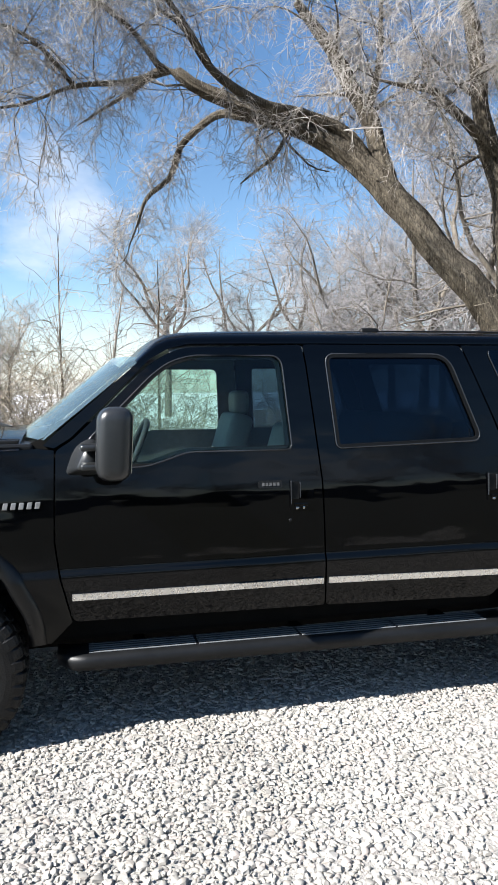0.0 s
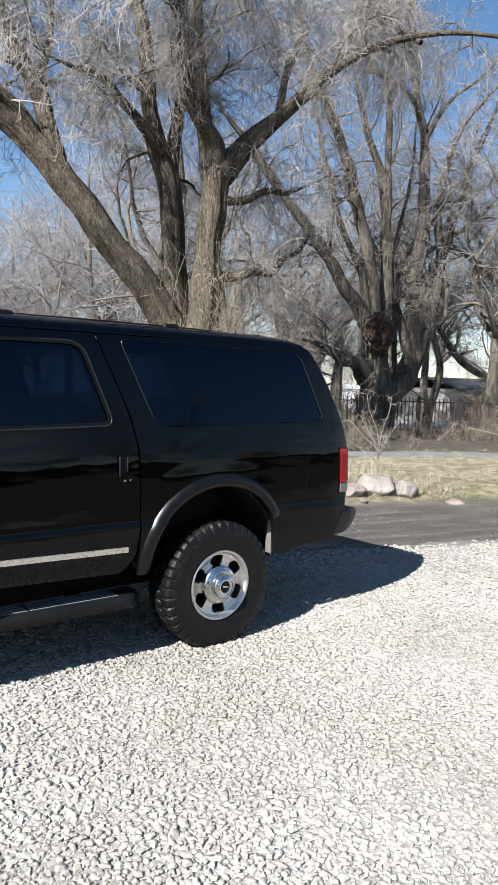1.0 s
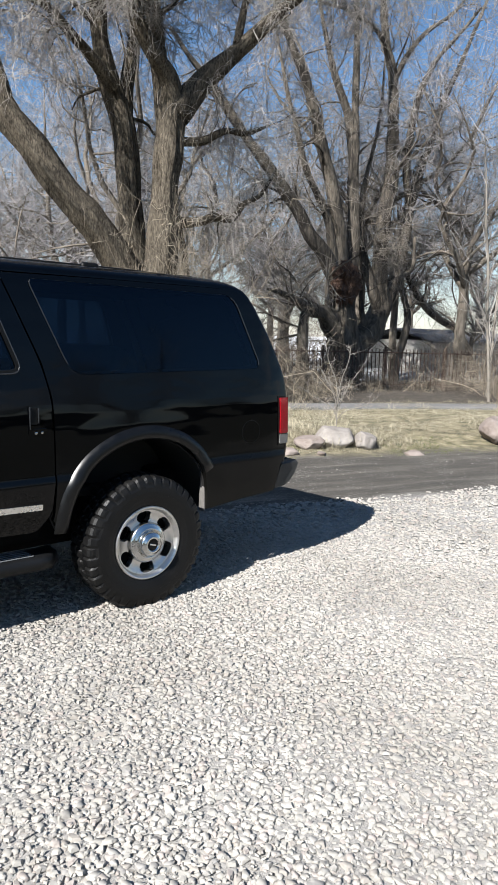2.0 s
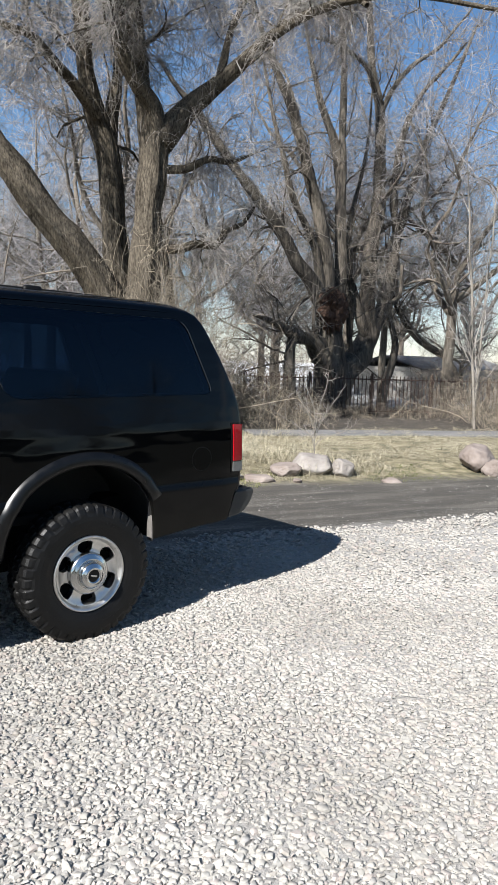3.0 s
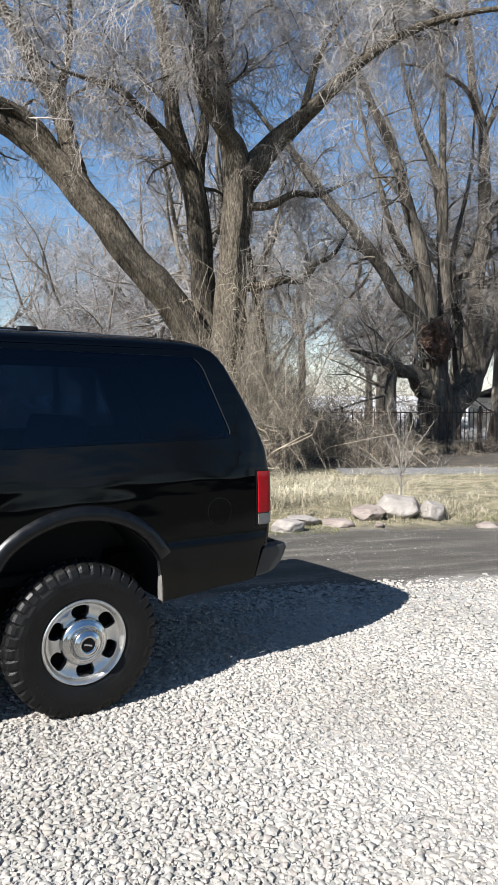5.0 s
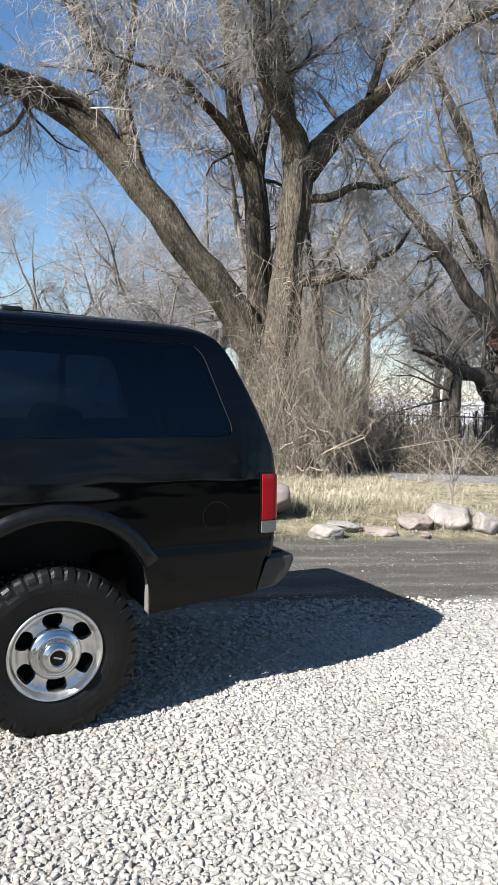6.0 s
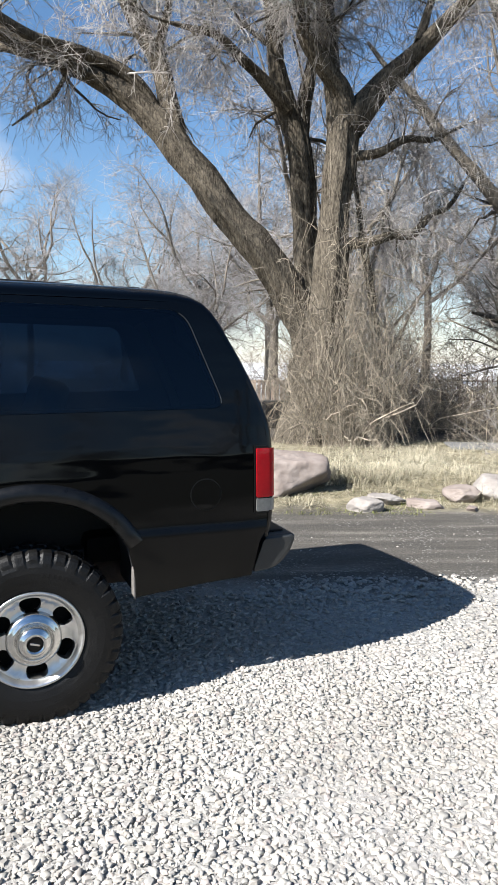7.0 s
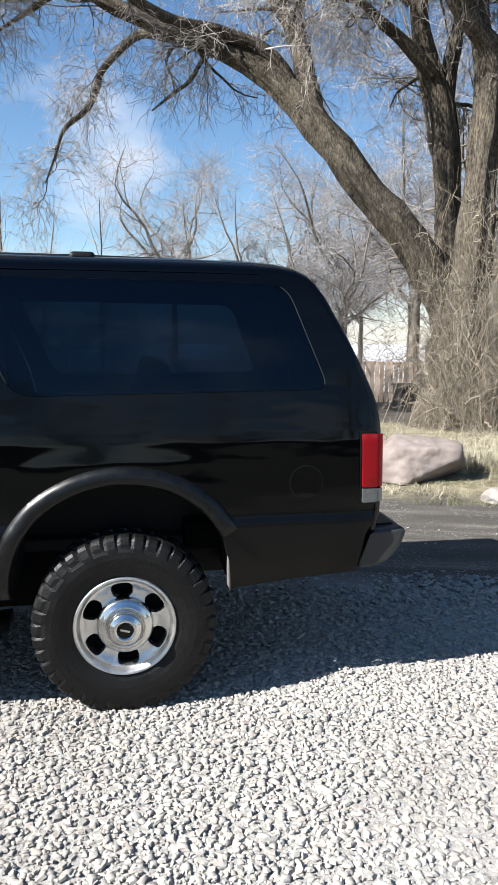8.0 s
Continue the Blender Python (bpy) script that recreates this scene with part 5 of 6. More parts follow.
# wheels
def build_wheel():
    w = part("wheel", bmesh.new(), None, car)
    yw = 3.485
    # one moulded ring: blocks stand round the tread in three rows and wrap over the shoulder
    lugs, per = 40, 5
    prof = [(0.214, 0.035), (0.222, 0.022), (0.245, 0.012), (0.275, 0.004), (0.31, 0.0), (0.335, 0.002), (0.350, 0.008), (0.362, 0.014), (0.374, 0.020), (0.383, 0.030)]
    prof += [(0.386, d) for d in (0.045, 0.062, 0.080, 0.084, 0.088, 0.105, 0.122, 0.142, 0.158, 0.162, 0.166, 0.184, 0.202, 0.22)] + [(0.380, 0.235), (0.36, 0.25), (0.31, 0.262), (0.25, 0.255), (0.214, 0.24)]
    ty = bmesh.new()
    rings = []
    for r, d in prof:
        ring_ = []
        for q in range(lugs * per):
            row_ = 0 if d < 0.084 else (1 if d < 0.162 else 2)
            slot = (q + 2 * row_ + (1 if row_ == 1 and d > 0.12 else 0)) % per == 0
            odd = (q // per) % 2
            up = 0.0
            if 0.345 < r and 0.006 < d < 0.24 and d not in (0.084, 0.162) and not slot and not (odd and r < 0.355):
                up = 0.013
            a = 2 * math.pi * (q + 0.18 * math.sin(q * 2.4)) / (lugs * per)
            side_out = 0.004 if up and d < 0.03 else 0.0
            ring_.append(ty.verts.new(((r + up * min(1.0, (r - 0.345) / 0.035)) * math.cos(a), yw + d - side_out, (r + up * min(1.0, (r - 0.345) / 0.035)) * math.sin(a))))
        rings.append(ring_)
    m = lugs * per
    for ra, rb in zip(rings, rings[1:]):
        for q in range(m):
            ty.faces.new((ra[q], ra[(q + 1) % m], rb[(q + 1) % m], rb[q]))
    # raised sidewall lettering, unreadable: short bars along two arcs
    for a0 in (0.9, 3.6, 4.9):
        for q in range(7):
            aa = a0 + q * 0.075
            vs = [ty.verts.new((r * math.cos(b), yw + 0.0005 + dd, r * math.sin(b))) for dd in (0.003, -0.0008) for r, b in ((0.296, aa), (0.296, aa + 0.036), (0.312, aa + 0.042), (0.312, aa + 0.006))]
            for c in ((4, 5, 6, 7), (0, 1, 5, 4), (1, 2, 6, 5), (2, 3, 7, 6), (3, 0, 4, 7)):
                ty.faces.new([vs[i] for i in c])
    bmesh.ops.recalc_face_normals(ty, faces=ty.faces[:])
    tyre = part("tyre", ty, M_TYRE, w)
    rim = part("rim", lathe([(0.200, 0.20), (0.205, 0.05), (0.214, 0.030), (0.228, 0.028), (0.2285, 0.018), (0.224, 0.013), (0.217, 0.014), (0.210, 0.024), (0.203, 0.036), (0.196, 0.046)], yw, 0, 0, 72), M_ALLOY, w, smooth=True)
    rim.data.transform(Matrix.Diagonal((0.972, 1, 0.972, 1)))
    n = 72
    outer = [(0.1935 * math.cos(2 * math.pi * i / n), 0.1935 * math.sin(2 * math.pi * i / n)) for i in range(n)]
    inner = [(0.06 * math.cos(2 * math.pi * i / 36), 0.06 * math.sin(2 * math.pi * i / 36)) for i in range(36)]
    slots = []
    for k in range(6):
        a = math.radians(90 + 60 * k)
        u, t = Vector((math.cos(a), math.sin(a))), Vector((-math.sin(a), math.cos(a)))
        pts = []
        for i in range(18):
            b = 2 * math.pi * i / 18
            p = u * (0.153 + 0.036 * math.copysign(abs(math.sin(b)) ** 0.7, math.sin(b))) + t * (0.047 * math.copysign(abs(math.cos(b)) ** 0.75, math.cos(b))) * (1.0 + 0.10 * math.sin(b))
            pts.append((p.x, p.y))
        slots.append(pts)

    def dish(x, z):
        r = math.hypot(x, z)
        return yw + 0.040 + float(np.interp(r, [0, 0.075, 0.095, 0.115, 0.14, 0.165, 0.182, 0.2], [0.006, 0.006, 0.008, 0.012, 0.020, 0.016, 0.004, 0.0]))

    face = part("rim_face", sheet([outer, inner, *slots], dish, 0.045, frange(-0.19, 0.19, 0.02), frange(-0.19, 0.19, 0.02)), M_ALLOY, w)
    part("brake_disc", lathe([(0.0, 0.125), (0.12, 0.12), (0.19, 0.12), (0.192, 0.16)], yw, 0, 0, 40), M_UNDER, w)
    cap = part("hub_cap", lathe([(0.0, -0.028), (0.036, -0.028), (0.038, -0.035), (0.050, -0.035), (0.053, -0.029), (0.064, -0.026), (0.070, -0.020), (0.074, -0.006), (0.076, 0.008), (0.080, 0.010), (0.083, 0.004), (0.092, 0.004), (0.096, 0.010), (0.106, 0.013), (0.116, 0.019), (0.122, 0.030), (0.124, 0.085)], yw, 0, 0, 48), M_CHROME, w, smooth=True)
    el = bmesh.new()
    bmesh.ops.create_circle(el, cap_ends=True, segments=28, radius=1, matrix=Matrix.Translation((0, yw - 0.0312, 0)) @ Matrix.Rotation(math.radians(-20), 4, "Y") @ Matrix.Diagonal((0.033, 1, 0.033, 1)) @ Matrix.Rotation(math.pi / 2, 4, "X"))
    part("cap_badge", el, M_BLACK, w)
    bar = bmesh.new()
    box(bar, -0.021, 0.021, yw - 0.0336, yw - 0.0314, -0.005, 0.005, 0.0008, 1)
    bmesh.ops.rotate(bar, verts=bar.verts[:], cent=(0, 0, 0), matrix=Matrix.Rotation(math.radians(20), 3, "Y"))
    part("badge_mark", bar, M_CHROME, w)
    return w


wheel = build_wheel()


def set_wheel(w, m):
    w.matrix_basis = m


for x, far, spin in ((HUB_X - BASE, False, 17), (HUB_X, True, 40), (HUB_X - BASE, True, 5)):
    made = {}
    for o in (wheel, *wheel.children_recursive):
        made[o] = o.copy()
        scene.collection.objects.link(made[o])
        made[o].parent = made.get(o.parent, o.parent)
        made[o].matrix_parent_inverse = o.matrix_parent_inverse
    mt = Matrix.Translation((x, 0, HUB_Z))
    if far:
        mt = Matrix.Translation((x, 2 * YC, HUB_Z)) @ Matrix.Rotation(math.pi, 4, "Z")
    set_wheel(made[wheel], mt @ Matrix.Rotation(math.radians(spin), 4, "Y"))
set_wheel(wheel, Matrix.Translation((HUB_X, 0, HUB_Z)) @ Matrix.Rotation(math.radians(-4), 4, "Y"))

# bright moulding along the doors
for x0, x1, z0, z1, ds in ((0.200, 1.437, 0.674, 0.668, fd), (1.465, 2.425, 0.668, 0.645, rd)):
    h = 0.015
    both("side_moulding", [[(x0, z0 - h), (x1, z1 - h), (x1, z1 + h), (x0, z0 + h)]], proud(0.012), M_STRIPE, ds[0], ds[1], 0.014, "bright metal strip", cuts=False)


# door handles, keypad, fuel flap, lamps, badge
def handle(x0, parent, s):
    z0, z1, w = 1.035, 1.187, 0.128
    plate = part("handle_bezel", sheet([rounded([(x0, z0), (x0 + w, z0), (x0 + w, z1), (x0, z1)], 0.012, 3)], proud(0.004), 0.006, (), (), s, YC), M_PAINT, parent)
    # a flat black sheet takes the place of the shaded hollow
    part("handle_cup", sheet([rounded([(x0 + 0.012, z0 + 0.055), (x0 + 0.05, z0 + 0.055), (x0 + 0.05, z1 - 0.01), (x0 + 0.012, z1 - 0.01)], 0.008, 3)], proud(0.006), 0.003, (), (), s, YC), M_BLACK, plate)
    # the two thin upright grey strips stand in for glints on the handle
    for a, b, c, d, mt in ((0.006, 0.0085, z0 + 0.03, z1 - 0.004, M_EDGE_GLINT), (0.053, 0.0555, z0 + 0.06, z1 - 0.012, M_EDGE_GLINT), (0.022, 0.095, z0 + 0.018, z0 + 0.034, M_PAINT), (0.03, 0.046, z0 + 0.004, z0 + 0.016, M_CHROME), (0.066, 0.078, z0 + 0.005, z0 + 0.017, M_CHROME)):
        bm = bmesh.new()
        y = flank(x0, 1.1) - 0.012
        box(bm, x0 + a, x0 + b, y, y + 0.014, c, d, 0.003, 2)
        if s < 0:
            bmesh.ops.mirror(bm, geom=bm.verts[:] + bm.edges[:] + bm.faces[:], matrix=Matrix.Translation((0, -YC, 0)), axis="Y")
        part("handle_lever" if mt is M_PAINT else ("handle_frame" if mt is M_EDGE_GLINT else "handle_edge"), bm, mt, plate)


handle(1.262, fd[0], 1)
handle(2.357, rd[0], 1)
kp = part("door_keypad", sheet([rounded([(1.104, 1.150), (1.226, 1.150), (1.226, 1.184), (1.104, 1.184)], 0.008, 3)], proud(0.004), 0.006), M_PLASTIC, fd[0])
for k in range(5):
    x = 1.121 + k * 0.019
    part("key_button", sheet([rounded([(x, 1.160), (x + 0.013, 1.160), (x + 0.013, 1.175), (x, 1.175)], 0.002, 2)], proud(0.0065), 0.003), M_KEYS, kp)
part("door_lock", lathe([(0.0, -0.004), (0.007, -0.004), (0.009, -0.001)], flank(1.25, 0.985), 1.265, 0.985, 16), M_PLASTIC, fd[0], smooth=True)
circ = [(3.872 + 0.078 * math.cos(2 * math.pi * i / 40), 0.952 + 0.078 * math.sin(2 * math.pi * i / 40)) for i in range(40)]
part("fuel_flap_gap", sheet([circ, inset(circ, 0.006)], proud(0.0012), 0.002), M_BLACK, qp[0])
fl = part("fuel_flap", sheet([inset(circ, 0.006)], proud(0.0035), 0.004), M_PAINT, qp[0])
for s, k in ((1, 0), (-1, 1)):
    tl = part("tail_lamp", sheet([rounded([(4.122, 0.842), (4.207, 0.838), (4.205, 1.172), (4.120, 1.176)], 0.008, 3)], proud(0.006), 0.012, frange(0.85, 1.15, 0.05), CUT_R[-7:], s, YC), M_BLACK, qp[k], "red tail lamp with a clear lower lens")
    part("red_lens", sheet([rounded([(4.132, 0.922), (4.205, 0.920), (4.203, 1.162), (4.130, 1.164)], 0.006, 3)], proud(0.012), 0.010, frange(0.93, 1.16, 0.03), CUT_R[-7:], s, YC), M_RED, tl)
    part("clear_lens", sheet([rounded([(4.132, 0.852), (4.205, 0.850), (4.205, 0.914), (4.132, 0.916)], 0.006, 3)], proud(0.012), 0.010, (), CUT_R[-7:], s, YC), M_CLEAR, tl)
    # the same lamp round the corner, on the back
    for z0, z1, mt, nm in ((0.922, 1.162, M_RED, "red_lens"), (0.852, 0.914, M_CLEAR, "clear_lens")):
        r = 0.036
        rws = []
        for z in (z0, z1):
            ys = flank(4.203, z)
            rws.append([(4.205 + r * math.sin(a), (ys - 0.008 + r * 0.9 * (1 - math.cos(a))) if s > 0 else 2 * YC - (ys - 0.008 + r * 0.9 * (1 - math.cos(a))), z) for a in [math.pi / 2 * q / 8 for q in range(9)]])
        part(nm, loft(rws), mt, tl, smooth=True)
for k in range(9):
    x = -0.238 + k * 0.0355
    bm = bmesh.new()
    y = flank(x, 1.11)
    box(bm, x, x + 0.022, y - 0.006, y + 0.002, 1.099, 1.130, 0.003, 2)
    for v in bm.verts:
        v.co.x += 0.22 * (v.co.z - 1.115)
    part("name_badge_mark", bm, M_BADGE, fe[0])

# running boards
def running_board(s):
    x0, x1 = 0.12, 2.56
    rws = []
    prof = [(0.0, 0.0), (0.0, 0.045), (0.012, 0.062), (0.03, 0.070), (0.15, 0.074), (0.19, 0.070), (0.20, 0.05), (0.20, 0.0)]
    n = 34
    for k in range(n + 1):
        u = k / n
        x = x0 + (x1 - x0) * u
        e = min(u, 1 - u) * (x1 - x0)
        turn = (1 - math.sqrt(max(0.0, 1 - (1 - min(e / 0.14, 1)) ** 2))) * 0.10
        zz = 0.312 - 0.018 * u
        rws.append([(x, 3.548 + max(turn, 0) + o * (1 - turn * 3.0), zz + (h - 0.035) * (1 - turn * 2.5) + 0.035) for o, h in prof])
    bm = loft(rws, closed=True)
    bm.verts.ensure_lookup_table()
    m = len(prof)
    bm.faces.new([bm.verts[i] for i in range(m)])
    bm.faces.new([bm.verts[i + m * n] for i in range(m - 1, -1, -1)])
    bmesh.ops.recalc_face_normals(bm, faces=bm.faces[:])
    pieces = [(bm, "running_board", M_PLASTIC, None)]
    for k in range(4):
        a, b = 0.27 + k * 0.535, 0.27 + k * 0.535 + 0.52
        for q in range(5):
            bm = bmesh.new()
            z = 0.312 - 0.018 * ((a + b) / 2 - x0) / (x1 - x0) + 0.0715
            box(bm, a, b, 3.584 + q * 0.030, 3.594 + q * 0.030, z, z + 0.0045, 0.001, 1)
            tilt = Matrix.Rotation(math.atan(0.018 / (x1 - x0)), 3, "Y")
            bmesh.ops.rotate(bm, verts=bm.verts[:], cent=((a + b) / 2, 3.5, z), matrix=tilt)
            pieces.append((bm, "tread_strip", M_BOARD, 0))
    for x in (0.5, 1.35, 2.2):
        bm = bmesh.new()
        box(bm, x, x + 0.06, 3.70, 3.90, 0.30, 0.35, 0.008)
        pieces.append((bm, "bracket", M_UNDER, 0))
    board = None
    for bm, nm, mt, par in pieces:
        if s < 0:
            bmesh.ops.mirror(bm, geom=bm.verts[:] + bm.edges[:] + bm.faces[:], matrix=Matrix.Translation((0, -YC, 0)), axis="Y")
        o = part(nm, bm, mt, car if par is None else board, smooth=par is None)
        board = board or o
    return board


running_board(1)

# door mirror
mir = bmesh.new()
box(mir, 0.342, 0.472, 3.22, 3.45, 1.245, 1.565, 0.06, 5)
for v in mir.verts:
    v.co.x += 0.05 * (v.co.z - 1.40)
    if v.co.x < 0.40:
        v.co.x -= 0.03 * math.cos((v.co.z - 1.405) * 8)
mirror = part("door_mirror", mir, M_MIRROR, fd[0], "large dark grey plastic towing mirror", smooth=True)
bm = bmesh.new()
box(bm, 0.471, 0.475, 3.25, 3.42, 1.28, 1.53, 0.001, 1)
for v in bm.verts:
    v.co.x += 0.05 * (v.co.z - 1.40)
part("mirror_glass", bm, M_CHROME, mirror)
base = []
for k in range(7):
    u = k / 6
    y = flank(0.25, 1.33) - 0.10 * u
    s_ = 1 - 0.45 * u
    cx, cz = 0.255 + 0.03 * u, 1.325
    base.append([(cx + dx * s_, y, cz + dz * s_) for dx, dz in rounded([(-0.085, -0.085), (0.10, -0.085), (0.11, 0.02), (0.06, 0.10), (-0.02, 0.06)], 0.04, 4)])
bm = loft(base, closed=True)
bm.verts.ensure_lookup_table()
nb = len(base[0])
bm.faces.new([bm.verts[i + nb * 6] for i in range(nb)])
bmesh.ops.recalc_face_normals(bm, faces=bm.faces[:])
part("mirror_base", bm, M_MIRROR, mirror, smooth=True)
for z in (1.30, 1.385):
    bm = bmesh.new()
    box(bm, 0.255, 0.345, 3.34, 3.47, z - 0.014, z + 0.014, 0.010, 2)
    part("mirror_arm", bm, M_MIRROR, mirror, smooth=True)

# roof rack
for s in (1, -1):
    pts = [(1.55, 1.932, 0.007), (1.70, 1.946, 0.009), (2.4, 1.952, 0.009), (3.1, 1.947, 0.009), (3.52, 1.932, 0.009), (3.66, 1.915, 0.007)]
    y = 3.90 if s > 0 else 2 * YC - 3.90
    p = smooth_path([(x, y, z, r) for x, z, r in pts], 40)
    v, f = tubes(p[None, :, :3], p[None, :, 3], 8)
    rail = part("roof_rail", mesh_np("rail", v, f), M_BLACK, roof, smooth=True)
    for x in (1.835, 2.905, 3.58):
        bm = bmesh.new()
        box(bm, x - 0.058, x + 0.058, y - 0.022, y + 0.022, 1.920, 1.972 if x < 3.5 else 1.945, 0.025, 5)
        part("rail_foot", bm, M_BLACK, roof, smooth=True)

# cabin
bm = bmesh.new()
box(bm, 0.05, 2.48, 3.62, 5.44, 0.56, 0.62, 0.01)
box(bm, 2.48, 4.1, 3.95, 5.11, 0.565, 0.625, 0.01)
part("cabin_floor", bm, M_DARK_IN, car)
bm = bmesh.new()
box(bm, 0.02, 0.40, 3.66, 5.40, 0.95, 1.34, 0.07, 4)
dash = part("dashboard", bm, M_TRIM_IN, car, smooth=True)


def seat(x, y, w, material, head=True, h=0.56):
    """A seat as a part of the vehicle: cushion, backrest and head restraint."""
    bm = bmesh.new()
    box(bm, x - 0.25, x + 0.28, y - w / 2, y + w / 2, 0.80, 1.02, 0.06, 3)
    st = part("seat", bm, material, car, smooth=True)
    bm = bmesh.new()
    box(bm, -0.075, 0.075, y - w / 2, y + w / 2, 0.0, h, 0.06, 4)
    bmesh.ops.rotate(bm, verts=bm.verts[:], cent=(0, y, 0), matrix=Matrix.Rotation(math.radians(17), 3, "Y"))
    bmesh.ops.translate(bm, verts=bm.verts[:], vec=(x + 0.24, 0, 0.94))
    part("backrest", bm, material, st, smooth=True)
    if head:
        bm = bmesh.new()
        box(bm, x + 0.36, x + 0.46, y - 0.13, y + 0.13, 1.47, 1.635, 0.045, 4)
        part("head_restraint", bm, material, st, smooth=True)


seat(1.06, 4.02, 0.52, M_SEAT, False, 0.52)
seat(0.92, 5.00, 0.48, M_SEAT)
seat(1.85, 4.53, 1.5, M_SEAT, False)
seat(2.85, 4.53, 0.9, M_SEAT, False)
ring_pts = np.array([[(0.0, 0.19 * math.cos(2 * math.pi * q / 28), 0.19 * math.sin(2 * math.pi * q / 28)) for q in range(29)]])
tilt = np.array(Matrix.Rotation(math.radians(24), 3, "Y"))
ring_pts = ring_pts @ tilt.T + np.array([0.53, 4.03, 1.30])
v, f = tubes(ring_pts, np.full((1, 29), 0.016), 8)
part("steering_wheel", mesh_np("steering_wheel", v, f), M_DARK_IN, dash, smooth=True)
bm2 = bmesh.new()
box(bm2, 0.47, 0.52, 3.90, 4.16, 1.23, 1.34, 0.02, 3)
part("steering_hub", bm2, M_SEAT, dash, smooth=True)

# ---- verge: boulders, stones, grass, brush ----


def boulder(name, at, size, seed, label, turn=0.0, flat=0.8, rock=None, faces=()):
    """A worn boulder: a ball cut by slanted planes whose edges are rounded off, then roughened; size is its true extent, a part of it in the ground."""
    rng = random.Random(seed)
    bm = bmesh.new()
    bmesh.ops.create_icosphere(bm, subdivisions=5, radius=1.0)
    planes = []
    for k in range(9):
        d = Vector((rng.uniform(-1, 1), rng.uniform(-1, 1), rng.uniform(-0.6, 0.8))).normalized()
        planes.append((d, rng.uniform(0.55, 0.85)))
    planes.append((Vector((rng.uniform(-0.25, 0.25), rng.uniform(-0.3, 0.1), 1)).normalized(), flat * 0.75))
    if faces:
        planes = [(Vector(d).normalized(), h) for d, h in faces]
    for v in bm.verts:
        n = v.co.normalized()
        # a soft least distance over the planes keeps the edges round
        t = 1.0 + sum(max(0.0, n.dot(d) / h) ** 20 for d, h in planes)
        q = n * t ** (-1.0 / 20)
        v.co = q + n * (0.060 * noise.fractal(q * 1.8 + Vector((seed, 0, 0)), 1.0, 2.0, 5) + 0.022 * noise.noise(q * 7))
    lo = [min(v.co[i] for v in bm.verts) for i in range(3)]
    hi = [max(v.co[i] for v in bm.verts) for i in range(3)]
    for v in bm.verts:
        for i in range(3):
            v.co[i] = ((v.co[i] - lo[i]) / (hi[i] - lo[i]) - (0.5, 0.5, 0.125 if name == "boulder" else 0.3)[i]) * size[i]
    ob = part(name, bm, rock or M_ROCK, None, smooth=True)
    tagged(ob, label, "boulder" if name == "boulder" else "stone", "stones along the verge")
    ob.matrix_basis = pose(at[0], at[1], relief(at[0], at[1]), 0, 0, turn)
    return ob


boulder("boulder", (6.36, 8.30), (1.22, 0.72, 0.54), 4, "large flat-topped pinkish boulder on the dry verge", -14,
        faces=(((0.05, -0.15, 1), 0.50), ((1, -0.1, 0.12), 0.86), ((-0.62, -0.1, 0.75), 0.62), ((0.1, -1, 0.22), 0.62), ((0.55, -0.45, -0.75), 0.52), ((-0.5, -0.8, 0.1), 0.72), ((0.2, 1, 0.1), 0.7), ((0, 0, -1), 0.5)))
boulder("boulder", (8.62, 7.13), (0.62, 0.44, 0.33), 9, "pale rounded boulder among dry grass", -40, rock=M_ROCK_PALE,
        faces=(((0.1, -0.2, 1), 0.58), ((1, -0.2, 0.35), 0.8), ((-1, -0.2, 0.45), 0.75), ((0.25, -1, 0.35), 0.68), ((-0.5, -0.8, 0.5), 0.72), ((0.6, -0.3, 0.8), 0.74), ((0.2, 1, 0.2), 0.7)))
boulder("boulder", (8.98, 6.82), (0.36, 0.32, 0.29), 12, "pale broken boulder among dry grass", -20, rock=M_ROCK_PALE,
        faces=(((0.35, -0.2, 1), 0.6), ((1, -0.3, 0.1), 0.72), ((-1, -0.1, 0.3), 0.7), ((0.1, -1, 0.2), 0.66), ((0.7, -0.7, -0.3), 0.68), ((0.1, 1, 0.2), 0.7)))
boulder("boulder", (8.18, 7.22), (0.46, 0.34, 0.22), 15, "low grey boulder half sunk in dry grass", -50)
boulder("boulder", (11.30, 6.10), (0.72, 0.56, 0.46), 21, "large pinkish split boulder beside a slim pale tree", 15)
boulder("boulder", (11.25, 5.72), (0.5, 0.46, 0.30), 27, "pinkish boulder leaning on a larger one", 60)
boulder("stone", (6.88, 7.22), (0.42, 0.28, 0.22), 31, "pale small stone on the verge", -25, rock=M_ROCK_PALE)
boulder("stone", (7.62, 7.14), (0.44, 0.26, 0.15), 33, "grey flat stone on the verge", -34)
boulder("stone", (7.28, 7.42), (0.46, 0.30, 0.16), 35, "pale small stone in dry grass", -30, rock=M_ROCK_PALE)
boulder("stone", (9.24, 6.16), (0.30, 0.18, 0.11), 37, "flat grey stone at the lane's edge", -40)
boulder("stone", (8.02, 6.82), (0.2, 0.15, 0.10), 39, "pinkish small stone in dry grass", 70)
boulder("stone", (5.2, 9.2), (0.5, 0.4, 0.25), 40, "pinkish small stone in dry grass", 70)

# loose chips on the lane and along its edges
cx = RNG.uniform(-4, 16, 4200)
off = np.where(RNG.uniform(size=len(cx)) < 0.55, RNG.exponential(0.35, len(cx)), RNG.uniform(0, 2.7, len(cx)))
cy = LANE_AT[1] + LANE_SLOPE * (cx - LANE_AT[0]) + off
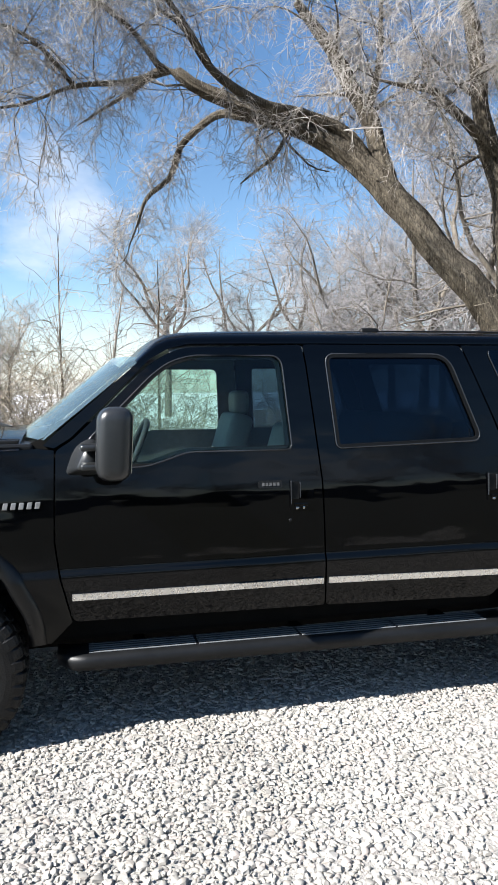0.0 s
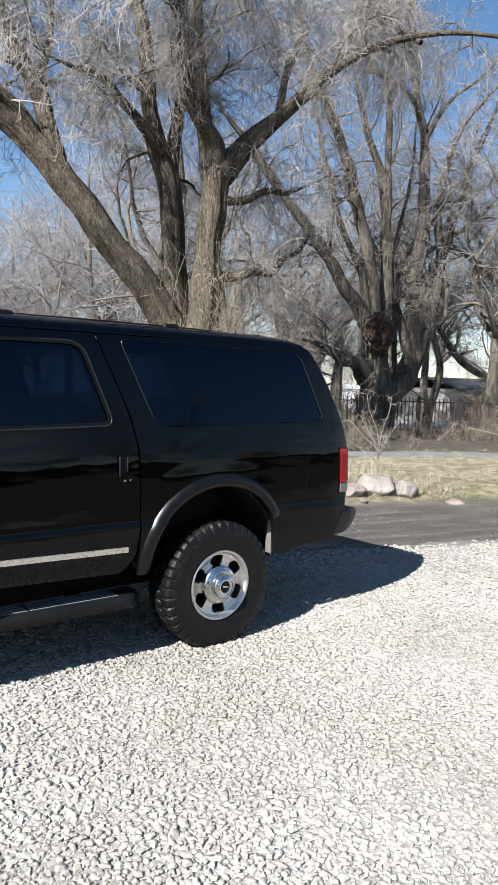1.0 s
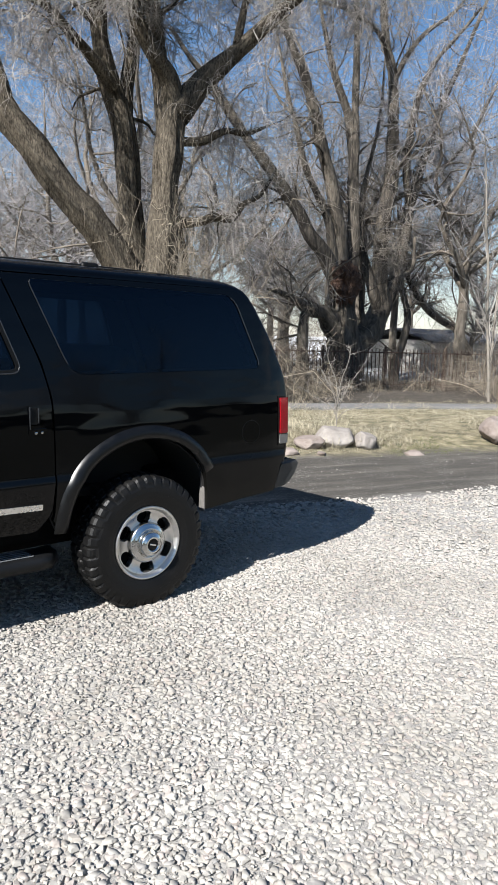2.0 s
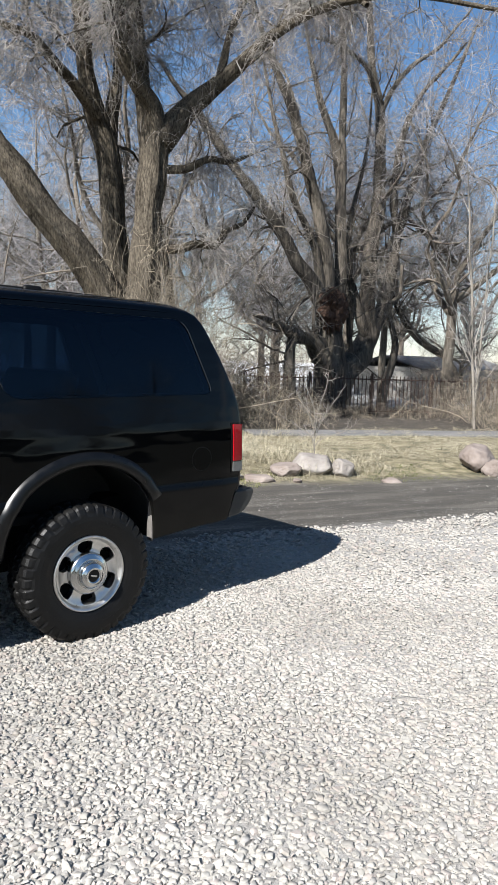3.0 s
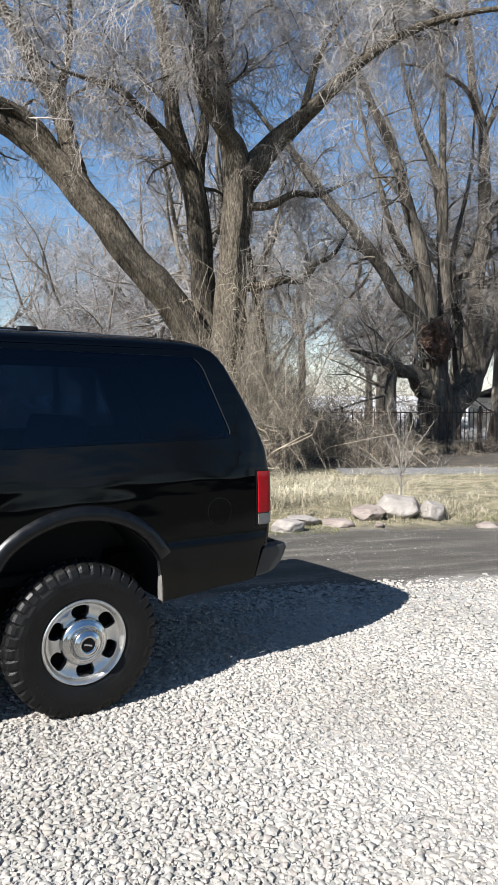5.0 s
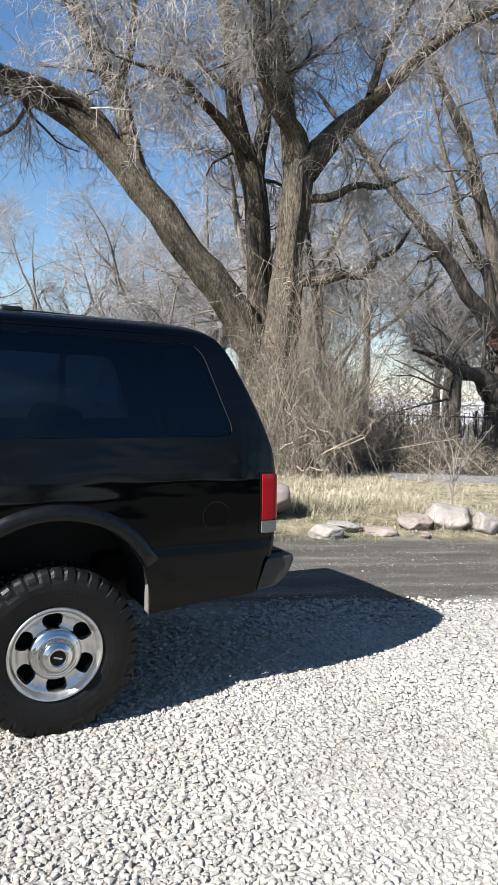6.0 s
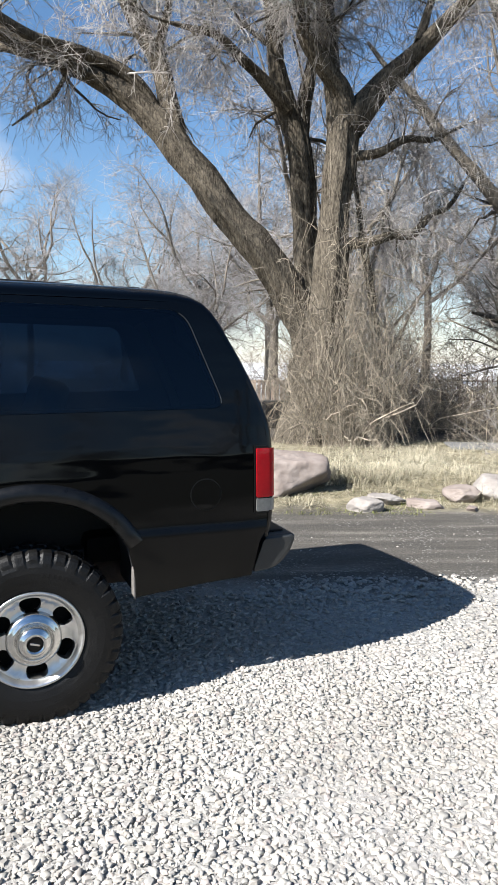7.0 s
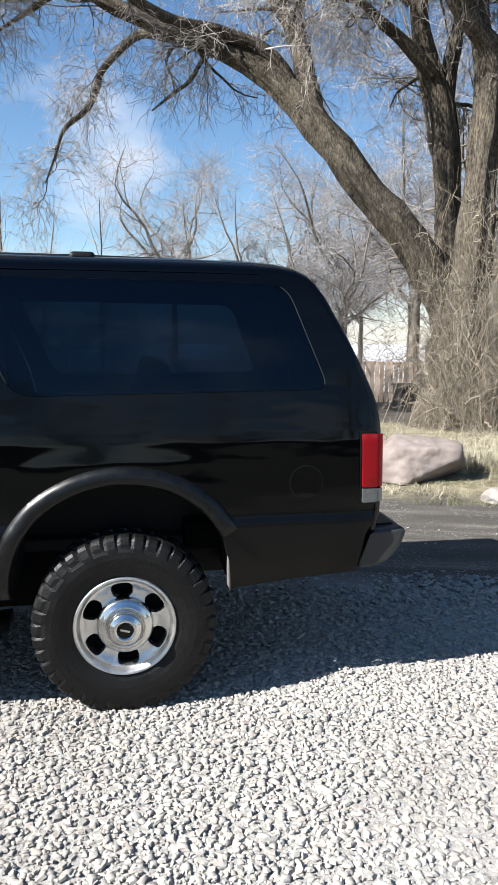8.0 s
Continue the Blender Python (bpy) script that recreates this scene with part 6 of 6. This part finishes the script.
# they lie in drifts
drift = np.array([noise.noise(Vector((x * 0.9, (y + 0.31 * x) * 2.2, 7))) for x, y in zip(cx, cy)]) + RNG.normal(0, 0.12, len(cx)) > -0.02
cz = np.array([(x, y, relief(x, y) + 0.004) for x, y in zip(cx[drift], cy[drift])])
chips = tagged(part("chippings", scatter("chippings", cz, 0.007 + 0.018 * RNG.uniform(size=len(cz)) ** 3, STONES, M_STONE, RNG), None, ground), "loose pale chippings on the dark lane", kind="stuff")


def blades(name, count, area, h0, h1, lean, material, seed, tuft=9, label=""):
    """Grass as tufts of thin bent blades; area gives a random place."""
    rng = np.random.default_rng(seed)
    vs, fs = [], []
    base = np.array([area(rng) for _ in range(count)])
    zz = np.array([relief(x, y) for x, y in base])
    n = count * tuft
    px = np.repeat(base, tuft, 0) + rng.normal(0, 0.045, (n, 2))
    pz = np.repeat(zz, tuft) - 0.01
    patch = np.array([min(1.7, max(0.25, 0.75 + 1.5 * noise.noise(Vector((x * 1.2, y * 1.2, seed))))) for x, y in base])
    h = rng.uniform(h0, h1, n) * np.repeat(rng.uniform(0.5, 1.1, count) * patch, tuft)
    a = rng.uniform(0, 2 * np.pi, n)
    ln = lean * h * rng.uniform(0.3, 1.2, n)
    w = rng.uniform(0.0015, 0.0038, n)
    d = np.stack([np.cos(a), np.sin(a)], 1)
    s = np.stack([-d[:, 1], d[:, 0]], 1)
    p0 = np.concatenate([px, pz[:, None]], 1)
    up = h / np.sqrt(1 + (ln / h) ** 2)
    p1 = np.concatenate([px + d * (ln * 0.4)[:, None], (pz + up * 0.75)[:, None]], 1)
    p2 = np.concatenate([px + d * ln[:, None], (pz + up * rng.uniform(0.15, 0.9, n))[:, None]], 1)
    sw = np.concatenate([s * w[:, None], np.zeros((n, 1))], 1)
    v = np.stack([p0 - sw, p0 + sw, p1 + sw * 0.8, p1 - sw * 0.8, p2 + sw * 0.15, p2 - sw * 0.15], 1).reshape(-1, 3)
    k = np.arange(n)[:, None] * 6
    f = np.concatenate([k + np.array([0, 1, 2, 3]), k + np.array([3, 2, 4, 5])], 0)
    ob = part(name, mesh_np(name, v, f), material, ground)
    return tagged(ob, label, kind="stuff")


def strip(lo, hi, x0, x1, power=1.0):
    def place(rng):
        x = rng.uniform(x0, x1)
        d = lo + (hi - lo) * rng.uniform() ** power
        return (x, VERGE_AT[1] + VERGE_SLOPE * (x - VERGE_AT[0]) + d)
    return place


def blob(cx_, cy_, r):
    def place(rng):
        return (cx_ + rng.normal(0, r), cy_ + rng.normal(0, r * 0.8))
    return place


blades("dry_grass", 5200, strip(0.1, 5.0, 2.0, 18.0), 0.03, 0.085, 3.0, M_GRASS, 51, 8, "short matted straw-coloured dry grass")
blades("green_weeds", 2000, strip(-0.3, 0.8, 2.0, 16.0, 1.3), 0.02, 0.07, 0.9, M_GREEN, 52, 8, "low green weeds at the lane's edge")
blades("tall_grass", 700, blob(8.6, 9.4, 0.9), 0.10, 0.30, 1.9, M_GRASS, 53, 14, "tall dry straw-coloured grass")
blades("tall_grass", 260, blob(6.0, 10.2, 0.9), 0.15, 0.4, 1.6, M_GRASS, 54, 14, "tall dry straw-coloured grass")
blades("tall_grass", 110, blob(8.85, 7.5, 0.35), 0.12, 0.32, 1.3, M_GRASS, 55, 14, "tall dry straw-coloured grass between boulders")
blades("tall_grass", 160, blob(7.55, 8.6, 0.3), 0.2, 0.5, 1.1, M_GRASS, 57, 14, "tall dry straw-coloured grass beside a boulder")
blades("tall_grass", 420, strip(0.0, 0.75, 4.5, 12.0), 0.06, 0.17, 1.8, M_GRASS, 59, 12, "dry straw-coloured grass round the stones")
blades("tall_grass", 70, blob(9.0, 7.3, 0.28), 0.15, 0.38, 1.4, M_GRASS, 58, 14, "tall dry straw-coloured grass between boulders")
blades("tall_grass", 1500, strip(0.7, 6.0, 3.0, 20.0), 0.08, 0.28, 2.8, M_GRASS, 56, 14, "tall dry straw-coloured grass")


def shrub(seed, height, spread, stems_, label, material, group, curl=0.34):
    """Bare brush: many thin crooked shoots from one root, forked twice."""
    rng = np.random.default_rng(seed)
    a = rng.uniform(0, 2 * np.pi, stems_)
    r = np.sqrt(rng.uniform(0, 1, stems_)) * spread * 0.35
    p = np.stack([np.cos(a) * r, np.sin(a) * r, np.full(stems_, -0.05)], 1)
    d = unit(np.stack([np.cos(a) * 0.35, np.sin(a) * 0.35, np.full(stems_, 1.0)], 1) + rng.normal(0, 0.3, (stems_, 3)))
    ln = height * rng.uniform(0.5, 1.3, stems_)
    pts = [p]
    for q in range(8):
        d = unit(d + rng.normal(0, curl, (stems_, 3)) + np.array([0, 0, 0.16 - 0.07 * q]))
        pts.append(pts[-1] + d * (ln / 8)[:, None])
    paths = np.stack(pts, 1)
    radii = rng.uniform(0.003, 0.0095, stems_)[:, None] * np.linspace(1, 0.4, 9)[None]
    b = [tubes(paths, radii, 4)]
    paths, radii = sprout(paths, radii, 6, (0.2 * height, 0.55 * height), 0.6, 0.7, 0.05, 0.12, curl, 5, rng, lo=0.12, tip=0.4, rmin=0.0036)
    b.append(tubes(paths, radii, 3))
    paths, radii = sprout(paths, radii, 3, (0.08 * height, 0.26 * height), 0.7, 0.7, 0.0, 0.15, curl, 3, rng, lo=0.15, tip=0.5, rmin=0.003)
    b.append(tubes(paths, radii, 3))
    v, f = join_np(b)
    ob = part("shrub", mesh_np("shrub", v, f), material, None)
    return tagged(ob, label, "shrub", group)


BRUSH = "bare brush under the trees"
M_BRUSH = mat("tan_brush_twigs", (0.095, 0.077, 0.056), (0.285, 0.243, 0.185), rough=0.8, scale=1.5, island=0.6)
sh_a = shrub(61, 2.7, 1.5, 34, "dense bare pale twiggy brush round a tree foot", M_BRUSH, BRUSH)
sh_b = shrub(62, 1.9, 1.8, 26, "tangled bare brown brush under the trees", M_TWIG_BROWN, BRUSH)
sh_c = shrub(63, 1.3, 1.3, 24, "small bare tan shrub in dry grass", M_BRUSH, BRUSH)
sh_a.location, sh_b.location, sh_c.location = (19.0, 9.4, 0.05), (12.6, 14.2, 0.05), (13.2, 11.6, 0.05)
sr = random.Random(9)
SPOTS = [("n", 8.75, 11.9, 0.9), ("n", 8.95, 11.7, 1.15), ("n", 8.6, 12.3, 0.9), ("n", 9.2, 12.0, 1.3), ("n", 9.5, 12.1, 1.25), ("n", 9.0, 11.85, 1.4), ("n", 9.3, 11.8, 0.9), ("n", 9.85, 12.3, 1.2), ("n", 8.7, 12.0, 1.25), ("n", 9.4, 11.9, 1.5), ("c", 10.4, 13.2, 1.0), ("c", 12.2, 12.0, 1.0), ("b", 11.2, 14.4, 0.9),
         ("b", 19.6, 11.6, 0.8), ("a", 18.6, 10.2, 1.0), ("b", 21.5, 10.4, 1.0), ("a", 19.6, 8.6, 1.0), ("a", 21.6, 8.6, 1.2), ("a", 17.2, 9.2, 0.8), ("b", 22.5, 7.0, 1.4), ("a", 21.5, 5.0, 1.3),
         ("b", 4.4, 15.8, 1.0), ("a", 3.4, 16.4, 1.0), ("b", 1.6, 16.0, 1.1), ("a", 0.4, 15.2, 1.1), ("a", -1.0, 15.6, 1.2), ("b", -2.2, 15.0, 1.2), ("a", -3.2, 16.2, 1.3), ("b", 2.6, 18.4, 1.3), ("a", -4.6, 17, 1.4), ("a", -1.6, 14.6, 1.5), ("a", -0.4, 16.8, 1.6), ("a", -2.8, 17.4, 1.7), ("a", 1.0, 17.4, 1.3), ("a", 2.2, 16.0, 1.1), ("a", -1.2, 19.0, 1.8),
         ("b", 14.0, 15.8, 1.1), ("b", 18.8, 14.6, 0.7), ("b", 20.6, 14.2, 0.8), ("b", 22.5, 12.4, 1.2), ("b", 24.5, 11.6, 1.4), ("b", 13.2, 18.0, 1.5), ("b", 16.4, 18.0, 1.4), ("b", 19.4, 17.4, 1.3),
         ("b", 12.5, 19.8, 1.6), ("b", 15.0, 18.5, 1.3), ("b", 17.5, 18.2, 1.3), ("b", 22.5, 14.8, 1.3), ("b", 10.0, 21.5, 1.6), ("b", 7.0, 22.5, 1.5), ("b", 20.0, 19.0, 1.3), ("b", 25.0, 15.5, 1.3), ("b", 28, 11, 1.8), ("b", 31, 15, 1.8),
         ("a", 10.7, 13.8, 1.2), ("a", 11.3, 13.3, 1.0), ("a", 11.9, 14.0, 1.25), ("b", 11.6, 15.4, 1.6), ("b", 10.6, 15.6, 1.5), ("b", 12.8, 15.2, 1.4), ("c", 13.6, 14.4, 1.0), ("b", 14.6, 14.6, 0.9), ("c", 12.9, 13.2, 1.1), ("c", 14.1, 12.6, 0.8), ("b", 17.0, 13.9, 0.6), ("c", 18.0, 12.6, 0.7), ("c", 16.0, 12.8, 0.7), ("c", 15.2, 13.4, 0.8), ("c", 19.4, 12.4, 0.8),
         ("b", 13.4, 21.0, 2.0), ("b", 16.4, 20.6, 2.0), ("b", 9.0, 22.6, 1.5), ("b", 8.0, 24.5, 1.8),
         ("b", 13.6, 14.9, 0.6), ("b", 15.2, 14.1, 0.55), ("b", 16.4, 13.5, 0.6), ("b", 17.8, 12.9, 0.5), ("b", 19.0, 12.3, 0.55), ("b", 20.4, 11.6, 0.55), ("b", 21.6, 11.1, 0.6)]
for k, x, y, s in SPOTS:
    src = {"a": sh_a, "b": sh_b, "c": sh_c, "n": sh_a}[k]
    c = copy_thing(src, pose(x, y, relief(x, y), 0, 0, sr.uniform(0, 360)))
    wide = s * (0.5 if k == "n" else 1.0)
    c.scale = (wide, wide, s * sr.uniform(0.85, 1.2) * (1.3 if k == "n" else 1.0))

# slim pale tree and saplings
def slim(at, height, lean, r, label, seed, material):
    limbs = [rel([(at[0], at[1], -0.05, r), (at[0] + lean * 0.25, at[1], height * 0.3, r * 0.8), (at[0] + lean * 0.6, at[1], height * 0.65, r * 0.55), (at[0] + lean, at[1], height, r * 0.15)], (at[0], at[1], 0))]
    return make_tree("sapling", (at[0], at[1], relief(*at)), limbs, label, material, M_TWIG, seed,
                     [dict(per=26, length=(height * 0.12, height * 0.34), ratio=0.45, out_w=0.4, up=0.45, droop=0.0, wiggle=0.1, segs=5, sides=4, lo=0.12, tip=0.3, rmin=0.005),
                      dict(per=6, length=(height * 0.05, height * 0.16), ratio=0.6, out_w=0.45, up=0.2, droop=0.03, wiggle=0.12, segs=3, sides=3, lo=0.15, tip=0.45, rmin=0.0035)], sides=8, steps=10)


M_PALE = mat("pale_smooth_bark", (0.12, 0.106, 0.088), (0.26, 0.236, 0.20), rough=0.8, scale=5, bump=0.3)
slim((16.9, 9.6), 6.5, -1.1, 0.042, "slim pale-barked bare tree beside boulders", 71, M_PALE)
slim((18.1, 10.4), 7.5, 0.6, 0.04, "slim pale-barked bare tree at the brush's edge", 72, M_PALE)
SAP = (8.86, 7.32, 0.05)
make_tree("sapling", SAP, [[(0, 0, -0.1, 0.013), (0.01, 0, 0.25, 0.010), (0, 0.01, 0.5, 0.008)]] + [[(0, 0, z0, 0.007), (dx * 0.25 * 0.8, -dx * 0.25 * 0.6, z0 + dz * 0.4, 0.006), (dx * 0.7 * 0.8, -dx * 0.7 * 0.6 + dy, z0 + dz * 0.75, 0.0045), (dx * 0.8, -dx * 0.6 + dy, z0 + dz, 0.003)] for dx, dy, z0, dz in ((-0.30, 0.0, 0.45, 0.66), (-0.14, 0.1, 0.48, 0.95), (0.10, -0.08, 0.48, 0.92), (0.34, 0.05, 0.42, 0.62), (-0.44, 0.05, 0.35, 0.36), (0.46, -0.1, 0.30, 0.30), (-0.2, -0.15, 0.25, 0.5))],
          "bare pale forked sapling growing behind boulders", M_PALE, M_TWIG, 73,
          [dict(per=7, length=(0.1, 0.4), ratio=0.6, out_w=0.5, up=0.25, droop=0.0, wiggle=0.2, segs=4, sides=4, lo=0.2, tip=0.4, rmin=0.004, skip=1),
           dict(per=3, length=(0.06, 0.2), ratio=0.7, out_w=0.5, up=0.1, droop=0.0, wiggle=0.2, segs=2, sides=3, lo=0.2, tip=0.5, rmin=0.003)], sides=8, steps=10, wander=0.02)
slim((11.6, 14.5), 6.5, -1.2, 0.14, "leaning grey young tree behind the brush", 76, M_BARK)
make_tree("tree", (27.4, 16.5, 0.0), [rel([(27.4, 16.5, -0.1, 0.17), (26.0, 16.5, 1.75, 0.155), (23.85, 16.5, 2.64, 0.146), (22.94, 16.5, 3.3, 0.122), (22.23, 16.5, 3.94, 0.09), (21.83, 16.5, 4.9, 0.05), (21.6, 16.5, 6.2, 0.02)], (27.4, 16.5, 0.0))], "bare tree leaning far over beyond the fence", M_BARK_DARK, M_TWIG_GREY, 77,
          [dict(per=26, length=(0.6, 2.0), ratio=0.35, out_w=0.5, up=0.3, droop=0.0, wiggle=0.22, segs=5, sides=4, lo=0.3, tip=0.3, rmin=0.012),
           dict(per=8, length=(0.3, 1.0), ratio=0.6, out_w=0.55, up=0.1, droop=0.05, wiggle=0.25, segs=3, sides=3, lo=0.15, tip=0.45, rmin=0.006)], sides=12, steps=16)
for k, (x, y, h) in enumerate([(-2.6, 19, 5.5), (-1.4, 17.5, 5.0), (-0.2, 21, 6.0), (0.9, 18.5, 4.6), (2.4, 20, 5.2), (-4.0, 20, 6.0)]):
    slim((x, y), h, sr.uniform(-0.6, 0.6), 0.045, "slim bare tan young tree in the brush", 80 + k, M_PALE if k % 2 else M_BARK)

# unseen plain wall, added to cover the bright horizon mirrored in the car's flank
bm = bmesh.new()
box(bm, -45, 55, -24.3, -24.0, -0.2, 2.2, 0.02)
wall_south = part("wall_south", bm, M_BACKWALL, None)
tagged(wall_south, "plain dark unseen wall added for the car's reflections", "wall", kind="structure")

# concrete strip, fence, boards, bin
bm = bmesh.new()
box(bm, -4.2, 4.2, -0.45, 0.45, 0, 0.16, 0.02)
kerb = part("kerb", bm, M_CONCRETE, None)
tagged(kerb, "long low weathered concrete kerb before the fence", "kerb", kind="structure")
kerb.matrix_basis = pose(14.6, 9.25, -0.03, 0, 0, math.degrees(math.atan(-0.5)))

F_ANG = math.atan(-0.5)
fence = thing("fence", (17.5, 13.4, 0.0), "rusty dark iron picket fence behind the trees", "fence")
fence.rotation_euler = (0, 0, F_ANG)
picket = bmesh.new()
box(picket, -0.010, 0.010, -0.010, 0.010, 0.12, 1.27, 0.0)
me_picket = bpy.data.meshes.new("picket")
picket.to_mesh(me_picket)
picket.free()
me_picket.materials.append(M_IRON)
postb = bmesh.new()
box(postb, -0.03, 0.03, -0.03, 0.03, -0.1, 1.34, 0.006, 1)
me_post = bpy.data.meshes.new("post")
postb.to_mesh(me_post)
postb.free()
me_post.materials.append(M_IRON)


def under(ob, parent, m):
    ob.parent = parent
    ob.matrix_basis = m
    return ob


for i in range(-58, 112):
    under(new("picket", me_picket), fence, pose(i * 0.12 + 0.06, 0, 0))
for i in range(-3, 8):
    under(new("post", me_post), fence, pose(i * 1.92, 0, 0))
for z in (0.22, 1.15):
    bm = bmesh.new()
    box(bm, -6.9, 13.5, -0.018, 0.018, z, z + 0.035, 0.004, 1)
    me = bpy.data.meshes.new("rail")
    bm.to_mesh(me)
    bm.free()
    me.materials.append(M_IRON)
    under(new("rail", me), fence, pose(0, 0, 0))

boards = thing("board_fence", (17.8, 14.0, 0.0), "fence of narrow rusty and pale upright slats", "fence")
boards.rotation_euler = (0, 0, F_ANG)
bb = bmesh.new()
box(bb, -0.052, 0.052, -0.010, 0.010, -0.05, 1.12, 0.003, 1)
me_board = bpy.data.meshes.new("board")
bb.to_mesh(me_board)
bb.free()
me_board.materials.append(M_RUSTBOARD)
br = random.Random(4)
for i in range(-122, -40):
    if br.random() < 0.06:
        continue
    o = under(new("board", me_board), boards, pose(i * 0.122, br.uniform(-0.008, 0.008), 0, br.uniform(-0.6, 0.6), br.uniform(-0.8, 0.8), br.uniform(-3, 3)))
    o.scale = (br.uniform(0.8, 1.05), 1, br.uniform(0.985, 1.01))
for z in (0.22, 1.03):
    bm = bmesh.new()
    box(bm, -14.9, -4.8, 0.016, 0.06, z, z + 0.07, 0.004, 1)
    me = bpy.data.meshes.new("rail")
    bm.to_mesh(me)
    bm.free()
    me.materials.append(M_RUSTBOARD)
    under(new("rail", me), boards, pose(0, 0, 0))

bin_ = thing("bin", (9.22, 15.5, 0.0), "small dark square bin at the fence", "bin")
bm = bmesh.new()
box(bm, 8.9, 9.55, 15.2, 15.75, 0.0, 0.66, 0.02)
part("body", bm, M_BIN, bin_)
bm = bmesh.new()
box(bm, 8.88, 9.57, 15.18, 15.77, 0.662, 0.70, 0.012)
part("lid", bm, M_BIN, bin_)

# low pale outbuilding seen through the fence
shed = thing("shed", (33.0, 21.5, 0.0), "low pale outbuilding with a grey roof beyond the fence", "shed")
for q, (x0, x1, y0, y1) in enumerate(((29, 37, 20.0, 20.15), (29, 37, 23.85, 24.0), (29, 29.15, 20.15, 23.85), (36.85, 37, 20.15, 23.85))):
    bm = bmesh.new()
    box(bm, x0, x1, y0, y1, -0.1, 1.55, 0.01)
    part("wall", bm, M_WALL, shed)
bm = bmesh.new()
rf = [[(28.7, y, z), (37.3, y, z)] for y, z in ((19.7, 1.5), (22.0, 2.1), (24.3, 1.5), (24.3, 1.42), (22.0, 2.02), (19.7, 1.42), (19.7, 1.5))]
part("roof", loft(rf), M_ROOF, shed)

# ---- gravel ----
CORE = ((-0.4, 5.0, 2.3, 3.9), (0.8, 5.2, 1.5, 2.3), (0.8, 4.6, 0.8, 1.5))   # the stretch where the stones lie densest


def density(p):
    """1 on the dense stretch, falling off evenly round it; the stones grow as they thin out."""
    d = np.full(len(p), 99.0)
    for x0, x1, y0, y1 in CORE:
        dx = np.maximum(np.maximum(x0 - p[:, 0], p[:, 0] - x1), 0)
        dy = np.maximum(np.maximum(y0 - p[:, 1], p[:, 1] - y1), 0)
        d = np.minimum(d, np.hypot(dx, dy))
    return 0.24 + 0.76 * np.exp(-d / 0.7)


gp = gravel_places(-2.0, 8.4, 0.3, 6.4, 0.0222, RNG)
gp = gp[RNG.uniform(size=len(gp)) < density(gp)]
gp = np.concatenate([gp, gravel_places(8.4, 16.0, -0.2, 4.6, 0.052, RNG), gravel_places(-5.0, -2.0, 0.3, 7.5, 0.052, RNG)])
# towards the dark ground the stones thin out
gp = gp[gp[:, 1] + np.array([0.45 * noise.noise(Vector((x * 1.6, y * 1.6, 2))) for x, y in gp]) + RNG.normal(0, 0.10, len(gp)) > 0.62]
gp = gp[~((gp[:, 1] > 4.85) & (gp[:, 0] < 3.3))]   # none far under the vehicle
gz = np.array([(x, y, relief(x, y)) for x, y in gp])
gs = (0.0175 + 0.0225 * RNG.uniform(size=len(gz)) ** 1.3) * density(gz) ** -0.24
gz[:, 2] += RNG.uniform(-0.006, 0.010, len(gz))
# the nearest stretch of stones, each an object of its own
near = np.nonzero((np.abs(gz[:, 0] - 2.6) < 0.30) & (np.abs(gz[:, 1] - 2.25) < 0.26))[0][:300]
rest = np.setdiff1d(np.arange(len(gz)), near)
gravel = tagged(part("gravel", scatter("gravel", gz[rest], gs[rest], STONES, M_STONE, RNG), None, ground), "pale crushed limestone gravel", kind="stuff")
# small chips that fill the gaps
fp = np.concatenate([gravel_places(-0.4, 5.0, 2.3, 3.7, 0.030, RNG), gravel_places(0.8, 5.0, 1.5, 2.3, 0.030, RNG), gravel_places(1.9, 4.2, 0.9, 1.5, 0.030, RNG)])
fz = np.array([(x, y, relief(x, y)) for x, y in fp])
fz[:, 2] += RNG.uniform(0.0, 0.010, len(fz))
tagged(part("grit", scatter("grit", fz, RNG.uniform(0.010, 0.020, len(fz)), CHIPS, M_STONE, RNG, 0.5), None, ground), "small pale chips between the gravel stones", kind="stuff")
piece_meshes = []
for sv, sf in STONES[:12]:
    me = mesh_np("stone", sv, sf)
    me.polygons.foreach_set("use_smooth", np.arange(len(sf)) % 3 == 2)
    me.materials.append(M_STONE_ONE)
    piece_meshes.append(me)
for i in near:
    ob = new("stone", piece_meshes[int(i) % 12])
    ob.parent = ground
    k = gs[i]
    ob.matrix_basis = Matrix.LocRotScale(Vector(gz[i]), Euler((RNG.normal(0, 0.17), RNG.normal(0, 0.17), RNG.uniform(0, 6.28))), Vector((k, k, k)))
